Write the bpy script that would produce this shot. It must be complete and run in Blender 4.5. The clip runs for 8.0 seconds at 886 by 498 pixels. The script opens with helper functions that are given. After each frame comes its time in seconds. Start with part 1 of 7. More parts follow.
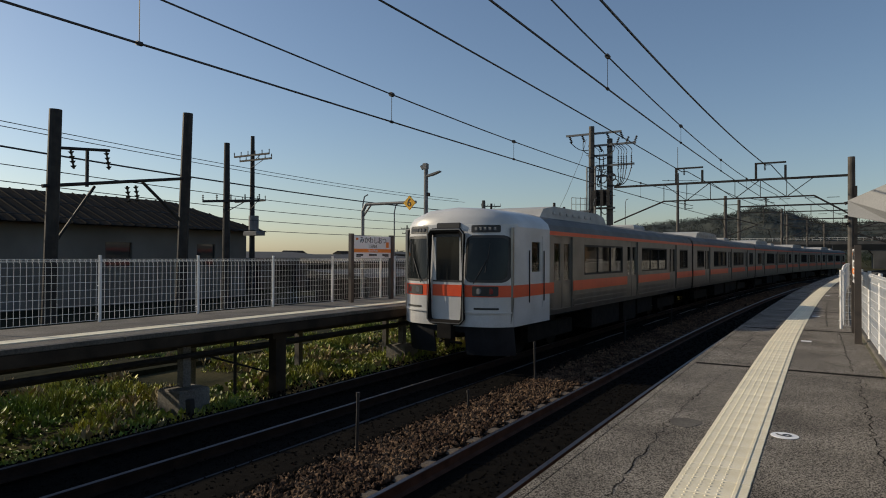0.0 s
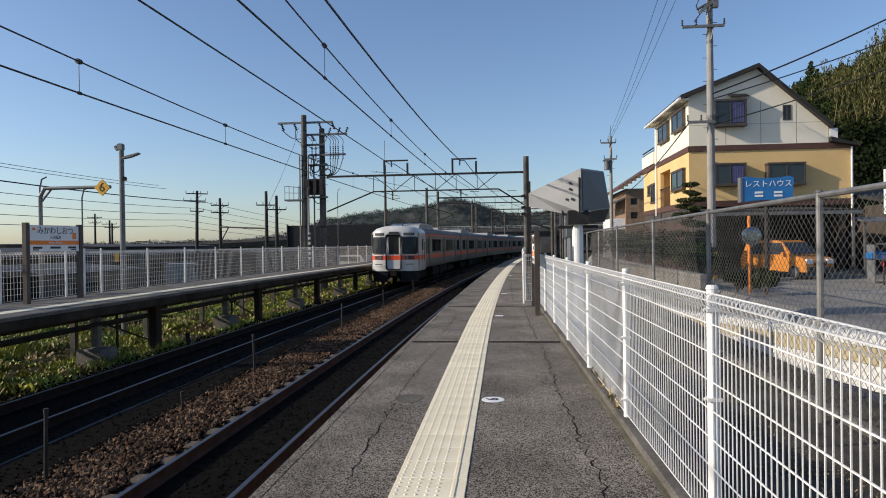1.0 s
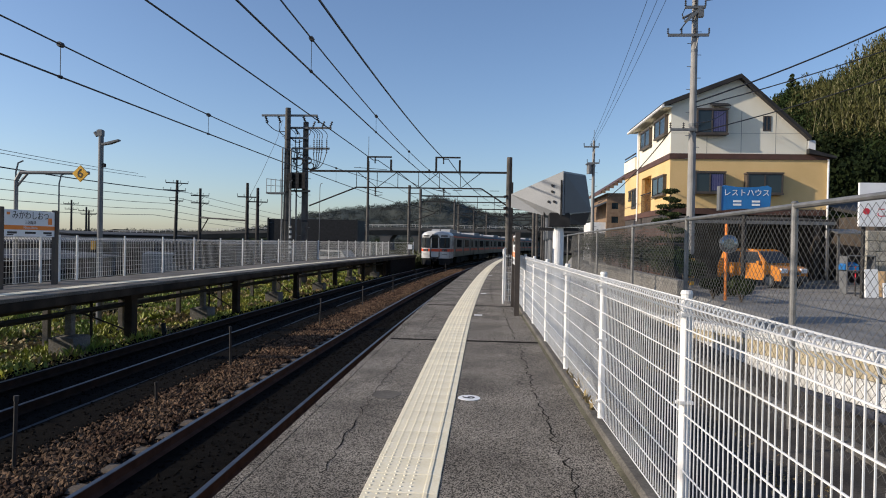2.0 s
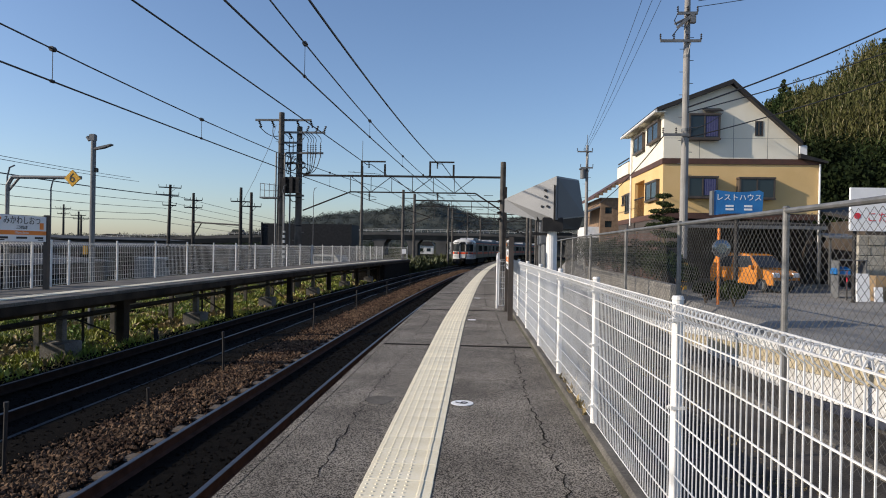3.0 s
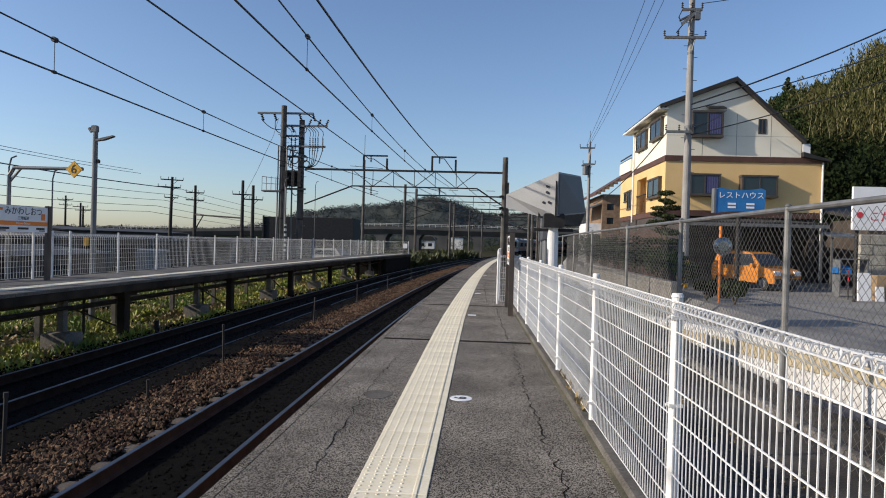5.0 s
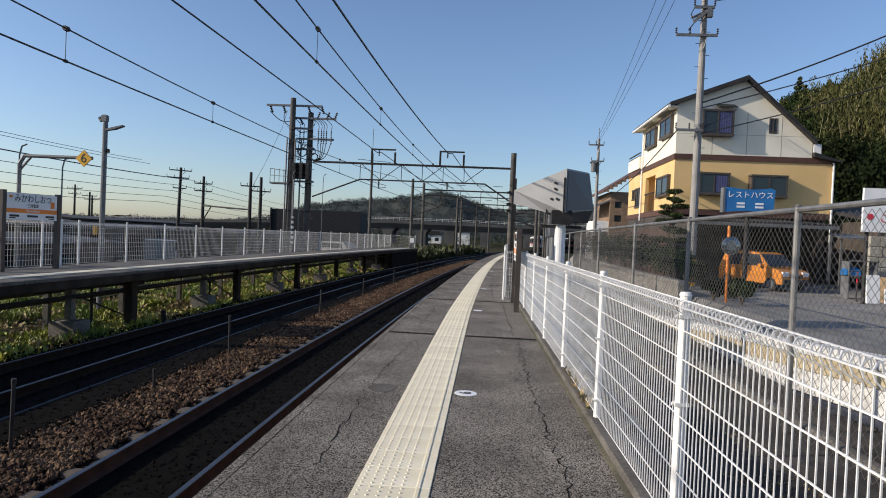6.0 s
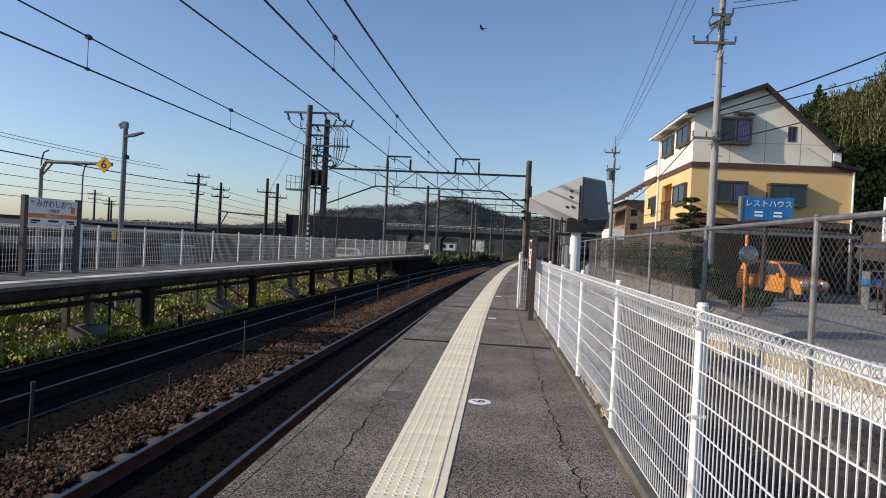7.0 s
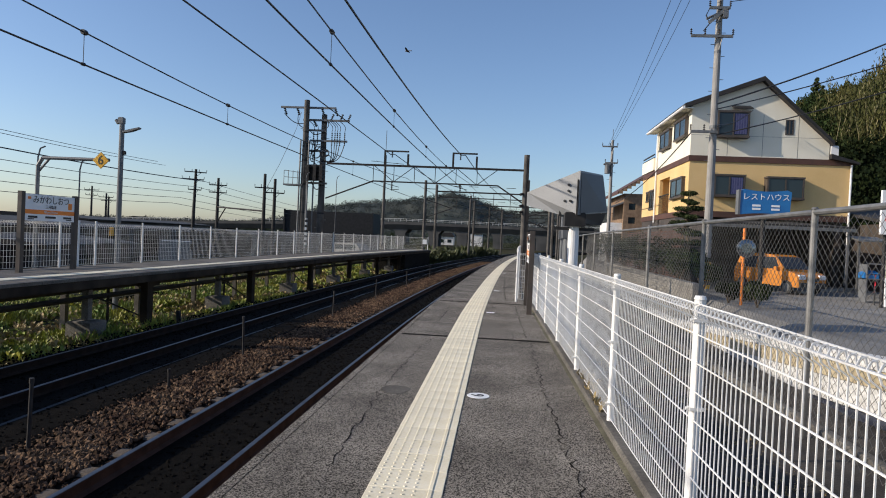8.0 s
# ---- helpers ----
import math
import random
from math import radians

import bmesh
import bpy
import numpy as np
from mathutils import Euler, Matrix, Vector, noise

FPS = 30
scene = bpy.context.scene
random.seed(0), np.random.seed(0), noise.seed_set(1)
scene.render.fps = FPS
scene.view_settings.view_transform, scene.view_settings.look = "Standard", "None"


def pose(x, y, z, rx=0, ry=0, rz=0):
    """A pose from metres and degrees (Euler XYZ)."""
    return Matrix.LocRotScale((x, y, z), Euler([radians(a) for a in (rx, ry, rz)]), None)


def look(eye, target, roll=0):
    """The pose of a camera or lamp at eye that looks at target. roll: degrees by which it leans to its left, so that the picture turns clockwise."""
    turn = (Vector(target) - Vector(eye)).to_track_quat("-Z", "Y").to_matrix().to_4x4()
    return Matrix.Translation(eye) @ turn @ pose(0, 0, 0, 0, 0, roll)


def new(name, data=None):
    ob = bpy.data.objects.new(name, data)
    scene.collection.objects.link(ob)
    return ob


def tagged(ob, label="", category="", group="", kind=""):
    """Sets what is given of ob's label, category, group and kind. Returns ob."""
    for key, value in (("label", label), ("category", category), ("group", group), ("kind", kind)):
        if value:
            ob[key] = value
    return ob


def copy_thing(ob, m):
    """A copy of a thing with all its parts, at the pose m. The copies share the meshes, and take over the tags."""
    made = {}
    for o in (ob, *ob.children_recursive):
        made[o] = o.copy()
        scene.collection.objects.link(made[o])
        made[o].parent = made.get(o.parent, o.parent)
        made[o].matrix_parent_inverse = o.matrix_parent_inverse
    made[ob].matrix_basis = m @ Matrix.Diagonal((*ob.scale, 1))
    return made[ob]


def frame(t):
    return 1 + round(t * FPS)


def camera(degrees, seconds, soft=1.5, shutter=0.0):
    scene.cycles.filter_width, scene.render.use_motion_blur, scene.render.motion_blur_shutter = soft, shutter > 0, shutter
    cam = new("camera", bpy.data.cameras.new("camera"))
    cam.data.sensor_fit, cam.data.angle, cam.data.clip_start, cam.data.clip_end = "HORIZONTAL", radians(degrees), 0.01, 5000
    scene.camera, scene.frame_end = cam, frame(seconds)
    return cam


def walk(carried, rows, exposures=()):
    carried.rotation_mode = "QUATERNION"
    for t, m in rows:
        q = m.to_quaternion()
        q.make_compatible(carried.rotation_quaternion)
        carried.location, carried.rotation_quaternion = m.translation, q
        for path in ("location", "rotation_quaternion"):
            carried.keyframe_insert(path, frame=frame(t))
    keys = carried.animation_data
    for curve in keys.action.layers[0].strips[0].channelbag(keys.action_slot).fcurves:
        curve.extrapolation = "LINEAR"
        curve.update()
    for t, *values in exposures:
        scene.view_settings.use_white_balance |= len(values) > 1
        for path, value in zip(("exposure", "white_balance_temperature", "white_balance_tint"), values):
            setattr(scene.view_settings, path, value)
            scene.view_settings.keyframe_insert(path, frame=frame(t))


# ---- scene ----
cam = camera(68.8, 8.0, 1.0, 0.0)
PATH = [
    (0.0, pose(0.148, 0.003, 1.455, 90.66, -0.21, 30.85)),
    (0.1, pose(0.1, -0.06, 1.434, 90.35, 0.47, 23.06)),
    (0.2, pose(0.065, -0.03, 1.432, 89.72, 1.55, 17.68)),
    (0.3, pose(0.055, 0.0, 1.438, 89.41, 1.28, 13.96)),
    (0.4, pose(0.04, -0.02, 1.467, 89.4, 0.92, 11.73)),
    (0.5, pose(0.021, 0.014, 1.440, 89.78, 1.29, 9.67)),
    (1.0, pose(-0.014, 0.013, 1.441, 89.58, 0.79, 5.73)),
    (1.5, pose(-0.015, -0.009, 1.437, 89.31, -0.52, 4.66)),
    (3.0, pose(-0.002, -0.015, 1.445, 89.84, -1.03, 3.55)),
    (3.5, pose(0.002, -0.007, 1.443, 89.75, -0.85, 3.38)),
    (4.0, pose(0.003, -0.007, 1.445, 89.72, -1.0, 3.37)),
    (4.5, pose(0.009, -0.006, 1.446, 89.65, -1.21, 3.48)),
    (6.0, pose(0.001, 0.003, 1.443, 88.92, -2.57, 4.27)),
    (6.5, pose(-0.001, 0.004, 1.452, 89.52, -2.67, 4.97)),
    (7.0, pose(-0.002, 0.001, 1.451, 89.47, -2.94, 5.57)),
    (7.5, pose(-0.000, 0.004, 1.450, 89.26, -3.01, 5.25)),
    (8.0, pose(-0.001, -0.001, 1.449, 89.01, -2.7, 5.4)),
]
walk(cam, PATH, [(0.0, -0.42, 7400, 9), (0.2, -0.38, 7300, 9), (0.5, -0.1, 6900, 10), (0.9, 0.0, 6700, 11), (3.0, 0.0, 6600, 12), (8.0, 0.0, 6550, 12)])

# ---- world and sun ----
SUN_EL, SUN_AZ = 24.0, 14.0
world = bpy.data.worlds.new("sky_world")
scene.world = world
world.use_nodes = True
wn = world.node_tree.nodes
sky = wn.new("ShaderNodeTexSky")
sky.sky_type = 'NISHITA'
sky.sun_disc = False
sky.sun_elevation = radians(SUN_EL)
sky.sun_rotation = radians(270 - SUN_AZ)
sky.air_density, sky.dust_density, sky.ozone_density = 1.0, 0.8, 3.3
wn["Background"].inputs["Strength"].default_value = 0.145
clear_air = wn.new("ShaderNodeMix")
clear_air.data_type, clear_air.blend_type = 'RGBA', 'MULTIPLY'
clear_air.inputs["Factor"].default_value = 1.0
clear_air.inputs["B"].default_value = (0.98, 1.0, 1.06, 1.0)
world.node_tree.links.new(sky.outputs[0], clear_air.inputs["A"])
world.node_tree.links.new(clear_air.outputs["Result"], wn["Background"].inputs["Color"])
sun_data = bpy.data.lights.new("sun", 'SUN')
sun_data.energy, sun_data.angle, sun_data.color = 5.0, radians(0.5), (1.0, 0.9, 0.75)
sun = new("sun", sun_data)
_a, _e = radians(SUN_AZ), radians(SUN_EL)
sun.matrix_world = look((-60, -20, 60), Vector((-60, -20, 60)) + Vector((math.cos(_a) * math.cos(_e), math.sin(_a) * math.cos(_e), -math.sin(_e))))


# ---- materials ----
def mat(name, c1, c2=None, rough=0.6, scale=4.0, bump=0.0, metal=0.0, fine=60.0, vary=0.0, spread=(0.35, 0.65), grain=0.14, spec=0.5):
    m = bpy.data.materials.new(name)
    m.use_nodes = True
    n, l = m.node_tree.nodes, m.node_tree.links
    b = n["Principled BSDF"]
    c2 = c2 or tuple(v * 0.8 for v in c1)
    co = n.new("ShaderNodeTexCoord")
    big = n.new("ShaderNodeTexNoise")
    big.inputs["Scale"].default_value, big.inputs["Detail"].default_value = scale, 4
    l.new(co.outputs["Object"], big.inputs["Vector"])
    ramp = n.new("ShaderNodeValToRGB")
    ramp.color_ramp.elements[0].position, ramp.color_ramp.elements[1].position = spread
    ramp.color_ramp.elements[0].color, ramp.color_ramp.elements[1].color = (*c1, 1), (*c2, 1)
    l.new(big.outputs["Fac"], ramp.inputs["Fac"])
    if grain > 0.7:
        cell = n.new("ShaderNodeTexVoronoi")
        cell.inputs["Scale"].default_value = fine
        l.new(co.outputs["Object"], cell.inputs["Vector"])
        grey = n.new("ShaderNodeRGBToBW")
        l.new(cell.outputs["Color"], grey.inputs["Color"])
    small = n.new("ShaderNodeTexNoise")
    small.inputs["Scale"].default_value, small.inputs["Detail"].default_value, small.inputs["Roughness"].default_value = fine, 5, 0.75
    l.new(co.outputs["Object"], small.inputs["Vector"])
    mix = n.new("ShaderNodeMix")
    mix.data_type, mix.blend_type = 'RGBA', 'OVERLAY'
    mix.inputs["Factor"].default_value = grain
    sp = n.new("ShaderNodeMapRange")
    sp.inputs["From Min"].default_value, sp.inputs["From Max"].default_value = 0.32, 0.68
    l.new(grey.outputs["Val"] if grain > 0.7 else small.outputs["Fac"], sp.inputs["Value"])
    l.new(ramp.outputs["Color"], mix.inputs["A"])
    l.new(sp.outputs["Result"], mix.inputs["B"])
    out = mix.outputs["Result"]
    if vary:
        src = n.new("ShaderNodeNewGeometry").outputs["Random Per Island"] if vary > 0 else n.new("ShaderNodeObjectInfo").outputs["Random"]
        mr = n.new("ShaderNodeMapRange")
        mr.inputs["To Min"].default_value, mr.inputs["To Max"].default_value = 1 - abs(vary), 1 + abs(vary)
        l.new(src, mr.inputs["Value"])
        hv = n.new("ShaderNodeHueSaturation")
        l.new(mr.outputs["Result"], hv.inputs["Value"])
        l.new(out, hv.inputs["Color"])
        out = hv.outputs["Color"]
    l.new(out, b.inputs["Base Color"])
    b.inputs["Roughness"].default_value, b.inputs["Metallic"].default_value = rough, metal
    b.inputs["Specular IOR Level"].default_value = spec
    if bump:
        bp = n.new("ShaderNodeBump")
        bp.inputs["Strength"].default_value, bp.inputs["Distance"].default_value = bump, 0.01
        l.new(small.outputs["Fac"], bp.inputs["Height"])
        l.new(bp.outputs["Normal"], b.inputs["Normal"])
    return m


def glass(name, tint=(0.02, 0.03, 0.035), rough=0.05):
    m = bpy.data.materials.new(name)
    m.use_nodes = True
    b = m.node_tree.nodes["Principled BSDF"]
    b.inputs["Base Color"].default_value, b.inputs["Roughness"].default_value = (*tint, 1), rough
    b.inputs["IOR"].default_value = 1.5
    return m


def clear_glass(name):
    m = bpy.data.materials.new(name)
    m.use_nodes = True
    n, l = m.node_tree.nodes, m.node_tree.links
    mx, tr, gl, fr = (n.new("ShaderNode" + k) for k in ("MixShader", "BsdfTransparent", "BsdfGlossy", "Fresnel"))
    tr.inputs["Color"].default_value = (0.92, 0.96, 0.95, 1)
    gl.inputs["Roughness"].default_value = 0.03
    l.new(fr.outputs[0], mx.inputs[0]), l.new(tr.outputs[0], mx.inputs[1]), l.new(gl.outputs[0], mx.inputs[2])
    l.new(mx.outputs[0], n["Material Output"].inputs["Surface"])
    return m


ASPHALT = mat("asphalt", (0.125, 0.112, 0.096), (0.215, 0.194, 0.166), 0.9, 1.3, 0.9, fine=140, vary=-0.08, grain=0.82, spec=0.12)
DARK_ROAD = mat("dark_walkway", (0.045, 0.042, 0.039), (0.095, 0.086, 0.078), 0.9, 0.8, 0.5, fine=40, grain=0.5, spec=0.1)
# The skirt's dark grey is lowered to take in shade under the train.
SKIRT = mat("dark_skirt", (0.022, 0.023, 0.026), (0.015, 0.016, 0.018), 0.6, 3, spec=0.15)
ROAD = mat("road_asphalt", (0.165, 0.157, 0.145), (0.245, 0.235, 0.215), 0.9, 0.6, 0.4, fine=60)
CONCRETE = mat("concrete", (0.22, 0.205, 0.18), (0.31, 0.29, 0.255), 0.88, 1.5, 0.4, fine=40, vary=-0.08, grain=0.4)
OLD_CONCRETE = mat("weathered_concrete", (0.11, 0.10, 0.088), (0.20, 0.187, 0.165), 0.9, 1.2, 0.5, fine=30, grain=0.45)
# Near-black; the far deck's shade over its track is put into this colour.
DARK_BED = mat("near_black_bed", (0.003, 0.0027, 0.0025), (0.007, 0.006, 0.005), 0.95, 6, 1.0, fine=30, spec=0.05)
EARTH = mat("earth", (0.03, 0.031, 0.018), (0.062, 0.056, 0.03), 0.95, 0.6, 0.8, fine=20, spec=0.03, grain=0.4)
STONE = mat("ballast_stone", (0.052, 0.03, 0.02), (0.14, 0.09, 0.056), 0.9, 3, 0.5, fine=40, vary=0.65, spec=0.1, grain=0.5)
RAIL_RUST = mat("rusty_rail", (0.055, 0.027, 0.018), (0.085, 0.043, 0.03), 0.85, 5, 0.3, spec=0.2)
# Darker copy of the rail steel: the far rails' shaded sides in its colour.
SHADED_RAIL = mat("shaded_dark_rail", (0.016, 0.011, 0.009), (0.028, 0.018, 0.014), 0.9, 5, 0.3, spec=0.1)
RAIL_TOP = mat("polished_rail", (0.16, 0.15, 0.155), (0.12, 0.112, 0.115), 0.42, 6, 0.0, 1.0)
SLEEPER = mat("concrete_sleeper", (0.06, 0.046, 0.035), (0.10, 0.078, 0.06), 0.9, 4, 0.4, grain=0.4)
TACTILE = mat("tactile_cream", (0.72, 0.645, 0.465), (0.80, 0.73, 0.56), 0.7, 2.5, 0.15, fine=50, vary=-0.05)
CRACK_AND_SHADE = mat("crack_and_shade_black", (0.012, 0.011, 0.01), (0.026, 0.024, 0.022), 1.0, 8, spec=0.02)
WHITE_PAINT = mat("white_coated_steel", (0.78, 0.775, 0.765), (0.69, 0.68, 0.65), 0.45, 3, 0.05)
FAR_WHITE = mat("weathered_white_steel", (0.74, 0.73, 0.70), (0.62, 0.6, 0.56), 0.5, 2, 0.05)
GALV = mat("galvanised_steel", (0.25, 0.245, 0.235), (0.17, 0.168, 0.16), 0.55, 4, 0.1, 0.6)
CHAIN = mat("galvanised_wire", (0.20, 0.195, 0.18), (0.13, 0.13, 0.12), 0.5, 4, 0.0, 0.5)
DARK_STEEL = mat("dark_steel", (0.02, 0.0195, 0.02), (0.04, 0.037, 0.035), 0.65, 4, 0.1, 0.1, spec=0.25)
BROWN_STEEL = mat("brown_steel", (0.05, 0.04, 0.033), (0.08, 0.062, 0.05), 0.55, 3, 0.1)
GREY_STEEL = mat("grey_painted_steel", (0.15, 0.155, 0.16), (0.11, 0.115, 0.12), 0.5, 2, 0.05)
HOOD_DARK = mat("hood_dark_grey", (0.11, 0.111, 0.115), (0.09, 0.091, 0.094), 0.5, 1.2, 0.02)
HOOD = mat("hood_grey", (0.27, 0.275, 0.28), (0.23, 0.235, 0.24), 0.5, 1.2, 0.02)
LIGHT_POLE = mat("light_concrete_pole", (0.22, 0.21, 0.20), (0.30, 0.29, 0.275), 0.8, 1.5, 0.3)
POLE = mat("concrete_pole", (0.052, 0.047, 0.042), (0.105, 0.096, 0.086), 0.85, 1.5, 0.3)
WIRE = mat("wire", (0.03, 0.032, 0.035), (0.05, 0.05, 0.052), 0.5, 3, 0.0, 0.4)
INSULATOR = mat("porcelain", (0.06, 0.052, 0.047), (0.03, 0.026, 0.024), 0.6, 9, spec=0.25)
SIGN_WHITE = mat("sign_white", (0.8, 0.8, 0.8), (0.74, 0.74, 0.74), 0.45, 2)
ORANGE = mat("sign_orange", (0.85, 0.24, 0.03), (0.78, 0.21, 0.03), 0.45, 2)
BLACK = mat("black_paint", (0.015, 0.015, 0.016), (0.025, 0.025, 0.025), 0.5, 3)
YELLOW = mat("yellow_paint", (0.80, 0.42, 0.02), (0.72, 0.37, 0.02), 0.45, 3)
BLUE = mat("sign_blue", (0.015, 0.13, 0.36), (0.02, 0.17, 0.42), 0.35, 1.5)
RED = mat("sign_red", (0.6, 0.03, 0.05), (0.55, 0.03, 0.04), 0.5, 2)
STEEL_BODY = mat("brushed_stainless", (0.235, 0.23, 0.222), (0.185, 0.18, 0.173), 0.38, 2, 0.02, 0.9, fine=80)
TRAIN_WHITE = mat("train_white", (0.53, 0.53, 0.525), (0.44, 0.44, 0.43), 0.3, 1.5)
TRAIN_ORANGE = mat("train_orange", (0.74, 0.078, 0.02), (0.66, 0.068, 0.018), 0.35, 2)
ROOF_GREY = mat("train_roof_grey", (0.42, 0.42, 0.41), (0.30, 0.30, 0.29), 0.6, 1.5)
DULL_ROOF = mat("train_roof_dull", (0.11, 0.11, 0.108), (0.16, 0.16, 0.155), 0.8, 1.2, 0.1)
# Shade beneath the train is put into this near-black.
UNDER = mat("underframe_shade_black", (0.01, 0.01, 0.01), (0.02, 0.018, 0.016), 0.85, 5, spec=0.08)
GLASS = glass("dark_glass")
CLEAR = clear_glass("clear_glass")
CAB_GLASS = mat("dark_cab_glass", (0.012, 0.014, 0.015), (0.02, 0.022, 0.022), 0.08, 1.5, spec=0.22)
HOUSE_CREAM = mat("cream_siding", (0.80, 0.76, 0.64), (0.75, 0.70, 0.57), 0.75, 0.7, 0.15, fine=25)
HOUSE_YELLOW = mat("ochre_stucco", (0.70, 0.485, 0.225), (0.64, 0.435, 0.19), 0.8, 0.7, 0.3, fine=30)
HOUSE_BROWN = mat("brown_trim", (0.07, 0.033, 0.022), (0.10, 0.045, 0.03), 0.6, 2, 0.1)
ROOF_DARK = mat("dark_roof", (0.016, 0.015, 0.015), (0.032, 0.029, 0.028), 0.75, 1.5, 0.3)
CURTAIN = mat("blue_curtain", (0.03, 0.035, 0.11), (0.06, 0.065, 0.16), 0.9, 9)
CURTAIN_PALE = mat("pale_curtain", (0.10, 0.105, 0.2), (0.075, 0.08, 0.16), 0.9, 9)
CAR_ORANGE = mat("orange_car_paint", (0.60, 0.235, 0.05), (0.53, 0.20, 0.04), 0.22, 2)
TYRE = mat("tyre", (0.02, 0.02, 0.02), (0.03, 0.03, 0.03), 0.85, 9)
BARK = mat("bark", (0.07, 0.05, 0.035), (0.12, 0.09, 0.06), 0.9, 6, 0.6)
LEAF = mat("leaf", (0.009, 0.019, 0.0055), (0.028, 0.042, 0.011), 0.8, 0.5, vary=0.45, spec=0.12)
WEED = mat("weed_leaf", (0.12, 0.20, 0.028), (0.36, 0.34, 0.055), 0.6, 0.9, vary=0.6)
FIELD = mat("dry_field", (0.016, 0.019, 0.011), (0.038, 0.037, 0.023), 0.95, 0.15, 0.4, fine=6, spec=0.03, grain=0.4)
CAR_GLASS = mat("car_glass", (0.02, 0.024, 0.028), (0.03, 0.034, 0.04), 0.3, 3, spec=0.3)
DRY = mat("dry_grass", (0.22, 0.16, 0.07), (0.33, 0.26, 0.13), 0.8, 1.2, vary=0.4)
PINE = mat("pine_needles", (0.02, 0.032, 0.011), (0.042, 0.054, 0.019), 0.75, 3, vary=0.4, spec=0.15)
FOREST = mat("hill_forest", (0.007, 0.011, 0.005), (0.016, 0.02, 0.009), 0.95, 0.12, 0.6, fine=0.9, vary=0.35, spec=0.03)
# Deep shade of the lower hillside is put into this blackish leaf colour.
BLACKISH_LEAF = mat("blackish_leaf", (0.006, 0.011, 0.005), (0.017, 0.024, 0.008), 0.85, 0.5, vary=0.4, spec=0.05)
CARDBOARD = mat("cardboard", (0.30, 0.21, 0.12), (0.24, 0.165, 0.09), 0.85, 3, 0.1)
WALL_STONE = mat("pale_stone", (0.27, 0.25, 0.205), (0.38, 0.355, 0.30), 0.9, 2.0, 0.6, fine=25, vary=0.2, grain=0.4)
# Shade on the far platform's track side is put into this brown-black.
SHADED_RUST = mat("shaded_rusty_steel", (0.022, 0.017, 0.013), (0.055, 0.041, 0.029), 0.92, 1.5, 0.4, spec=0.15)
STAINED = mat("stained_concrete", (0.075, 0.066, 0.055), (0.14, 0.127, 0.108), 0.92, 1.2, 0.5, fine=30, grain=0.45)
MOSSY = mat("mossy_dirt", (0.06, 0.055, 0.035), (0.12, 0.11, 0.072), 0.95, 2, 0.5, fine=40, grain=0.4)
BUSH = mat("bush", (0.028, 0.042, 0.012), (0.075, 0.082, 0.028), 0.7, 0.5, vary=0.45)
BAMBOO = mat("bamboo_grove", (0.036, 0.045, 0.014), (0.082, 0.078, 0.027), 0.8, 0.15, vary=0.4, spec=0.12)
CULM = mat("bamboo_culm", (0.20, 0.17, 0.08), (0.13, 0.12, 0.05), 0.7, 1.0, vary=0.3)
MIRROR = mat("convex_mirror", (0.36, 0.37, 0.38), (0.2, 0.21, 0.22), 0.16, 14, 0.3, 1.0, fine=24, grain=0.5)
WARE_WALL = mat("dark_weathered_plaster", (0.13, 0.118, 0.10), (0.18, 0.165, 0.145), 0.9, 0.4, 0.3)
BLUE_GREY = mat("dark_blue_grey", (0.035, 0.04, 0.062), (0.055, 0.06, 0.085), 0.7, 2, 0.2)
# Aerial haze is put into this bluish grey forest colour.
FAR_FOREST = mat("hazy_far_forest", (0.028, 0.037, 0.037), (0.052, 0.056, 0.048), 0.9, 0.03, 0.6, fine=0.25, vary=0.35, spec=0.1)
PLASTER = mat("grey_plaster", (0.22, 0.22, 0.215), (0.16, 0.16, 0.155), 0.85, 0.5, 0.2)
VIADUCT = mat("viaduct_concrete", (0.05, 0.05, 0.05), (0.085, 0.084, 0.082), 0.9, 0.25, 0.3, fine=8)
TILE = mat("roof_tile", (0.014, 0.013, 0.012), (0.024, 0.022, 0.02), 0.95, 1, 0.2, spec=0.08)
WOOD = mat("old_wood", (0.16, 0.10, 0.06), (0.24, 0.16, 0.10), 0.8, 3, 0.3)
BLOCKWALL = mat("white_wall_paint", (0.70, 0.69, 0.665), (0.54, 0.528, 0.50), 0.8, 0.9, 0.9, fine=12, grain=0.4)
BEIGE = mat("beige_coping", (0.50, 0.42, 0.28), (0.40, 0.33, 0.21), 0.85, 1.2, 0.3)


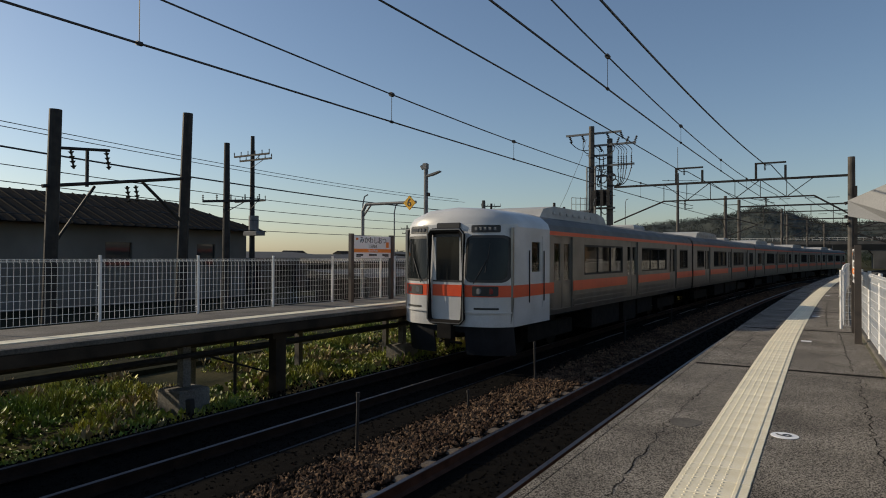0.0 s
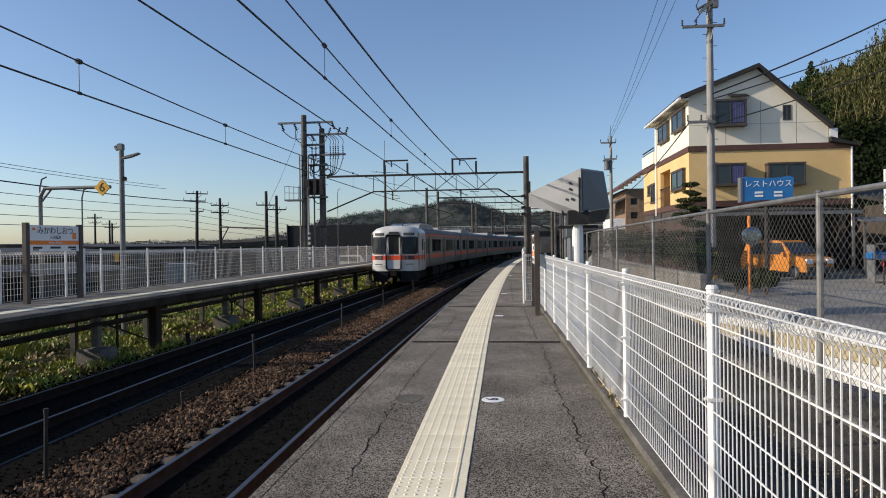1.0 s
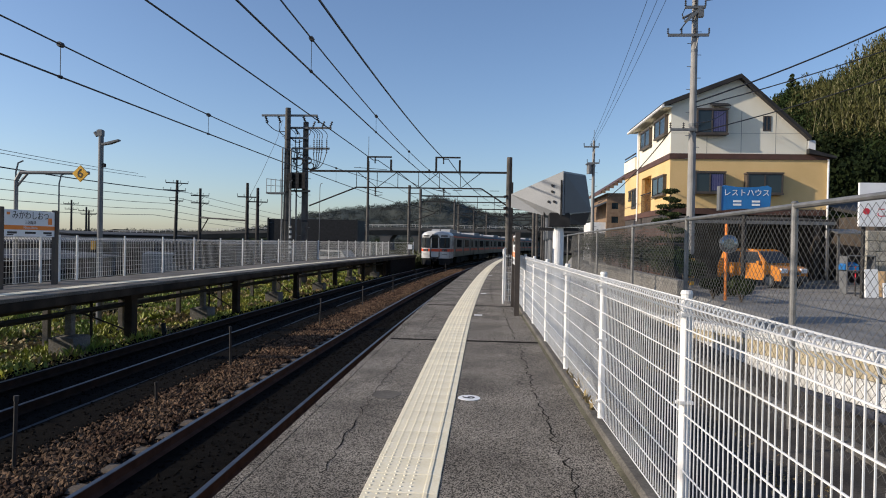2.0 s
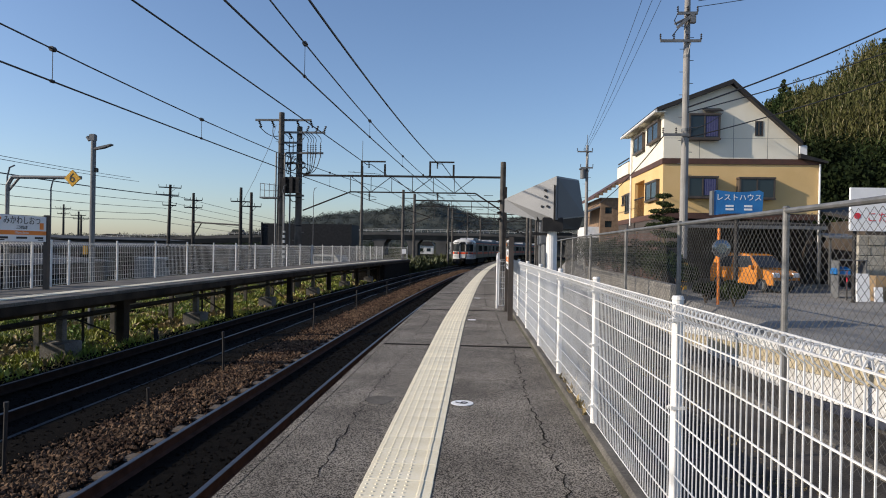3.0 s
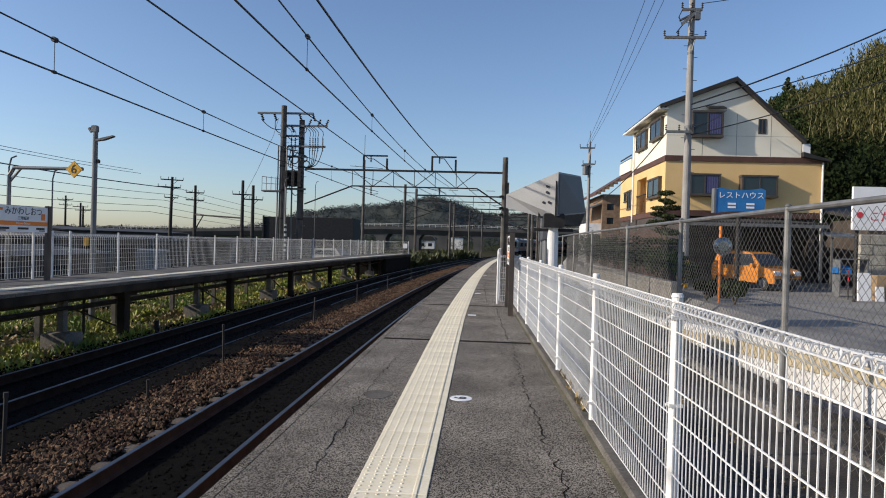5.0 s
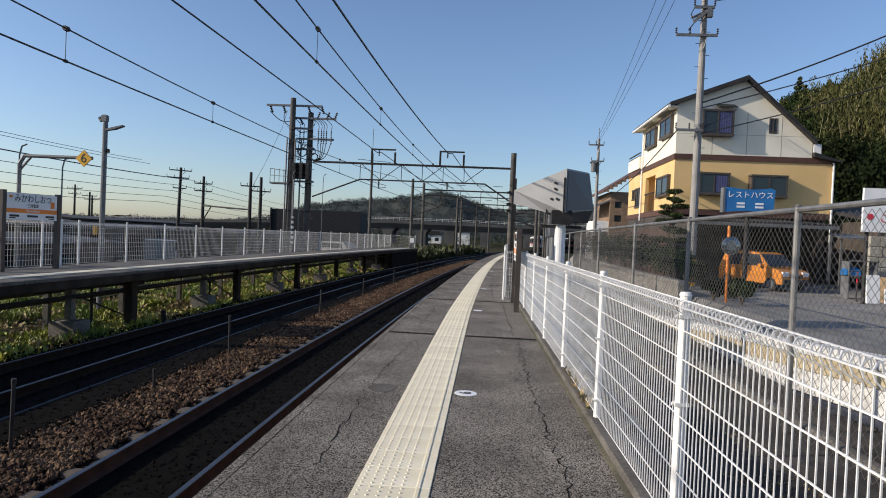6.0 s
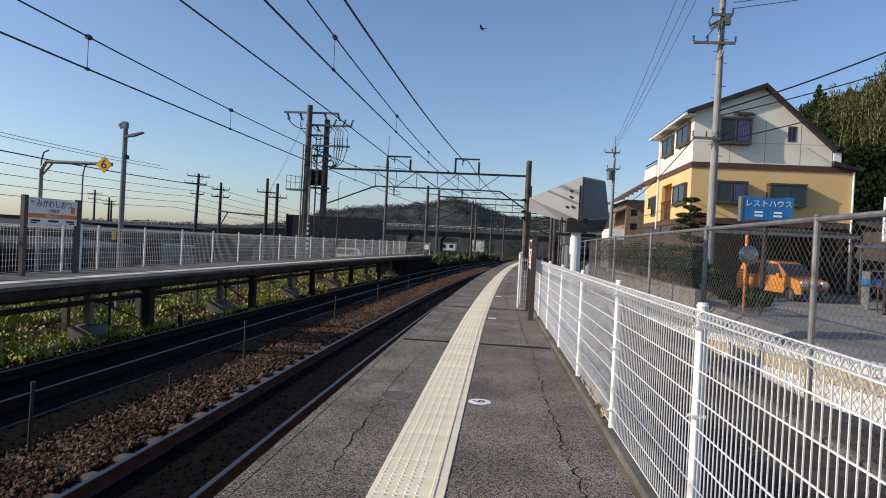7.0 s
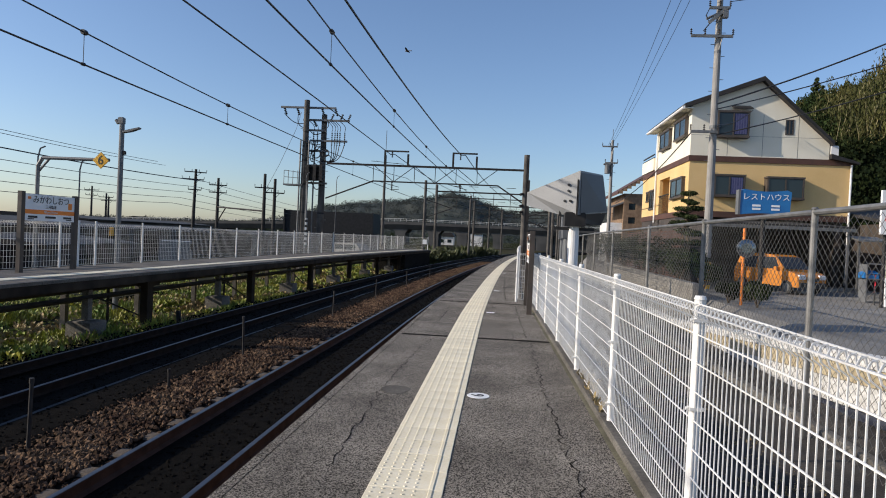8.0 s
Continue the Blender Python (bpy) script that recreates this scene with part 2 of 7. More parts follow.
# ---- mesh helpers ----
class Shape:
    """Vertices and faces of one mesh."""

    def __init__(self):
        self.v, self.f, self.smooth = [], [], False

    def add(self, vs, fs):
        k = len(self.v)
        self.v.extend(tuple(p) for p in vs)
        self.f.extend(tuple(i + k for i in q) for q in fs)
        return self

    def box(self, x0, x1, y0, y1, z0, z1, m=None):
        vs = [(x, y, z) for x in (x0, x1) for y in (y0, y1) for z in (z0, z1)]
        if m is not None:
            vs = [m @ Vector(p) for p in vs]
        return self.add(vs, [(0, 1, 3, 2), (4, 6, 7, 5), (0, 4, 5, 1), (2, 3, 7, 6), (0, 2, 6, 4), (1, 5, 7, 3)])

    def block(self, x0, x1, y0, y1, z0, z1, c=0.01):
        """A box with its upper edges and corners chamfered."""
        r = [[(x0 + d, y0 + d), (x1 - d, y0 + d), (x1 - d, y1 - d), (x0 + d, y1 - d)] for d in (0, 0, c)]
        vs = [(x, y, z) for ring, z in zip(r, (z0, z1 - c, z1)) for x, y in ring]
        fs = [(3, 2, 1, 0), (8, 9, 10, 11)]
        for k in (0, 4):
            fs += [(k + i, k + (i + 1) % 4, k + 4 + (i + 1) % 4, k + 4 + i) for i in range(4)]
        return self.add(vs, fs)

    def rod(self, p0, p1, r0, r1=None, n=8, caps=True):
        p0, p1 = Vector(p0), Vector(p1)
        r1 = r0 if r1 is None else r1
        q = (p1 - p0).to_track_quat('Z', 'X')
        vs = []
        for p, r in ((p0, r0), (p1, r1)):
            vs += [p + q @ Vector((r * math.cos(2 * math.pi * (i + 0.5) / n), r * math.sin(2 * math.pi * (i + 0.5) / n), 0)) for i in range(n)]
        fs = [(i, (i + 1) % n, n + (i + 1) % n, n + i) for i in range(n)]
        if caps:
            fs += [tuple(range(n - 1, -1, -1)), tuple(range(n, 2 * n))]
        return self.add(vs, fs)

    def line(self, pts, r, n=5):
        pts = [Vector(p) for p in pts]
        pts = [p for k, p in enumerate(pts) if k == 0 or (p - pts[k - 1]).length > 1e-5]
        vs = []
        for k, p in enumerate(pts):
            d = pts[min(k + 1, len(pts) - 1)] - pts[max(k - 1, 0)]
            if d.length < 1e-6:
                d = pts[1] - pts[0]
            q = d.to_track_quat('Z', 'X')
            vs += [p + q @ Vector((r * math.cos(2 * math.pi * i / n), r * math.sin(2 * math.pi * i / n), 0)) for i in range(n)]
        m = len(pts)
        fs = [(k * n + i, k * n + (i + 1) % n, (k + 1) * n + (i + 1) % n, (k + 1) * n + i) for k in range(m - 1) for i in range(n)]
        fs += [tuple(range(n - 1, -1, -1)), tuple(range((m - 1) * n, m * n))]
        return self.add(vs, fs)

    def prism(self, poly, axis, a, b):
        """A polygon of (u, v) swept along an axis from a to b: axis 'y' takes (x, z), 'x' takes (y, z), 'z' takes (x, y)."""
        put = {'y': lambda u, v, w: (u, w, v), 'x': lambda u, v, w: (w, u, v), 'z': lambda u, v, w: (u, v, w)}[axis]
        n = len(poly)
        vs = [put(u, v, a) for u, v in poly] + [put(u, v, b) for u, v in poly]
        fs = [tuple(range(n)), tuple(range(2 * n - 1, n - 1, -1))] + [(i, n + i, n + (i + 1) % n, (i + 1) % n) for i in range(n)]
        return self.add(vs, fs)

    def sweep(self, poly, ys):
        """A profile of (x, z) swept along the curve of the line."""
        n = len(poly)
        vs = [(x + bend(y), y, z) for y in ys for x, z in poly]
        fs = [(k * n + i, (k + 1) * n + i, (k + 1) * n + (i + 1) % n, k * n + (i + 1) % n) for k in range(len(ys) - 1) for i in range(n)]
        fs += [tuple(range(n)), tuple(range(len(vs) - 1, len(vs) - n - 1, -1))]
        return self.add(vs, fs)

    def holed(self, us, vs_, holes, put, depth):
        """A wall of cells with openings: put(u, v, d) gives the place; d runs from 0 (face) to depth (back)."""
        us = sorted(set(us) | {u for h in holes for u in h[:2] if min(us) < u < max(us)})
        vv = sorted(set(vs_) | {v for h in holes for v in h[2:] if min(vs_) < v < max(vs_)})

        def solid(i, j):
            if not (0 <= i < len(us) - 1 and 0 <= j < len(vv) - 1):
                return False
            u, v = (us[i] + us[i + 1]) / 2, (vv[j] + vv[j + 1]) / 2
            return not any(h[0] < u < h[1] and h[2] < v < h[3] for h in holes)

        for i in range(len(us) - 1):
            for j in range(len(vv) - 1):
                if not solid(i, j):
                    continue
                a, b, c, d = us[i], us[i + 1], vv[j], vv[j + 1]
                P = [put(a, c, 0), put(b, c, 0), put(b, d, 0), put(a, d, 0), put(a, c, depth), put(b, c, depth), put(b, d, depth), put(a, d, depth)]
                fs = [(0, 1, 2, 3), (7, 6, 5, 4)]
                if not solid(i - 1, j): fs.append((0, 3, 7, 4))
                if not solid(i + 1, j): fs.append((1, 5, 6, 2))
                if not solid(i, j - 1): fs.append((0, 4, 5, 1))
                if not solid(i, j + 1): fs.append((3, 2, 6, 7))
                self.add(P, fs)
        return self

    def mesh(self, name, material):
        me = bpy.data.meshes.new(name)
        me.from_pydata(self.v, [], self.f)
        if material is not None:
            me.materials.append(material)
        if self.smooth:
            me.shade_smooth()
        me.update()
        return me


def bend(y):
    return max(0.0, y - 8.0) ** 2 / 1500.0 + max(0.0, y - 45.0) ** 2 / 6000.0


def heading(y):
    return -math.degrees(math.atan(max(0.0, y - 8.0) / 750.0 + max(0.0, y - 45.0) / 3000.0))


def fix_normals(me):
    bm = bmesh.new()
    bm.from_mesh(me)
    bmesh.ops.remove_doubles(bm, verts=bm.verts, dist=1e-5)
    bmesh.ops.recalc_face_normals(bm, faces=bm.faces)
    bm.to_mesh(me)
    bm.free()
    return me


def part(name, shape, material, parent, label="", at=None):
    me = shape if isinstance(shape, bpy.types.Mesh) else shape.mesh(name, material)
    if len(me.polygons) < 4000 and not isinstance(shape, bpy.types.Mesh):
        fix_normals(me)
    ob = new(name, me)
    ob.parent = parent
    if at is not None:
        ob.matrix_basis = at
    return tagged(ob, label)


def thing(name, m, label, category, group="", kind=""):
    ob = new(name)
    ob.matrix_basis = m
    return tagged(ob, label, category, group, kind)


def single(name, shape, material, label, category, group="", kind="", at=None):
    me = shape.mesh(name, material)
    if len(me.polygons) < 4000:
        fix_normals(me)
    ob = new(name, me)
    if at is not None:
        ob.matrix_basis = at
    return tagged(ob, label, category, group, kind)


def lettering(name, body, size, material, parent, m, label=""):
    cu = bpy.data.curves.new(name, 'FONT')
    cu.body, cu.size, cu.align_x, cu.align_y, cu.extrude, cu.resolution_u = body, size, 'CENTER', 'CENTER', 0.002, 3
    tmp = new(name + "_tmp", cu)
    me = bpy.data.meshes.new_from_object(tmp.evaluated_get(bpy.context.evaluated_depsgraph_get()))
    bpy.data.objects.remove(tmp)
    me.materials.clear()
    me.materials.append(material)
    ob = new(name, me)
    ob.parent = parent
    ob.matrix_basis = m
    return tagged(ob, label)


def span(a, b, step):
    n = max(1, round((b - a) / step))
    return [a + (b - a) * i / n for i in range(n + 1)]


# ---- the ground and the line ----
g = Shape()
xs, ys = [-3000, -900, -300, -100, -40, 0, 40, 100, 300, 900, 3000], [-400, -100, -40, 0, 40, 100, 300, 900, 3500]
g.add([(x, y, -1.42) for x in xs for y in ys], [(i * 9 + j, (i + 1) * 9 + j, (i + 1) * 9 + j + 1, i * 9 + j + 1) for i in range(10) for j in range(8)])
single("ground", g, EARTH, "bare earth ground reaching to the horizon", "ground", kind="structure")

LONG = span(-30, 240, 4)
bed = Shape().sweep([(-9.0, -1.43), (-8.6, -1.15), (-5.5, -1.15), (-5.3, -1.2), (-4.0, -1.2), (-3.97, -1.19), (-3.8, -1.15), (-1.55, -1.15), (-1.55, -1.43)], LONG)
single("track_bed", bed, DARK_BED, "near-black ballast bed under two railway tracks", "track bed", kind="structure")

RAIL_PROFILE = [(-0.065, 0), (0.065, 0), (0.065, 0.012), (0.012, 0.035), (0.012, 0.115), (0.034, 0.125), (0.034, 0.148), (-0.034, 0.148), (-0.034, 0.125), (-0.012, 0.115), (-0.012, 0.035), (-0.065, 0.012)]
for centre, cant, steel in ((-3.33, 0.0, RAIL_RUST), (-7.3, 0.06, SHADED_RAIL)):
    track = thing("railway_track", pose(0, 0, 0), "narrow-gauge railway track with rusty rails on concrete sleepers", "railway track", "tracks", "structure")
    for side in (-0.567, 0.567):
        up = cant if side < 0 else 0.0
        rail = part("rail", Shape().sweep([(centre + side + x, -1.165 + up + z) for x, z in RAIL_PROFILE], span(-30, 240, 3)), steel, track, "rust-brown steel rail")
        part("rail_head", Shape().sweep([(centre + side + x, z + up) for x, z in ((-0.03, -1.0165), (0.03, -1.0165), (0.026, -1.012), (-0.026, -1.012))], span(-30, 240, 3)), RAIL_TOP, rail, "polished running surface")
    sl = Shape().block(-1.0, 1.0, -0.12, 0.12, -0.16, 0, 0.03).mesh("sleeper", SLEEPER)
    for k in range(130):
        y = -6 + 0.62 * k
        part("sleeper", sl, None, track, at=pose(centre + bend(y), y, -1.168, 0, 0, heading(y)))


def stones(x0, x1, y0, y1, count, z, low=0.025, high=0.055, seed=1):
    rnd = random.Random(seed)
    s = Shape()
    oct_f = [(0, 2, 4), (2, 1, 4), (1, 3, 4), (3, 0, 4), (2, 0, 5), (1, 2, 5), (3, 1, 5), (0, 3, 5)]
    for _ in range(count):
        y = y0 + (y1 - y0) * rnd.random() ** 1.7
        x = rnd.uniform(x0, x1) + bend(y)
        r = rnd.uniform(low, high) * (1 + y / 60)
        m = Matrix.Translation((x, y, z(x - bend(y)) + r * 0.3)) @ Euler((rnd.random() * 3, rnd.random() * 3, rnd.random() * 3)).to_matrix().to_4x4()
        vs = [m @ Vector(p) for p in ((r * rnd.uniform(.7, 1.2), 0, 0), (-r * rnd.uniform(.7, 1.2), 0, 0), (0, r, 0), (0, -r * rnd.uniform(.6, 1), 0), (0, 0, r * .8), (0, 0, -r * .8))]
        s.add(vs, oct_f)
    return s


single("ballast", stones(-5.62, -4.05, 2, 75, 36000, lambda x: -1.205 + 0.03 * math.sin((x + 5.62) * 2.0) if x < -4.3 else -1.235, 0.018, 0.045), STONE, "brown broken-stone ballast between the two tracks", "ballast", kind="stuff")
single("ballast", stones(-9.0, -5.2, 3, 60, 12000, lambda x: -1.165, 0.015, 0.03, seed=2), DARK_BED, "near-black ballast on the far track, deck shade in its colour", "ballast", kind="stuff")
single("ballast", stones(-3.75, -1.6, 1, 50, 12000, lambda x: -1.165, 0.015, 0.03, seed=3), DARK_BED, "near-black ballast on the near track", "ballast", kind="stuff")

# thin marker stakes between the tracks
for k, y in enumerate((6.85, 9.95, 12.9, 19.65, 25.8, 32.8, 40.5, 48, 56)):
    st = Shape().rod((0, 0, -0.1), (0, 0, 0.32 if k == 1 else 0.82), 0.022, n=6).rod((0, 0, 0.78 if k != 1 else 0.28), (0, 0, 0.84 if k != 1 else 0.33), 0.028, n=6)
    single("track_stake", st, DARK_STEEL, "thin rusty steel stake standing in the ballast", "stake", "track stakes", at=pose(-5.27 + bend(y), y, -1.2, 1.5 * math.sin(k), 1.2 * math.cos(2 * k), 0))
for y in (7.1, 17.2, 29.0):
    single("marker_post", Shape().block(-0.05, 0.05, -0.05, 0.05, -0.1, 0.28, 0.012), DARK_STEEL, "short dark marker post beside the far track", "stake", "marker posts", at=pose(-8.95 + bend(y), y, -1.2, 2, -3, 10))
single("track_cable", Shape().line([(-6.15 + bend(y), y, -1.16 + 0.02 * math.sin(y)) for y in span(-6, 120, 3)], 0.025), WIRE, "dark cable lying along the far track", "cable")

# ---- near platform ----
plat = Shape().sweep([(-1.45, -1.43), (-1.45, -0.35), (-1.53, -0.3), (-1.53, -0.03), (1.08, -0.03), (1.08, -1.43)], span(-14, 78, 4))
platform = single("platform", plat, OLD_CONCRETE, "weathered concrete station platform body", "platform", kind="structure")
JOINTS = [-14, -6.5, -1.2, 4.15 - 0.2, 9.5, 14.9, 20.2, 25.6, 31, 36.4, 41.8, 47.2, 52.6, 58, 63.4, 70, 78]
JOINTS.remove(3.95)
for a, b in zip(JOINTS[:-1], JOINTS[1:]):
    for x0, x1 in ((-1.44, -0.70), (-0.38, 0.93)):
        part("asphalt_panel", Shape().sweep([(x0, -0.03), (x1, -0.03), (x1, 0), (x0, 0)], span(a + 0.02, b - 0.02, 2)), ASPHALT, platform)
for k in range(44):
    y0, y1 = -10 + 2 * k, -10.012 + 2 * (k + 1)
    part("edge_stone", Shape().sweep([(-1.53, -0.03), (-1.446, -0.03), (-1.446, 0.002), (-1.515, 0.002), (-1.53, -0.012)], [y0, y1]), ASPHALT, platform)


def fence_x(y):
    return 0.955 - 0.0205 * (y - 3.22)


def beside_fence(poly, ys):
    """A profile of (x against the fence line, z) that follows the fence."""
    n = len(poly)
    vs = [(x + fence_x(y), y, z) for y in ys for x, z in poly]
    fs = [(k * n + i, (k + 1) * n + i, (k + 1) * n + (i + 1) % n, k * n + (i + 1) % n) for k in range(len(ys) - 1) for i in range(n)]
    return Shape().add(vs, fs + [tuple(range(n)), tuple(range(len(vs) - 1, len(vs) - n - 1, -1))])


for k in range(11):
    part("kerb", beside_fence([(-0.07, -0.03), (0.075, -0.03), (0.075, 0.05), (-0.055, 0.05), (-0.07, 0.038)], [-7.1 + 2.08 * k, -7.11 + 2.08 * (k + 1)]), STAINED, platform, "worn concrete kerb under the fence")
for k in range(29):
    y0, y1 = 15.8 + 2.1 * k, 15.79 + 2.1 * (k + 1)
    part("kerb", Shape().sweep([(0.94, -0.03), (1.07, -0.03), (1.07, 0.05), (0.95, 0.05)], [y0, y1]), OLD_CONCRETE, platform)


def tactile(domes):
    s = Shape().block(-0.218, 0.218, -0.1475, 0.1475, -0.03, 0.006, 0.003)
    if domes:
        for i in range(5):
            for j in range(5):
                s.rod((-0.185 + 0.06 * i, -0.12 + 0.06 * j, 0.005), (-0.185 + 0.06 * i, -0.12 + 0.06 * j, 0.011), 0.0115, 0.007, n=6)
    s.block(0.135, 0.16, -0.1475, 0.1475, 0.004, 0.011, 0.003)
    return fix_normals(s.mesh("tactile_block", TACTILE))


fine_block, plain_block = tactile(True), tactile(False)
strip = thing("tactile_strip", pose(0, 0, 0), "cream tactile warning strip along the platform edge", "tactile paving", kind="structure")
for k in range(250):
    y = -4 + 0.3 * k
    part("tactile_block", fine_block if 0 < y < 45 else plain_block, None, strip, at=pose(-0.495 - 0.0075 * min(9.0, max(0.0, y - 3.6)) + bend(y), y, 0, 0, 0, heading(y)))

for y in JOINTS[1:-1]:
    for x0, x1 in ((-1.44, -0.70), (-0.38, 0.93)):
        part("joint", Shape().box(x0 + bend(y), x1 + bend(y), y - 0.06, y + 0.06, -0.025, 0.0025), CRACK_AND_SHADE, platform, "dark joint between the panels")
single("dirt_line", beside_fence([(-0.115, -0.004), (-0.068, -0.004), (-0.066, 0.012), (-0.09, 0.006)], span(-5, 15.5, 1.0)), MOSSY, "line of mossy dirt along the kerb", "dirt", kind="stuff")

rnd = random.Random(5)


def crack(points, width, z=0.0025):
    s = Shape()
    pts = []
    for (xa, ya), (xb, yb) in zip(points[:-1], points[1:]):
        n = max(2, int(abs(yb - ya) / 0.07))
        pts += [(xa + (xb - xa) * i / n + rnd.gauss(0, 0.017), ya + (yb - ya) * i / n) for i in range(n)]
    vs = []
    for x, y in pts:
        w = width * rnd.uniform(0.3, 1.2)
        vs += [(x - w, y, z), (x + w, y, z)]
    s.add(vs, [(2 * i, 2 * i + 1, 2 * i + 3, 2 * i + 2) for i in range(len(pts) - 1)])
    return s


part("crack", crack([(0.5, 2.0), (0.52, 4.1), (0.48, 5.5), (0.44, 6.7), (0.45, 9.4)], 0.0065), CRACK_AND_SHADE, platform, "jagged crack in the asphalt")
part("crack", crack([(0.4, 9.8), (0.36, 12.0), (0.3, 14.7)], 0.007), CRACK_AND_SHADE, platform, "jagged crack in the asphalt")
part("crack", crack([(-1.03, 3.9), (-1.05, 5.0), (-1.07, 6.0), (-1.07, 7.0), (-1.05, 7.9), (-0.98, 9.2)], 0.005), CRACK_AND_SHADE, platform, "jagged crack in the asphalt")
part("crack", crack([(-1.1, 10.3), (-1.06, 12.4), (-1.12, 14.0)], 0.006), CRACK_AND_SHADE, platform, "jagged crack in the asphalt")
part("crack", crack([(0.1, 16), (0.05, 20.0), (0.1, 25)], 0.008), CRACK_AND_SHADE, platform, "jagged crack in the asphalt")
part("patch", Shape().prism([(-0.95 + 0.13 * math.cos(a) * (1 + 0.15 * math.sin(3 * a)), 6.0 + 0.17 * math.sin(a)) for a in [i * math.pi / 9 for i in range(18)]], "z", -0.01, 0.0035), STAINED, platform, "repaired asphalt patch")

# position markers on the platform
mk = thing("position_marker", pose(-0.17, 5.98, 0.002), "round white platform position marker with a black six", "floor marker")
part("disc", Shape().rod((0, 0, 0), (0, 0, 0.004), 0.105, 0.103, n=32), SIGN_WHITE, mk)
lettering("numeral", "6", 0.17, BLACK, mk, pose(0, 0, 0.0065, 0, 0, 90), "black painted six")
for y in (12.95, 18.6, 29.0):
    single("platform_mark", Shape().block(-0.3 + bend(y), -0.14 + bend(y), y - 0.07, y + 0.07, -0.01, 0.005, 0.002), SIGN_WHITE, "small white rectangular mark on the platform", "floor marker", "platform marks")

# ---- white mesh fences ----


def wire_panel(length, height, pitch, rows, r, material):
    s = Shape()
    n = round(length / pitch)
    for i in range(n + 1):
        x = -length / 2 + length * i / n
        top = height - 0.02
        s.rod((x, 0, 0.05), (x, 0, top - 0.075), r, n=4, caps=False)
        loop = [(0, top - 0.075), (0.026, top - 0.055), (0.036, top - 0.028), (0.026, top - 0.006), (0.004, top), (-0.016, top - 0.014), (-0.022, top - 0.045)]
        for a, b in zip(loop[:-1], loop[1:]):
            s.rod((x, a[0], a[1]), (x, b[0], b[1]), r, n=4, caps=False)
    for z in [0.046 + (height - 0.211) * i / rows for i in range(rows + 1)]:
        s.rod((-length / 2, 0.006, z), (length / 2, 0.006, z), r * 1.25, n=4)
    for y, z in ((0.036, height - 0.05), (0.004, height - 0.02), (-0.022, height - 0.065)):
        s.rod((-length / 2, y, z), (length / 2, y, z), r * 1.35, n=4)
    return s.mesh("wire_panel", material)


def post_shape(height):
    s = Shape()
    s.rod((0, 0, -0.1), (0, 0, height), 0.027, n=14)
    s.rod((0, 0, height), (0, 0, height + 0.018), 0.031, 0.024, n=14)
    for z in (height - 0.1, height * 0.55, 0.15):
        s.box(-0.033, 0.033, -0.033, 0.01, z - 0.008, z + 0.008).rod((-0.036, -0.012, z), (-0.046, -0.012, z), 0.009, n=6)
    return fix_normals(s.mesh("post", WHITE_PAINT))


near_panel, near_post = wire_panel(1.99, 1.17, 0.05, 7, 0.0032, WHITE_PAINT), post_shape(1.17)
fence = thing("platform_fence", pose(0, 0, 0), "white welded-wire mesh fence along the platform", "fence")
for k in range(11):
    y = -4.98 + 2.05 * k
    part("post", near_post, None, fence, at=pose(fence_x(y), y, 0.04))
    if k < 10:
        part("wire_panel", near_panel, None, fence, at=pose(fence_x(y + 1.025) - 0.01, y + 1.025, 0.04, 0, 0, 91.17))
part("wire_panel", wire_panel(0.32, 1.17, 0.05, 7, 0.0032, WHITE_PAINT), None, fence, at=pose(0.53, 15.6, 0.02))
part("post", near_post, None, fence, at=pose(0.35, 15.6, 0.02))
rear_panel = wire_panel(2.14, 1.17, 0.1, 7, 0.006, WHITE_PAINT)
for k in range(20):
    y = 15.75 + 2.2 * k
    part("wire_panel", rear_panel, None, fence, at=pose(0.36 + bend(y + 1.1), y + 1.1, 0.02, 0, 0, 90 + heading(y)))
    part("post", near_post, None, fence, at=pose(0.36 + bend(y + 2.2), y + 2.2, 0.02))

# ---- far platform on legs ----
FP = span(-30, 62.6, 3)
far = single("far_platform", Shape().sweep([(-9.15, 0.0), (-9.15, 0.12), (-9.08, 0.14), (-9.08, 0.2), (-11.75, 0.2), (-11.75, 0.0)], FP), STAINED, "weathered concrete platform deck raised on legs", "platform", kind="structure")
for k in range(45):
    y0, y1 = -28 + 2 * k, -28.015 + 2 * (k + 1)
    part("edge_slab", Shape().sweep([(-9.06, 0.15), (-9.42, 0.15), (-9.42, 0.215), (-9.06, 0.215)], [y0, y1]), STAINED, far)
part("fascia", Shape().sweep([(-9.145, -0.04), (-9.145, 0.135), (-9.06, 0.135), (-9.06, -0.04)], FP), SHADED_RUST, far, "dark fascia board with shade in its colour")
part("edge_beam", Shape().sweep([(-9.6, -0.16), (-9.6, 0.0), (-9.75, 0.0), (-9.75, -0.16)], FP), SHADED_RUST, far, "rusty steel edge beam, darkened for shade")
part("rear_beam", Shape().sweep([(-11.3, -0.16), (-11.3, 0.0), (-11.45, 0.0), (-11.45, -0.16)], FP), SHADED_RUST, far, "rusty steel edge beam, darkened for shade")
part("tactile_band", Shape().sweep([(-9.75, 0.19), (-10.1, 0.19), (-10.1, 0.212), (-9.75, 0.212)], FP), TACTILE, far, "cream tactile band")
leg_dark = fix_normals(Shape().box(-0.1, 0.1, -0.14, 0.14, -1.5, 0.0).box(-0.18, 0.18, -0.3, 0.3, -0.2, -0.02).mesh("leg", SHADED_RUST))
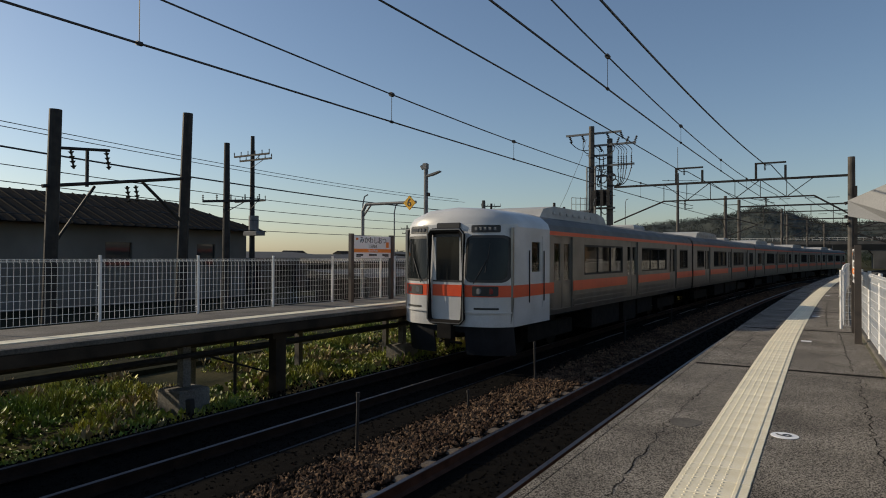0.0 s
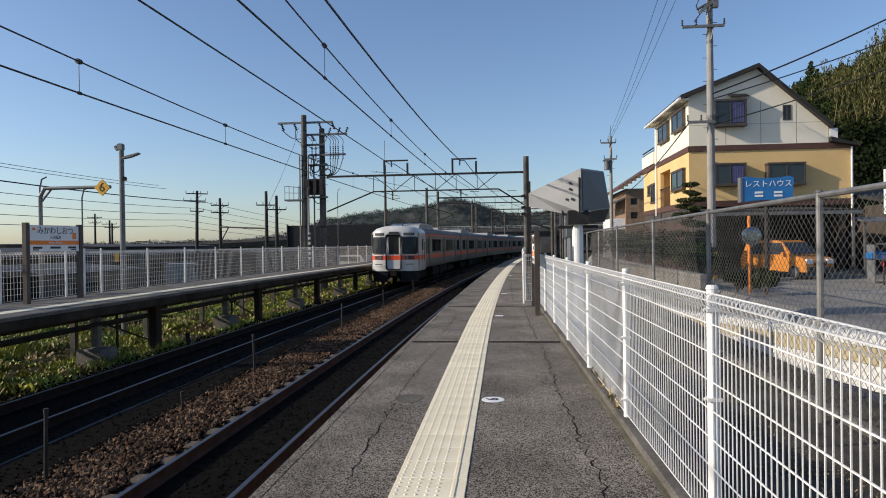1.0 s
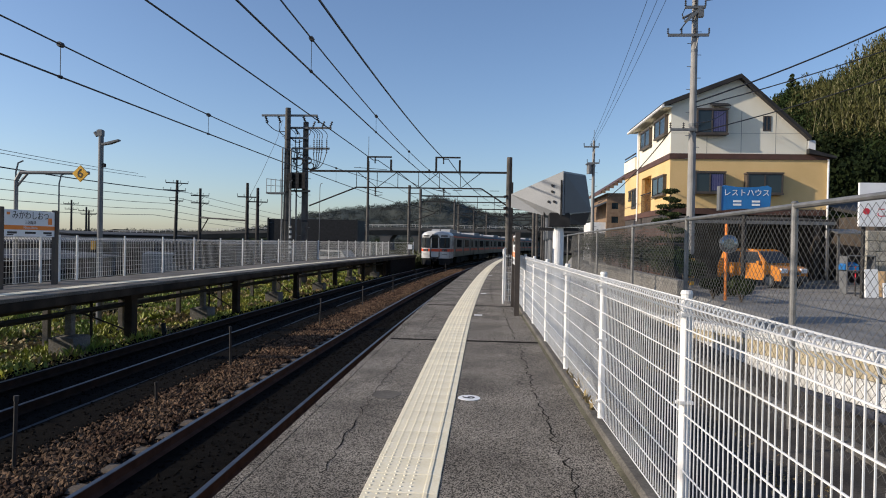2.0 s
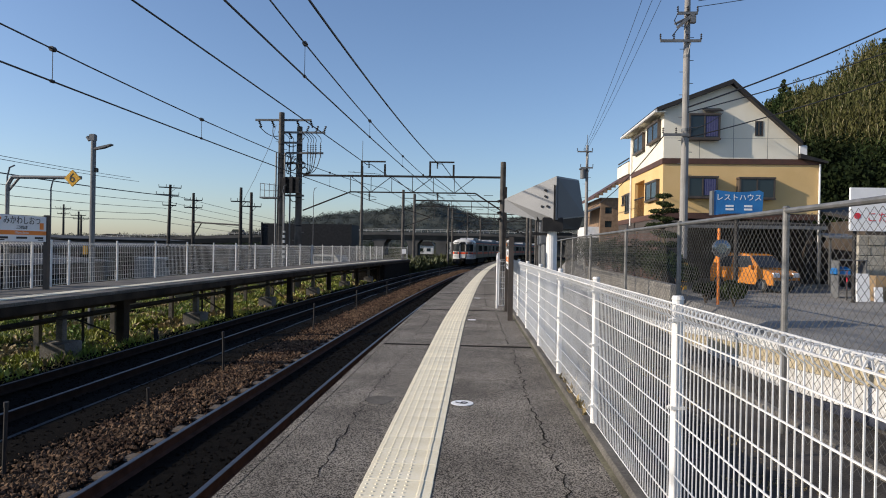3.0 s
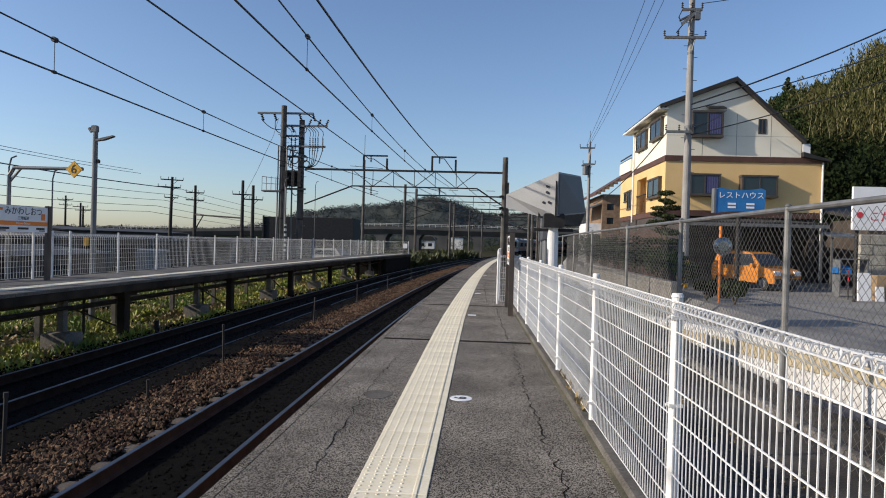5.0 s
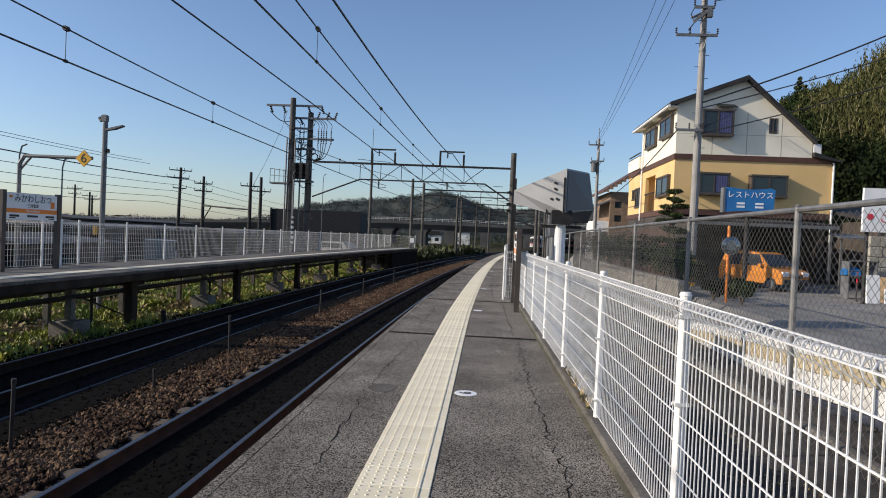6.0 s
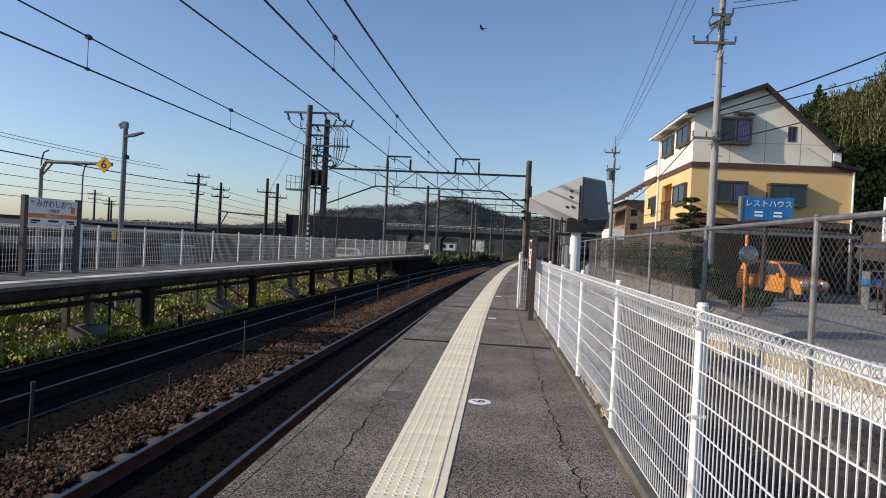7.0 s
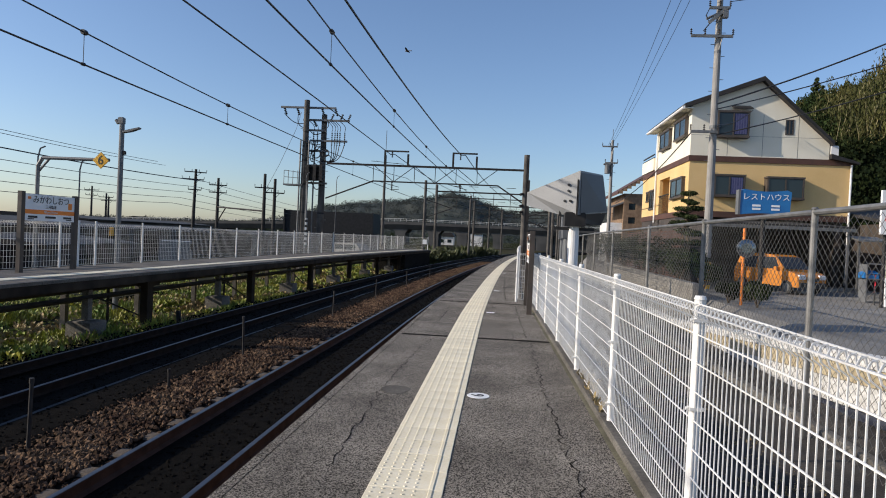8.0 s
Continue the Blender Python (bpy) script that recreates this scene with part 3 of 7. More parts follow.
leg_grey = fix_normals(Shape().box(-0.08, 0.08, -0.08, 0.08, -0.9, 0.0).block(-0.3, 0.3, -0.32, 0.32, -1.5, -0.92, 0.03).mesh("leg", OLD_CONCRETE))
leg_rear = fix_normals(Shape().box(-0.07, 0.07, -0.07, 0.07, -1.5, 0.0).mesh("leg", STAINED))
brace = fix_normals(Shape().rod((0, 0, -0.25), (0, 2.6, -1.15), 0.022, n=6).mesh("brace", DARK_STEEL))
for k in range(-6, 6):
    y = 16.5 + 6.9 * k
    part("leg", leg_dark, None, far, "rusty steel leg, darkened for shade", pose(-9.5 + bend(y), y, 0))
    if y < 52:
        part("leg", leg_grey, None, far, "concrete leg on a block footing", pose(-9.85 + bend(y - 1.95), y - 1.95, 0))
    for dy, x in ((-0.6, -11.4), (2.4, -11.2)):
        part("leg", leg_rear, None, far, "thin concrete rear leg", pose(x + bend(y + dy), y + dy, 0))
    part("leg", Shape().rod((-10.4 + bend(y), y - 0.3, -1.5), (-10.4 + bend(y), y - 0.3, 0), 0.035, n=6), DARK_STEEL, far, "thin steel pipe leg")
    part("brace", brace, None, far, at=pose(-10.0 + bend(y), y - 1.9, 0))
for x, z in ((-9.62, -0.32), (-10.6, -0.55), (-11.2, -0.42)):
    part("pipe", Shape().sweep([(x + 0.045 * math.cos(i * math.pi / 3), z + 0.045 * math.sin(i * math.pi / 3)) for i in range(6)], FP), DARK_STEEL, far, "dark pipe slung under the deck")
# The crack black is used here to paint the end wall's shadow side.
part("end_wall", Shape().sweep([(-11.7, -1.42), (-9.13, -1.42), (-9.13, 0.0), (-11.7, 0.0)], [51.5, 55, 59, 62.4]), CRACK_AND_SHADE, far, "near-black concrete end wall, shadow side in its colour")

far_panel, far_post = wire_panel(2.24, 1.2, 0.1, 7, 0.0042, FAR_WHITE), post_shape(1.24)
ffence = thing("far_platform_fence", pose(0, 0, 0), "white wire mesh fence along the rear of the far platform", "fence")
gate_panel = wire_panel(0.7, 1.2, 0.1, 7, 0.0042, FAR_WHITE)
POSTS = [15.94 - 2.2 * k for k in range(20, 0, -1)] + [15.94, 16.67, 17.4] + [17.4 + 2.33 * k for k in range(1, 20)]
for y, y2 in zip(POSTS, POSTS[1:] + [None]):
    part("post", far_post, None, ffence, at=pose(-11.62 + bend(y), y, 0.2))
    if y2:
        m = (y + y2) / 2
        part("wire_panel", gate_panel if y2 - y < 1 else far_panel, None, ffence, at=pose(-11.6 + bend(m), m, 0.2, 0, 0, 90 + heading(m)))
part("notice", Shape().block(-11.57, -11.56, 18.05, 18.25, 1.05, 1.3, 0.002), YELLOW, ffence, "small pale yellow notice plate")
part("wire_panel", far_panel, None, ffence, at=pose(-10.4 + bend(61.7), 61.8, 0.2))
part("post", far_post, None, ffence, at=pose(-9.25 + bend(61.7), 61.8, 0.2))
part("notice", Shape().box(-9.75 + bend(61.7), -9.35 + bend(61.7), 61.74, 61.76, 0.75, 1.2), SIGN_WHITE, ffence, "small white notice at the platform end")

# ---- strip of ground, wall and yard beyond the platform ----
single("walkway", Shape().sweep([(1.08, -1.43), (1.08, -1.0), (5.5, -1.0), (5.5, -1.43)], span(-20, 90, 4)), DARK_ROAD, "dark asphalt walkway below the platform", "walkway", kind="structure")
def wall_top(y):
    return min(0.75, max(0.02 - 0.071 * (y - 9.76), -0.93))


def ramp(poly, y0, y1, step=2.0):
    """A profile of (x, height against the wall's falling top) along the line; a height below -2 stays at the ground."""
    s = Shape()
    ys_, n = span(y0, y1, step), len(poly)
    vs = [(x + bend(y), y, max(-1.43, wall_top(y) + h) if h > -2 else -1.43) for y in ys_ for x, h in poly]
    fs = [(k * n + i, (k + 1) * n + i, (k + 1) * n + (i + 1) % n, k * n + (i + 1) % n) for k in range(len(ys_) - 1) for i in range(n)]
    return s.add(vs, fs + [tuple(range(n)), tuple(range(len(vs) - 1, len(vs) - n - 1, -1))])


wall = single("retaining_wall", ramp([(5.5, -9), (5.47, -0.2), (5.72, -0.2), (5.72, -9)], -20, 90), OLD_CONCRETE, "white painted concrete parapet wall stepping down beside the walkway", "wall", kind="structure")
for k in range(28):
    y0, y1 = -14 + 2.0 * k, -14.012 + 2.0 * (k + 1)
    part("coping", ramp([(5.42, -0.18), (5.42, -0.02), (5.45, 0.0), (5.76, 0.0), (5.76, -0.18)], y0, y1), BLOCKWALL, wall, "white coping")
    part("facing_panel", ramp([(5.44, -0.84), (5.43, -0.46), (5.5, -0.46), (5.5, -0.84)], y0, y1), BLOCKWALL, wall, "white painted rough facing")
part("stain_band", ramp([(5.455, -0.45), (5.45, -0.19), (5.5, -0.19), (5.5, -0.45)], -14, 42), BEIGE, wall, "beige band below the coping")
# Dark blue-grey strip just below the white facing.
part("foot_strip", ramp([(5.40, -0.98), (5.40, -0.86), (5.5, -0.86), (5.5, -0.98)], -14, 30), BLUE_GREY, wall, "dark blue-grey strip below the white facing")
for k in range(24):
    y0, y1 = -14 + 2.0 * k, -14.02 + 2.0 * (k + 1)
    part("kerb", Shape().sweep([(4.36, -1.02), (4.36, -0.92), (4.38, -0.9), (4.5, -0.9), (4.5, -1.02)], [y0, y1]), OLD_CONCRETE, wall, "weathered kerb along the walkway")
yard = Shape()
YX, YY = [5.72, 6.05, 6.6, 9, 14, 25, 40, 70], span(-20, 90, 3)
yard.add([(x + bend(y), y, (min(-0.14, wall_top(y) - 0.12) if i < 1 else (min(-0.14, wall_top(y) + 0.12) if i == 1 else -0.14))) for y in YY for i, x in enumerate(YX)],
         [(j * 8 + i, j * 8 + i + 1, (j + 1) * 8 + i + 1, (j + 1) * 8 + i) for j in range(len(YY) - 1) for i in range(7)])
single("yard", yard, ROAD, "grey asphalt yard and car park", "yard", kind="structure")
yk = thing("yard_kerb", pose(0, 0, -0.14), "low pale concrete kerb line across the yard", "kerb")
for k in range(7):
    a0, b0 = Vector((9.4 + 1.6 * k, 24.9 + 1.72 * k)), Vector((9.4 + 1.6 * (k + 1), 24.9 + 1.72 * (k + 1)))
    d0 = (b0 - a0).normalized()
    part("kerb_stone", Shape().block(0, 2.33, -0.08, 0.08, -0.05, 0.1, 0.02), CONCRETE, yk, at=pose(a0.x, a0.y, 0, 0, 0, math.degrees(math.atan2(d0.y, d0.x))))


# ---- overhead line ----
def cable(name, pts, r, label, group="overhead wires", material=None):
    return single(name, Shape().line(pts, r, n=5), material or WIRE, label, "wire", group)


def hung(x0, z0, y0, y1, sag, step=2.5):
    n = max(4, int((y1 - y0) / step))
    return [(x0 + bend(y0 + (y1 - y0) * i / n), y0 + (y1 - y0) * i / n, z0 - sag * 4 * (i / n) * (1 - i / n)) for i in range(n + 1)]


def dip(x0, zmin, ym, k, y0, y1):
    return [(x0 + bend(y), y, zmin + k * (y - ym) ** 2) for y in span(y0, y1, 2.5)]


cable("contact_wire", hung(-3.3, 4.5, -40, 40, 0) + hung(-3.3, 4.5, 40, 160, 0), 0.016, "dark copper contact wire over the near track")
cable("messenger_wire", dip(-3.3, 4.88, 26, 0.001, -12, 42) + hung(-3.3, 5.14, 42, 90, 0.3) + hung(-3.3, 5.14, 90, 140, 0.3), 0.014, "dark messenger wire over the near track")
cable("contact_wire", hung(-7.3, 4.12, -40, 40, 0) + hung(-7.3, 4.12, 40, 160, 0), 0.016, "dark copper contact wire over the far track")
cable("messenger_wire", dip(-7.3, 4.6, 18, 0.0011, -14, 42) + hung(-7.3, 5.23, 42, 90, 0.3) + hung(-7.3, 5.23, 90, 140, 0.3), 0.014, "dark messenger wire over the far track")
cable("feeder_wire", dip(-8.0, 6.88, 15, -0.0006, -14, 40) + hung(-7.7, 6.5, 40, 95, 0.3), 0.026, "thick dark feeder cable above the far track")
cable("feeder_wire", hung(-3.55, 6.6, -16, 40, 0.3) + hung(-3.3, 6.6, 40, 95, 0.3), 0.026, "thick dark feeder cable above the near track")
for x, zc, ys_, zm in ((-3.3, 4.5, (6.5, 11.55, 17.97, 24.5, 31), 4.98), (-7.3, 4.12, (5, 10.46, 16.15, 22.4, 29), 4.65)):
    for y in ys_:
        top = 4.88 + 0.001 * (y - 26) ** 2 if x > -5 else 4.6 + 0.0011 * (y - 18) ** 2
        d = Shape().rod((x + bend(y), y, zc), (x + bend(y), y, top), 0.006, n=4)
        d.rod((x + bend(y), y - 0.05, top), (x + bend(y), y + 0.05, top), 0.045, n=6).rod((x + bend(y), y - 0.04, zc), (x + bend(y), y + 0.04, zc), 0.03, n=6)
        single("dropper", d, WIRE, "thin dropper wire with dark clamps", "dropper", "droppers")


def insulator(s, a, b, r=0.07, n=5):
    a, b = Vector(a), Vector(b)
    s.rod(a, b, r * 0.35, n=6)
    for i in range(n):
        p = a.lerp(b, (i + 0.3) / n)
        q = a.lerp(b, (i + 0.75) / n)
        s.rod(p, q, r, r * 0.45, n=8)


def gantry(y, xl, xr, zb, drop):
    gx = 0.1
    t = thing("catenary_gantry", pose(gx, y, 0), "dark steel truss gantry over two tracks on concrete posts", "catenary gantry", "gantries")
    part("post", Shape().rod((xr, 0, -1.4), (xr, 0, zb + 0.95), 0.2, 0.17, n=14), POLE, t, "round concrete post")
    part("top_chord", Shape().box(xl, xr, -0.06, 0.06, zb - 0.06, zb + 0.06), DARK_STEEL, t)
    part("bottom_chord", Shape().box(xl + 3.0, xr - 1.7, -0.04, 0.04, zb - drop - 0.04, zb - drop + 0.04).rod((xl + 3.0, 0, zb - drop), (xl, 0, zb - drop - 1.2), 0.05, n=6).rod((xr - 1.7, 0, zb - drop), (xr, 0, zb - drop - 1.1), 0.05, n=6), DARK_STEEL, t)
    n = 6
    for i in range(n):
        xa, xb = xl + 3.0 + (xr - xl - 4.7) * i / n, xl + 3.0 + (xr - xl - 4.7) * (i + 1) / n
        part("lattice_bar", Shape().rod((xa, 0, zb - drop), (xa, 0, zb), 0.025, n=4).rod((xa if i % 2 else xb, 0, zb - drop), (xb if i % 2 else xa, 0, zb), 0.028, n=4), DARK_STEEL, t)
    for x in (-7.75, -3.47):
        part("feeder_bracket", Shape().box(x - 0.06, x + 0.06, -0.04, 0.04, zb, zb + 0.95).box(x + 1.4, x + 1.52, -0.04, 0.04, zb, zb + 0.75).box(x, x + 1.5, -0.05, 0.05, zb + 0.86, zb + 0.95), DARK_STEEL, t)
        s = Shape()
        insulator(s, (x + 0.45, 0, zb + 0.86), (x + 0.45, 0, zb + 0.5), 0.07)
        part("insulator", s, INSULATOR, t, "stacked porcelain insulator")
        s = Shape()
        insulator(s, (x + 0.5, 0, zb - drop), (x + 0.5, 0, zb - drop - 0.55), 0.08)
        part("insulator", s, INSULATOR, t, "stacked porcelain insulator")
        part("steady_arm", Shape().rod((x + 0.5, 0, zb - drop - 0.5), (x + 0.95, 0, 4.35), 0.02, n=5).rod((x - 0.4, 0, zb - drop), (x + 0.9, 0.3, 4.5), 0.016, n=5), DARK_STEEL, t)
    return t


main = gantry(40, -11.45, 1.05, 5.8, 1.0)
bx = Shape()
for z in (3.2, 3.6, 4.3):
    bx.rod((0.75, -0.2, z), (1.0, -0.1, z + 0.1), 0.09, 0.05, n=8)
part("cable_clamp", bx.box(1.15, 1.3, -0.25, -0.2, 0.5, 5.2), DARK_STEEL, main, "bundled cables and clamps on the post")

# twin-pole switch tower behind the far platform
tw = thing("switch_tower", pose(0, 0, 0), "twin concrete poles with crossarms, switches and insulators", "utility tower")
for x, y, h in ((-12.85, 40.2, 9.77), (-11.8, 40.6, 8.96)):
    part("pole", Shape().rod((x, y, -1.4), (x, y, h), 0.24, 0.17, n=14), POLE, tw, "round concrete pole")
for x0, x1, z in ((-14.6, -11.0, 9.33), (-13.1, -10.1, 8.55), (-12.6, -10.2, 7.25), (-13.1, -11.6, 7.9), (-13.1, -11.4, 6.6), (-13.0, -11.4, 4.55)):
    part("crossarm", Shape().box(x0, x1, 40.3, 40.42, z - 0.06, z + 0.06), GREY_STEEL, tw, "grey steel crossarm")
for x, z, up in [(-14.37, 9.27, -1), (-13.53, 9.27, -1), (-11.91, 9.27, -1), (-11.05, 9.27, -1), (-13.0, 8.55, 1), (-12.4, 8.55, -1), (-11.3, 8.55, 1), (-10.7, 8.55, 1), (-10.2, 8.55, 1)]:
    s = Shape()
    insulator(s, (x, 40.36, z), (x + 0.16, 40.36, z + 0.42 * up), 0.1, 4)
    part("insulator", s, INSULATOR, tw)


def arc(a, b, bulge, r=0.026):
    n = 10
    return Shape().line([(a[0] + (b[0] - a[0]) * i / n + bulge[0] * math.sin(math.pi * i / n), 40.2, a[1] + (b[1] - a[1]) * i / n + bulge[1] * math.sin(math.pi * i / n)) for i in range(n + 1)], r, 4)


SWITCH_X = (-12.37, -12.12, -11.18, -10.99, -10.84, -10.67, -10.36)
for i, x in enumerate(SWITCH_X):
    s = Shape()
    insulator(s, (x, 40.3, 6.95), (x, 40.3, 7.8), 0.06, 7)
    part("insulator", s, INSULATOR, tw, "upright cable-end insulator")
    part("jumper", arc((x, 6.95), (-11.5 if i > 1 else -12.3, 5.9), (0.18 if i > 1 else -0.15, -0.35)), WIRE, tw)
    part("jumper", arc((x, 7.8), (x - 0.35, 8.5), (0.2, 0.0), 0.02), WIRE, tw)
for a, b, g in (((-14.3, 8.9), (-12.95, 8.3), (0, -0.25)), ((-13.4, 8.9), (-12.9, 8.0), (-0.2, -0.2)), ((-11.8, 8.9), (-11.7, 7.9), (0.35, -0.1)), ((-12.8, 8.1), (-11.9, 7.7), (0, -0.25)), ((-12.8, 7.4), (-11.9, 7.0), (0, -0.2)), ((-12.7, 6.7), (-11.9, 6.9), (0, -0.3)), ((-12.2, 5.8), (-11.6, 4.6), (0.3, 0)), ((-12.4, 4.7), (-11.7, 4.4), (0, -0.4))):
    part("jumper", arc(a, b, g), WIRE, tw)
for x, z, q in ((-12.11, 6.38, 0.27), (-11.33, 6.11, 0.2), (-11.5, 6.45, 0.22)):
    part("cable_loop", Shape().line([(x + q * math.cos(a), 40.1, z + q * math.sin(a)) for a in [i * math.pi / 8 for i in range(17)]], 0.035, 5), WIRE, tw, "coiled cable loop")
for x, y in ((-13.1, 40.0), (-12.55, 40.0), (-12.3, 40.4)):
    part("conduit", Shape().rod((x, y, -1.3), (x, y, 7.2), 0.05, n=6), GREY_STEEL, tw)
for z in (4.75, 5.0, 5.25, 5.5):
    part("switch_arm", Shape().box(-12.75, -11.5, 39.85, 39.95, z, z + 0.08).box(-12.65, -12.4, 39.7, 39.95, z - 0.1, z + 0.14).box(-12.15, -11.95, 39.7, 39.95, z - 0.1, z + 0.14).box(-11.75, -11.55, 39.7, 39.95, z - 0.1, z + 0.14), DARK_STEEL, tw, "dark switch arm")
for px_, py_, top_ in ((-12.85, 40.2, 9.3), (-11.8, 40.6, 8.6)):
    for i in range(15):
        z = 1.2 + 0.52 * i
        part("step_bolt", Shape().rod((px_ + (-0.36 if i % 2 else 0.36), py_, z), (px_, py_, z), 0.016, n=5), GREY_STEEL, tw)
    for z in (2.6, 4.4, 5.9, 6.8, 7.7, 8.4):
        part("clamp_band", Shape().rod((px_, py_, z), (px_, py_, z + 0.1), 0.245 - 0.008 * z, n=14), DARK_STEEL, tw)
part("guard_sleeve", Shape().rod((-12.55, 40.0, 0.6), (-12.55, 40.0, 2.3), 0.1, n=8), FAR_WHITE, tw, "white and black striped cable guard")
for i in range(5):
    part("guard_stripe", Shape().rod((-12.55, 40.0, 0.75 + 0.32 * i), (-12.55, 40.0, 0.9 + 0.32 * i), 0.103, n=8), BLACK, tw)
part("hanging_wire", Shape().line([(-13.2, 40.2, 9.0), (-13.5, 40.2, 7.9), (-14.6, 40.4, 5.6), (-15.4, 40.6, 4.2)], 0.014, 4), GREY_STEEL, tw, "slack thin stay wire")
am = thing("antenna_mast", pose(-11.8, 62, -1.42), "tall slender steel mast with small aerials", "antenna mast")
part("pole", Shape().rod((0, 0, 0), (0, 0, 10.6), 0.17, 0.1, n=10).rod((0, 0, 10.6), (0, 0, 13.0), 0.025, n=5), POLE, am)
part("aerial", Shape().rod((-1.4, 0, 10.0), (1.8, 0, 9.8), 0.025, n=5).rod((-0.8, -0.3, 10.0), (-0.8, 0.3, 10.0), 0.02, n=4).rod((1.2, -0.3, 9.85), (1.2, 0.3, 9.85), 0.02, n=4), DARK_STEEL, am)
part("switch_box", Shape().block(-12.6, -11.6, 40.0, 40.4, 4.7, 5.7, 0.05), DARK_STEEL, tw, "dark switchgear box")
pf = Shape().box(-14.1, -12.9, 39.9, 40.6, 4.33, 4.42)
for x in (-14.08, -13.8, -13.5, -13.2):
    pf.rod((x, 39.95, 4.4), (x, 39.95, 5.27), 0.02, n=5)
pf.rod((-14.08, 39.95, 5.27), (-13.0, 39.95, 5.15), 0.02, n=5).rod((-14.08, 39.95, 4.85), (-13.0, 39.95, 4.8), 0.018, n=5)
part("work_platform", pf, GREY_STEEL, tw, "small railed work platform")

# lesser masts on down the line
for x, y, h in ((-9.75, 62, 6.9), (-9.0, 86, 7.2), (-10.3, 110, 7.6), (2.2, 60, 6.2), (2.6, 85, 6.4), (2.8, 108, 6.4)):
    m = thing("catenary_mast", pose(x + bend(y), y, -1.4), "round concrete catenary mast with steel cantilever arm", "catenary mast", "masts")
    part("post", Shape().rod((0, 0, 0), (0, 0, h + 1.4), 0.155, 0.13, n=10), POLE, m)
    sx = 1 if x < 0 else -1
    part("arm", Shape().rod((0, 0, h - 0.4), (sx * 2.6, 0, h - 1.2), 0.05, n=6).rod((0, 0, h - 2.2), (sx * 2.6, 0, h - 1.2), 0.05, n=6).rod((0, 0, h + 0.6), (sx * 1.0, 0, h + 0.6), 0.04, n=6), DARK_STEEL, m)
for y in (70, 96, 122):
    s = thing("catenary_portal", pose(bend(y), y, -1.4), "distant thin steel catenary portal over the tracks", "catenary gantry", "gantries")
    part("beam", Shape().box(-10.2, 2.4, -0.05, 0.05, 7.8, 7.95).box(-10.2, 2.4, -0.05, 0.05, 7.2, 7.3), DARK_STEEL, s)
    for x in (-10.2, 2.4):
        part("post", Shape().rod((x, 0, 0), (x, 0, 8.6), 0.15, n=8), POLE, s)
    for x in (-8, -6.2, -4, -2.2):
        part("hanger", Shape().rod((x, 0, 7.9), (x, 0, 6.0), 0.03, n=5).rod((x - 0.5, 0, 8.5), (x + 0.5, 0, 8.5), 0.03, n=5), DARK_STEEL, s)


# ---- the train ----
def car_side(side, cab):
    """Openings along a car's side: (start, end, low, high) and the doors."""
    doors = [(2.8, 4.1), (9.2, 10.5), (15.3, 16.6)]
    windows = [(5.0, 8.7), (11.0, 14.8), (17.2, 18.9)]
    if not cab:
        windows.append((1.0, 2.6))
    return doors, windows


TAIL = mat("tail_light", (0.25, 0.01, 0.01), (0.2, 0.01, 0.01), 0.3, 3)
BULGE = lambda x: 0.06 * (x / 1.45) ** 2 + 0.46 * abs(x / 1.45) ** 4.5


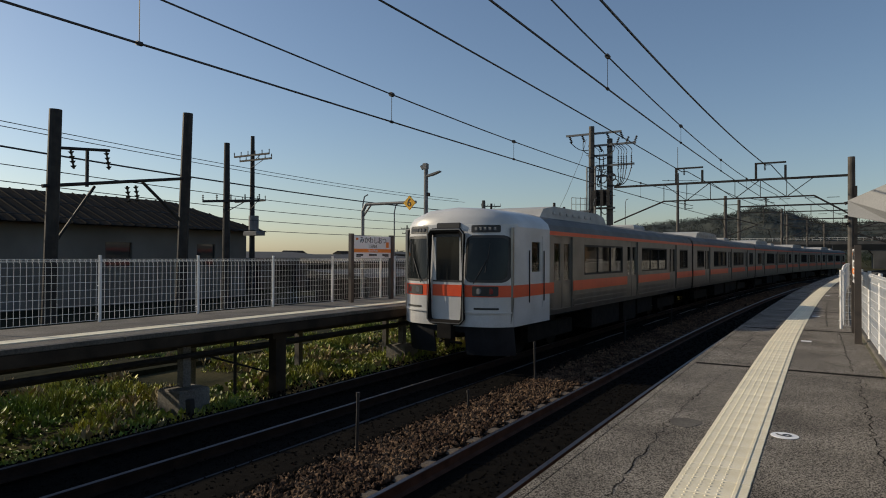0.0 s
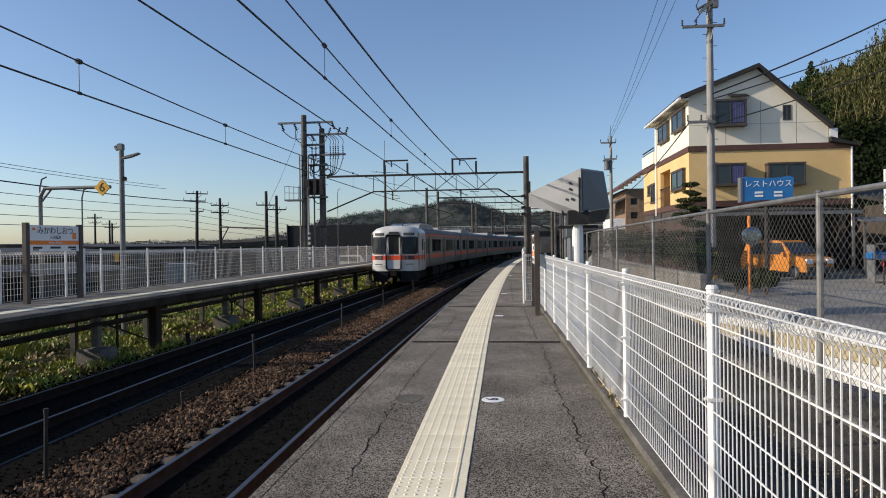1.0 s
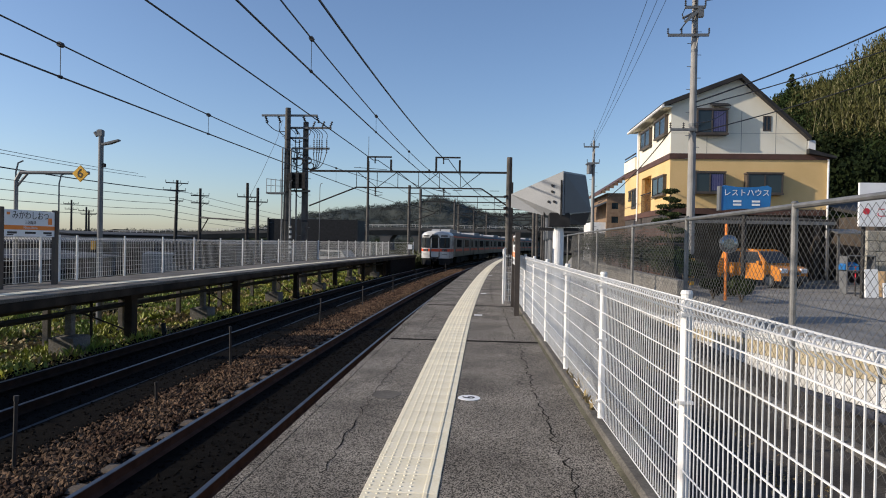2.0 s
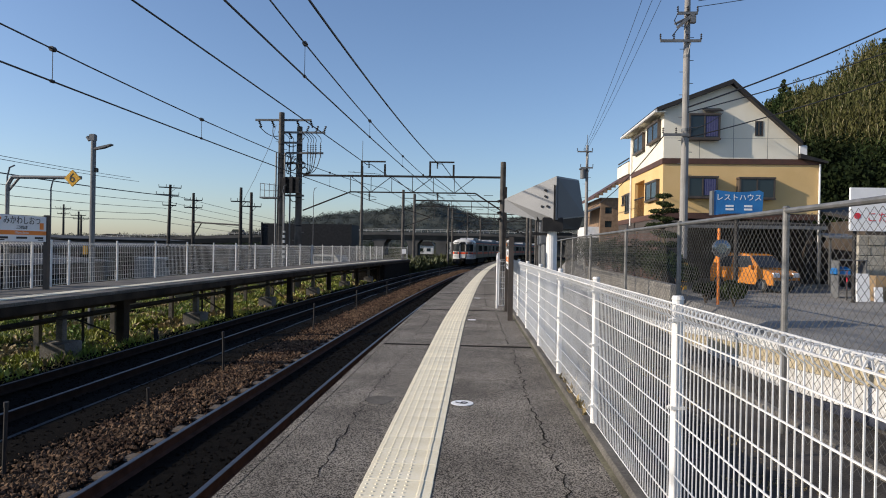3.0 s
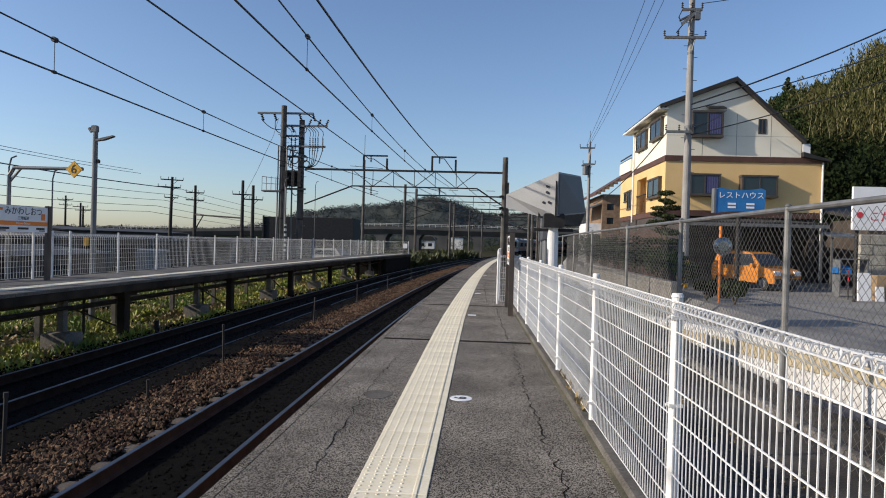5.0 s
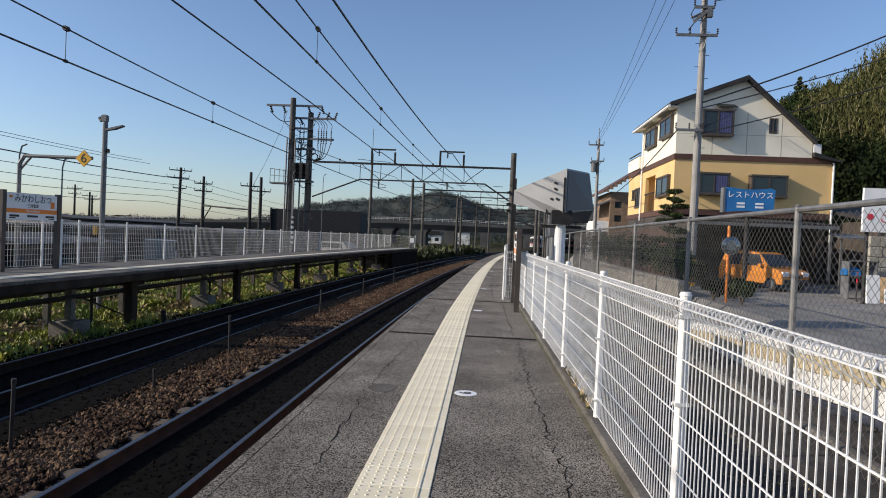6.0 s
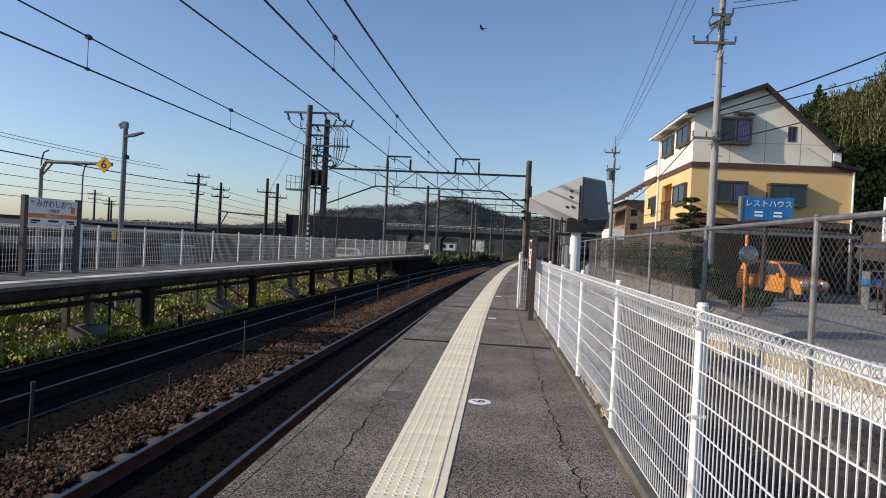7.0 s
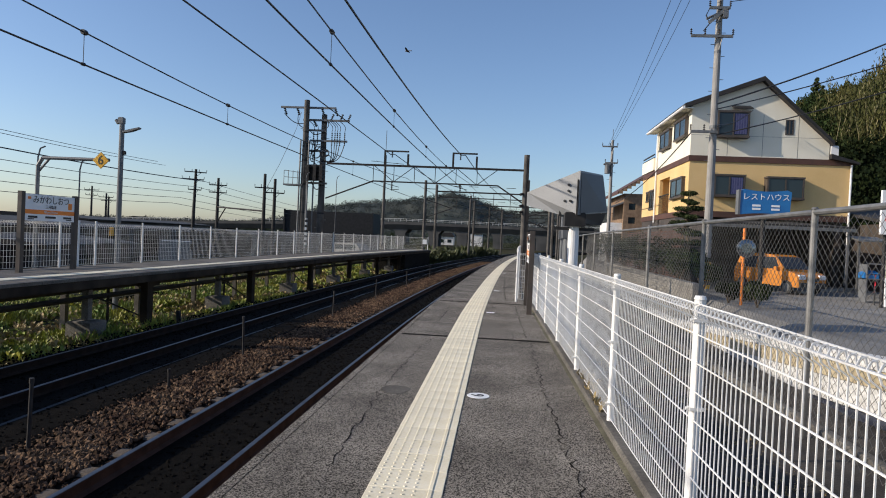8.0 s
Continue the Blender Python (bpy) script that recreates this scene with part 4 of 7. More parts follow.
def build_car(cab):
    c = thing("train_car", pose(0, 0, 0), "stainless-steel commuter train car with orange bands" + (" and a white cab end" if cab else ""), "train car", "train cars")
    y0 = 0.45 if cab else 0.15
    doors, windows = car_side(1, cab)
    for side in (-1, 1):
        holes = [(a, b, 1.12, 2.98) for a, b in doors] + [(a, b, 1.95, 2.8) for a, b in windows]
        if cab:
            holes.append((1.35, 2.05, 1.25, 2.95))
        put = lambda u, v, d, side=side: (side * (1.45 - d - 0.10 * max(0, 1.7 - v) ** 2), u, v)
        body = part("side_wall", Shape().holed([y0, 19.85], [1.0, 1.2, 1.45, 1.7, 2.9, 3.1], holes, put, 0.06), STEEL_BODY, c, "brushed stainless side wall")
        part("lower_band", Shape().holed([y0, 19.85], [1.55, 1.82], [(a - 0.03, b + 0.03, 1, 3) for a, b in doors], lambda u, v, d, side=side: (side * (1.46 - d), u, v), 0.008), TRAIN_ORANGE, body, "orange band")
        part("upper_band", Shape().holed([2.5 if cab else y0, 19.85], [3.0, 3.1], [], lambda u, v, d, side=side: (side * (1.454 - d), u, v), 0.004), TRAIN_ORANGE, body, "orange band")
        bead = Shape()
        for z in (1.15, 1.3, 1.44):
            for a, b in ((2.5 if cab else y0, 2.7), (4.2, 9.1), (10.6, 15.2), (16.7, 19.8)):
                bead.box(side * 1.43, side * 1.452, a, b, z - 0.012, z + 0.012)
        part("bead", bead, STEEL_BODY, body)
        for a, b in windows:
            part("window", Shape().box(side * 1.405, side * 1.415, a, b, 1.95, 2.8), CLEAR, c, "large side window")
            part("window_frame", Shape().holed([a, b], [1.95, 2.8], [(a + 0.05 + (b - a - 0.1) * i / m + 0.015, a + 0.05 + (b - a - 0.1) * (i + 1) / m - 0.015, 2.0, 2.75) for m in [3 if b - a > 3 else 2] for i in range(m)], lambda u, v, d, side=side: (side * (1.44 - d), u, v), 0.03), DARK_STEEL, c)
        for a, b in doors:
            mid = (a + b) / 2
            for p, q in ((a, mid - 0.01), (mid + 0.01, b)):
                dr = part("door", Shape().holed([p, q], [1.12, 2.98], [(p + 0.12, q - 0.1, 1.85, 2.8)], lambda u, v, d, side=side: (side * (1.40 - d), u, v), 0.035), STEEL_BODY, c, "sliding door leaf")
                part("door_glass", Shape().box(side * 1.375, side * 1.385, p + 0.12, q - 0.1, 1.85, 2.8), CLEAR, dr)
        if cab:
            dr = part("cab_door", Shape().holed([1.35, 2.05], [1.25, 2.95], [(1.45, 1.95, 2.1, 2.8)], lambda u, v, d, side=side: (side * (1.445 - d), u, v), 0.03), TRAIN_WHITE, c, "narrow white crew door")
            part("door_glass", Shape().box(side * 1.395, side * 1.405, 1.45, 1.95, 2.1, 2.8), CLEAR, dr)
    roofp = [(-1.45, 3.1), (-1.40, 3.25), (-1.2, 3.42), (-0.7, 3.55), (0, 3.6), (0.7, 3.55), (1.2, 3.42), (1.40, 3.25), (1.45, 3.1)]
    rf = Shape()
    yr = 2.5 if cab else y0
    for a, b in zip(roofp[:-1], roofp[1:]):
        rf.add([(a[0], yr, a[1]), (b[0], yr, b[1]), (b[0], 19.85, b[1]), (a[0], 19.85, a[1])], [(0, 1, 2, 3)])
    part("roof", rf, DULL_ROOF, c, "dull grey roof")
    hood = Shape().prism([(3.0, 3.45), (3.3, 3.72), (4.0, 3.82), (7.6, 3.82), (8.2, 3.74), (8.6, 3.45)], 'x', -0.95, 0.95)
    ac = part("air_conditioner", hood, ROOF_GREY, c, "grey rooftop air-conditioning hood")
    for i in range(7):
        part("vent_slat", Shape().box(-0.98, 0.98, 3.9 + 0.5 * i, 4.15 + 0.5 * i, 3.6, 3.68), ROOF_GREY, ac)
    part("roof_vent", Shape().block(-0.5, 0.5, 13.4, 15.0, 3.5, 3.75, 0.06), ROOF_GREY, c)
    part("floor", Shape().box(-1.4, 1.4, y0, 19.85, 0.98, 1.1), UNDER, c)
    part("seat_bench", Shape().block(-1.35, -0.9, 5.0, 8.7, 1.1, 1.6, 0.05).block(0.9, 1.35, 5.0, 8.7, 1.1, 1.6, 0.05).block(-1.35, -0.9, 11.0, 14.8, 1.1, 1.6, 0.05).block(0.9, 1.35, 11.0, 14.8, 1.1, 1.6, 0.05), CURTAIN, c, "blue bench seats")
    part("rear_end", Shape().holed([-1.43, 1.43], [1.0, 3.15], [(-0.45, 0.45, 1.1, 2.95)], lambda u, v, d: (u, 19.85 - d, v), 0.06), STEEL_BODY, c)
    part("gangway", Shape().box(-0.5, 0.5, 19.8, 20.15, 1.05, 3.0), UNDER, c, "black gangway bellows")
    part("equipment_box", Shape().block(-1.25, 1.25, 6.2, 8.9, 0.35, 1.0, 0.05).block(-1.25, 1.25, 9.4, 10.9, 0.3, 1.0, 0.05).block(-1.2, 1.2, 11.3, 13.4, 0.4, 1.0, 0.05), UNDER, c, "black underfloor equipment")
    for yb in (3.6, 16.4):
        bg = part("bogie", Shape().box(-1.05, -0.85, yb - 1.5, yb + 1.5, 0.35, 0.75).box(0.85, 1.05, yb - 1.5, yb + 1.5, 0.35, 0.75).box(-0.9, 0.9, yb - 0.4, yb + 0.4, 0.4, 0.95), UNDER, c, "dark steel bogie")
        for ya in (yb - 1.05, yb + 1.05):
            for sx in (-1, 1):
                part("wheel", Shape().rod((sx * 0.47, ya, 0.43), (sx * 0.60, ya, 0.43), 0.43, n=20), UNDER, bg)
    if not cab:
        part("front_end", Shape().holed([-1.43, 1.43], [1.0, 3.15], [(-0.45, 0.45, 1.1, 2.95)], lambda u, v, d: (u, 0.15 + d, v), 0.06), STEEL_BODY, c)
        pt = Shape().rod((-0.5, 15.5, 3.7), (-0.3, 16.6, 4.35), 0.03, n=5).rod((0.5, 15.5, 3.7), (0.3, 16.6, 4.35), 0.03, n=5).rod((0, 16.6, 4.35), (0, 15.4, 5.05), 0.03, n=5).rod((-0.8, 15.4, 5.08), (0.8, 15.4, 5.08), 0.035, n=5)
        part("pantograph", pt, DARK_STEEL, c, "folding single-arm pantograph")
        return c
    # the cab end
    cols = [1.45 * math.sin(k * math.pi / 28) for k in range(-14, 15)]
    nose = lambda u, v, d: (u * (1 - 0.02 * max(0, 1.3 - v)), BULGE(u) + d + 0.09 * max(0, v - 1.9), v)
    holes = [(-0.40, 0.40, 1.02, 3.02)]
    face = part("cab_face", Shape().holed(cols, [0.9, 1.0, 1.2, 1.55, 1.82, 1.93, 2.3, 2.86, 3.18], holes, nose, 0.05), TRAIN_WHITE, c, "white moulded cab face")


    def fitted(u0, u1, v0, v1, r, out, depth=0.012, n=16):
        """A round-cornered panel that follows the curve of the face."""
        q, us = Shape(), [u0 + (u1 - u0) * (0.5 - 0.5 * math.cos(math.pi * i / n)) for i in range(n + 1)]
        vs = []
        for u in us:
            e = max(0.0, r - min(u - u0, u1 - u))
            g = r - math.sqrt(max(0.0, r * r - e * e)) - 1e-4
            for v, d in ((v0 + g, -out), (v1 - g, -out), (v1 - g, depth - out), (v0 + g, depth - out)):
                vs.append(nose(u, v, d))
        fs = [(4 * k + a, 4 * k + (a + 1) % 4, 4 * k + 4 + (a + 1) % 4, 4 * k + 4 + a) for k in range(n) for a in range(4)]
        return q.add(vs, fs + [(0, 1, 2, 3), (4 * n + 3, 4 * n + 2, 4 * n + 1, 4 * n)])

    for side in (-1, 1):
        x0, x1 = sorted((side * 0.47, side * 1.45))
        part("band", Shape().holed(span(x0, x1, 0.06), [1.56, 1.82], [], lambda u, v, d: nose(u, v, d - 0.004), 0.004), TRAIN_ORANGE, face, "orange band across the cab")
    dome = Shape()
    rows = [(u, z) for u, z in roofp]
    prev = None
    for k in range(5):
        w = k / 4
        ring = []
        for u, z in rows:
            yy = BULGE(u) + 0.115 + (1 - math.cos(w * math.pi / 2)) * 0.42
            zz = 3.18 + (z - 3.18) * math.sin(w * math.pi / 2) if z > 3.18 else z
            ring.append((u, yy, zz))
        if prev:
            for i in range(len(ring) - 1):
                dome.add([prev[i], prev[i + 1], ring[i + 1], ring[i]], [(0, 1, 2, 3)])
        prev = ring
    ring = [(u, 2.52, z + 0.012) for u, z in rows]
    for i in range(len(ring) - 1):
        dome.add([prev[i], prev[i + 1], ring[i + 1], ring[i]], [(0, 1, 2, 3)])
    dome.smooth = True
    part("cab_roof", dome, TRAIN_WHITE, face, "white rounded cab roof")
    for side in (-1, 1):
        part("cab_cheek", Shape().holed([0.5, 2.5], [0.9, 1.7, 3.12], [(1.35, 2.05, 1.25, 2.95)], lambda u, v, d, side=side: (side * (1.453 - d), u, v), 0.006), TRAIN_WHITE, face, "white cab side")
        x0, x1 = sorted((side * 0.5, side * 1.36))
        surround = part("windscreen_surround", fitted(x0 - 0.03, x1 + 0.04, 1.88, 2.93, 0.16, 0.006), BLACK, face, "black windscreen surround")
        part("windscreen", fitted(x0 + 0.02, x1 - 0.02, 1.94, 2.87, 0.12, 0.011, 0.008), CAB_GLASS, surround, "dark windscreen glass")
        part("wiper", Shape().rod((side * 0.7, BULGE(0.7) - 0.04, 1.86), (side * 1.0, BULGE(1.0) + 0.01, 2.45), 0.012, n=5).rod((side * 0.95, BULGE(0.95) - 0.02, 2.1), (side * 1.03, BULGE(1.03) + 0.03, 2.75), 0.01, n=5), BLACK, surround)
        x0, x1 = sorted((side * 0.66, side * 1.2))
        lamp = part("headlight_recess", fitted(x0, x1, 1.58, 1.80, 0.03, 0.012), BLACK, face, "black light recess")
        for q in (0.8, 1.05):
            part("headlight", Shape().rod((side * q, BULGE(q) + 0.0, 1.69), (side * q, BULGE(q) - 0.02, 1.69), 0.07, 0.062, n=14), TAIL if q > 0.9 else GREY_STEEL, lamp)
        x0, x1 = sorted((side * 0.58, side * 1.2))
        sign = part("display", fitted(x0, x1, 2.99, 3.155, 0.03, 0.008), BLACK, face, "black destination display")
        for q in (0.7, 0.8, 0.9, 1.0, 1.1):
            part("text_bar", Shape().box(side * q - 0.03, side * q + 0.03, BULGE(q) + 0.075, BULGE(q) + 0.1, 3.04, 3.11), GREY_STEEL, sign)
        part("air_slot", fitted(side * 0.95 - 0.26, side * 0.95 + 0.26, 1.28, 1.325, 0.02, 0.006), BLACK, face, "dark slot below the band")
        part("bumper_ledge", fitted(min(side * 0.47, side * 1.43), max(side * 0.47, side * 1.43), 1.2, 1.235, 0.01, 0.035, 0.04), TRAIN_WHITE, face)
        part("grab_rail", Shape().rod((side * 1.47, 1.28, 1.4), (side * 1.47, 1.28, 2.6), 0.014, n=6).rod((side * 1.47, 2.12, 1.4), (side * 1.47, 2.12, 2.6), 0.014, n=6), DARK_STEEL, face)
    dr = part("gangway_door", Shape().holed([-0.40, 0.40], [1.02, 3.02], [(-0.31, 0.31, 1.92, 2.9)], lambda u, v, d: (u, 0.05 + d, v), 0.03), TRAIN_WHITE, face, "recessed white gangway door")
    part("door_glass", Shape().box(-0.31, 0.31, 0.06, 0.07, 1.92, 2.9), CAB_GLASS, dr)
    part("door_band", Shape().box(-0.395, 0.395, 0.04, 0.048, 1.56, 1.82), TRAIN_ORANGE, dr)
    for v0, v1 in ((1.88, 1.92), (2.9, 3.02)):
        part("door_shade", Shape().box(-0.395, 0.395, 0.042, 0.049, v0, v1), BLACK, dr)
    rim = [(-0.36, 0.98), (0.36, 0.98), (0.44, 1.06), (0.44, 2.94), (0.36, 3.04), (-0.36, 3.04), (-0.44, 2.94), (-0.44, 1.06), (-0.36, 0.98)]
    gf = part("gangway_frame", Shape().line([(u, -0.02, v) for u, v in rim], 0.06, 8), UNDER, face, "black rubber gangway frame")
    part("steel_rim", Shape().line([(u * 1.06, -0.075, 2.0 + (v - 2.0) * 1.02) for u, v in rim], 0.018, 6), STEEL_BODY, gf, "bright steel rim")
    part("display", Shape().block(-0.3, 0.3, 0.06, 0.2, 3.1, 3.22, 0.02), BLACK, face, "black destination display")
    skirt = Shape().holed(cols, [0.25, 0.9], [(-0.42, 0.42, 0.25, 0.75)], lambda u, v, d: (u * 0.97, BULGE(u) * 0.9 + 0.08 + d + 0.2 * (0.9 - v), v), 0.04)
    part("skirt", skirt, SKIRT, c, "dark grey snow-plough skirt")
    part("coupler", Shape().rod((0, 0.6, 0.78), (0, 0.0, 0.78), 0.13, n=10).box(-0.18, 0.18, -0.1, 0.1, 0.62, 0.94).rod((-0.3, 0.2, 0.5), (-0.1, -0.02, 0.55), 0.03, n=5).rod((0.3, 0.2, 0.5), (0.1, -0.02, 0.55), 0.03, n=5), UNDER, c, "black automatic coupler")
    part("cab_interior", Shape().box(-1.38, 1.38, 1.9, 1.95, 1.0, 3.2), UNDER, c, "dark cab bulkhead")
    part("roof_antenna", Shape().rod((0.3, 1.2, 3.55), (0.3, 1.2, 3.8), 0.05, 0.04, n=8), BLACK, c)
    return c


rear_car = build_car(True)
mid_car = build_car(False)
TRAIN = [rear_car, mid_car] + [copy_thing(mid_car, pose(0, 0, 0)) for _ in range(3)]


def motions():
    for k, car in enumerate(TRAIN):
        rows = []
        for i in range(17):
            t = 0.5 * i
            a = TRAIN_Y + TRAIN_V * t + 20.0 * k
            b = a + 19.5
            rows.append((t, pose(-7.3 + bend(a), a, -1.0, 0, 0, -math.degrees(math.atan2(bend(b) - bend(a), b - a)))))
        walk(car, rows)
    for v, x4 in TRAFFIC:
        way = []
        for i in range(17):
            x = x4 - 31.0 * (0.5 * i - 4.0)
            way.append((0.5 * i, pose(x, VY - 2, deck_z(x) + 0.02, 0, 0, 180)))
        walk(v, way)
    for bird, way in BIRDS:
        walk(bird, way)


TRAIN_Y, TRAIN_V = 12.6, 25.0


# ---- signs and posts on the platforms ----
def station_sign(m, facing, label):
    """Board between two dark posts, 1.75 m long along its y axis, its face towards +x (facing 1) or -x (-1)."""
    s = thing("station_sign", m, label, "station sign", "station name signs")
    for y in (-0.93, 0.93):
        part("post", Shape().box(-0.05, 0.05, y - 0.06, y + 0.06, -0.05, 1.87), BROWN_STEEL, s, "dark brown square post")
    board = part("board", Shape().block(-0.03, 0.03, -0.86, 0.86, 1.2, 1.82, 0.006), SIGN_WHITE, s, "white enamel board")
    f = 0.033 * facing
    turn = (90, 0, 90) if facing > 0 else (90, 0, -90)
    part("stripe", Shape().box(min(f, f * 0.9), max(f, f * 0.9), -0.86, 0.86, 1.36, 1.46), ORANGE, board, "orange stripe")
    p = lambda u, z: pose(f + 0.001 * facing, u * facing, z, *turn)
    lettering("name", "みかわしおつ", 0.21, BLACK, board, p(0.02, 1.69), "black station name")
    lettering("name", "三河塩津", 0.095, BLACK, board, p(0.0, 1.53), "small black station name")
    lettering("name", "Mikawa-Shiotsu", 0.075, SIGN_WHITE, board, p(0.0, 1.41), "small white station name")
    for u, w, z, h in ((-0.6, 0.3, 1.29, 0.05), (0.6, 0.3, 1.29, 0.05), (0.0, 0.36, 1.29, 0.05), (-0.66, 0.2, 1.24, 0.025), (0.66, 0.2, 1.24, 0.025)):
        part("text_bar", Shape().box(min(f, f * 0.9), max(f, f * 0.9) + 0.001, u - w / 2, u + w / 2, z - h / 2, z + h / 2), BLACK, board)
    part("mark", Shape().box(min(f, f * 0.9), max(f, f * 0.9) + 0.001, (-0.72 - 0.05) * facing if facing > 0 else 0.67, (-0.72 + 0.05) * facing if facing > 0 else 0.77, 1.7, 1.76), ORANGE, board, "small orange emblem")
    part("code_plate", Shape().holed([0.62 * facing, 0.76 * facing] if facing > 0 else [-0.76, -0.62], [1.5, 1.66], [], lambda u, v, d: (f - d * facing, u, v), 0.003), ORANGE, board, "small orange code plate")
    return s


station_sign(pose(-11.0, 14.74, 0.2), 1, "white station name sign with orange stripe on the far platform")
station_sign(pose(0.56, 13.95, -0.2), -1, "white station name sign with orange stripe beside the fence")

stop = thing("stop_marker", pose(-11.85, 15.4, 0.2), "yellow diamond stop marker on a bent steel post", "railway sign")
part("post", Shape().rod((0, 0, -0.1), (0, 0, 2.6), 0.05, n=10).rod((0, 0, 2.6), (0.12, 0, 2.8), 0.05, n=10).rod((0.12, 0, 2.8), (1.9, 0, 2.8), 0.045, n=10).rod((0.02, 0, 2.45), (0.3, 0, 2.78), 0.03, n=6), GREY_STEEL, stop, "bent grey steel post")
part("plate", Shape().box(-0.145, 0.145, -0.02, 0.02, -0.145, 0.145, pose(1.72, -0.06, 2.78, 0, 45, 0)), YELLOW, stop, "yellow diamond plate")
lettering("numeral", "6", 0.32, BLACK, stop, pose(1.72, -0.083, 2.78, 90, 0, 0), "black six")
for y, z in ((16.3, 3.4), (18.0, 3.25), (44, 5.4), (38, 5.0)):
    single("lamp_whip", Shape().line([(0, 0, 0), (0, 0, z - 0.3), (0.06, 0, z - 0.06), (0.2, 0, z)], 0.022, 5), GREY_STEEL, "thin grey hooked steel rod", "steel rod", "steel rods", at=pose(-12.6 + bend(y), y, 0.0))

lp = thing("platform_lamp", pose(-11.9, 19.0, 0.2), "grey steel lamp pole with floodlight heads", "lamp post")
part("pole", Shape().rod((0, 0, -1.5), (0, 0, 4.4), 0.085, 0.075, n=12), GREY_STEEL, lp)
part("lamp_head", Shape().block(-0.1, 0.06, -0.08, 0.08, 4.3, 4.5, 0.03).rod((-0.12, 0, 4.3), (-0.2, 0, 4.42), 0.05, n=8), GREY_STEEL, lp, "small floodlight head")
part("lamp_head", Shape().prism([(0.05, 4.02), (0.3, 4.06), (0.58, 4.16), (0.58, 4.2), (0.28, 4.13), (0.05, 4.07)], "y", -0.08, 0.08), GREY_STEEL, lp, "flat lamp head on an arm")
part("junction_box", Shape().block(0.04, 0.14, -0.05, 0.05, 3.35, 3.47, 0.02), DARK_STEEL, lp)

# monitor hood on a white pole behind the fence
mh = thing("monitor_hood", pose(1.38, 13.2, -1.0), "grey steel platform monitor hood on a white pole", "monitor housing")
part("pole", Shape().rod((0, 0, 0), (0, 0, 3.05), 0.11, n=16), WHITE_PAINT, mh, "white pole")
part("bracket", Shape().block(-0.2, 0.2, -0.2, 0.2, 2.8, 3.08, 0.02).box(-0.4, 0.4, -0.05, 0.05, 2.72, 2.78), DARK_STEEL, mh)
hb = Shape()
hb.add([(0.05, -0.25, 3.9), (0.58, 0.42, 3.9), (0.70, 0.42, 3.13), (0.05, -0.25, 3.03),
        (-0.95, 0.4, 3.48), (-0.95, 0.4, 3.2), (0.02, 0.95, 3.87), (0.48, 1.1, 3.86), (0.5, 1.1, 3.12), (-0.28, 0.1, 3.03)],
       [(0, 1, 2, 3), (0, 3, 9, 5, 4), (0, 4, 6), (0, 6, 7, 1), (1, 7, 8, 2), (4, 5, 8, 7, 6), (3, 2, 8, 5, 9)])
part("housing", hb, HOOD, mh, "tapered grey sheet-steel housing")
part("front_panel", Shape().add([(0.075, -0.226, 3.86), (0.575, 0.405, 3.87), (0.69, 0.405, 3.15), (0.075, -0.226, 3.06), (0.087, -0.236, 3.86), (0.587, 0.395, 3.87), (0.702, 0.395, 3.15), (0.087, -0.236, 3.06)], [(0, 1, 2, 3), (4, 7, 6, 5), (0, 4, 5, 1), (1, 5, 6, 2), (2, 6, 7, 3), (3, 7, 4, 0)]), HOOD_DARK, mh, "dark grey front panel")
part("visor", Shape().add([(0.07, -0.2, 3.03), (0.69, 0.43, 3.12), (0.5, 1.05, 3.1), (-0.1, 0.3, 3.03), (0.13, -0.1, 2.86), (0.6, 0.43, 2.86), (0.45, 0.95, 2.86), (0.0, 0.3, 2.86)], [(3, 2, 1, 0), (4, 5, 6, 7), (0, 1, 5, 4), (1, 2, 6, 5), (2, 3, 7, 6), (3, 0, 4, 7)]), BLACK, mh, "black visor")
part("rib", Shape().box(-0.3, -0.27, 0.05, 0.09, 3.0, 3.7), DARK_STEEL, mh)
part("rib", Shape().box(0.0, 0.03, -0.29, -0.25, 3.0, 3.72), DARK_STEEL, mh)
for x, y, z in ((-0.14, -0.1, 3.62), (-0.14, -0.1, 3.5), (-0.2, -0.05, 3.3), (-0.1, -0.13, 3.3)):
    part("vent_hole", Shape().rod((x, y, z), (x - 0.02, y - 0.06, z), 0.025, n=10), BLACK, mh)
for x, y in ((1.6, 17.5), (1.75, 20.0), (1.9, 23.5)):
    single("signal_post", Shape().rod((0, 0, 0), (0, 0, 3.4), 0.07, n=10).block(-0.12, 0.12, -0.1, 0.1, 2.6, 2.9, 0.02), GREY_STEEL, "grey steel post beside the platform", "steel post", "steel posts", at=pose(x + bend(y), y, -1.0))

# ---- chain-link fence ----
cl = thing("chain_link_fence", pose(0, 0, 0), "tall galvanised chain-link fence along the walkway", "fence")
CPOST = [-0.6, 4.2, 9.05, 13.9, 19.3, 26.4, 33, 40]
for y in CPOST:
    x = 4.1 + bend(y)
    part("post", Shape().rod((x, y, -1.0), (x, y, 2.06), 0.045, n=12).rod((x, y, 2.06), (x, y, 2.09), 0.055, 0.03, n=12).rod((x, y, 0.3), (x, y, 0.36), 0.055, n=12), GALV, cl, "galvanised tube post")
part("top_rail", Shape().line([(4.1 + bend(y), y, 2.02) for y in span(-6, 45, 3)], 0.04, 8), GALV, cl, "galvanised top rail")
cm = Shape()
P, Q = 0.072, 0.066
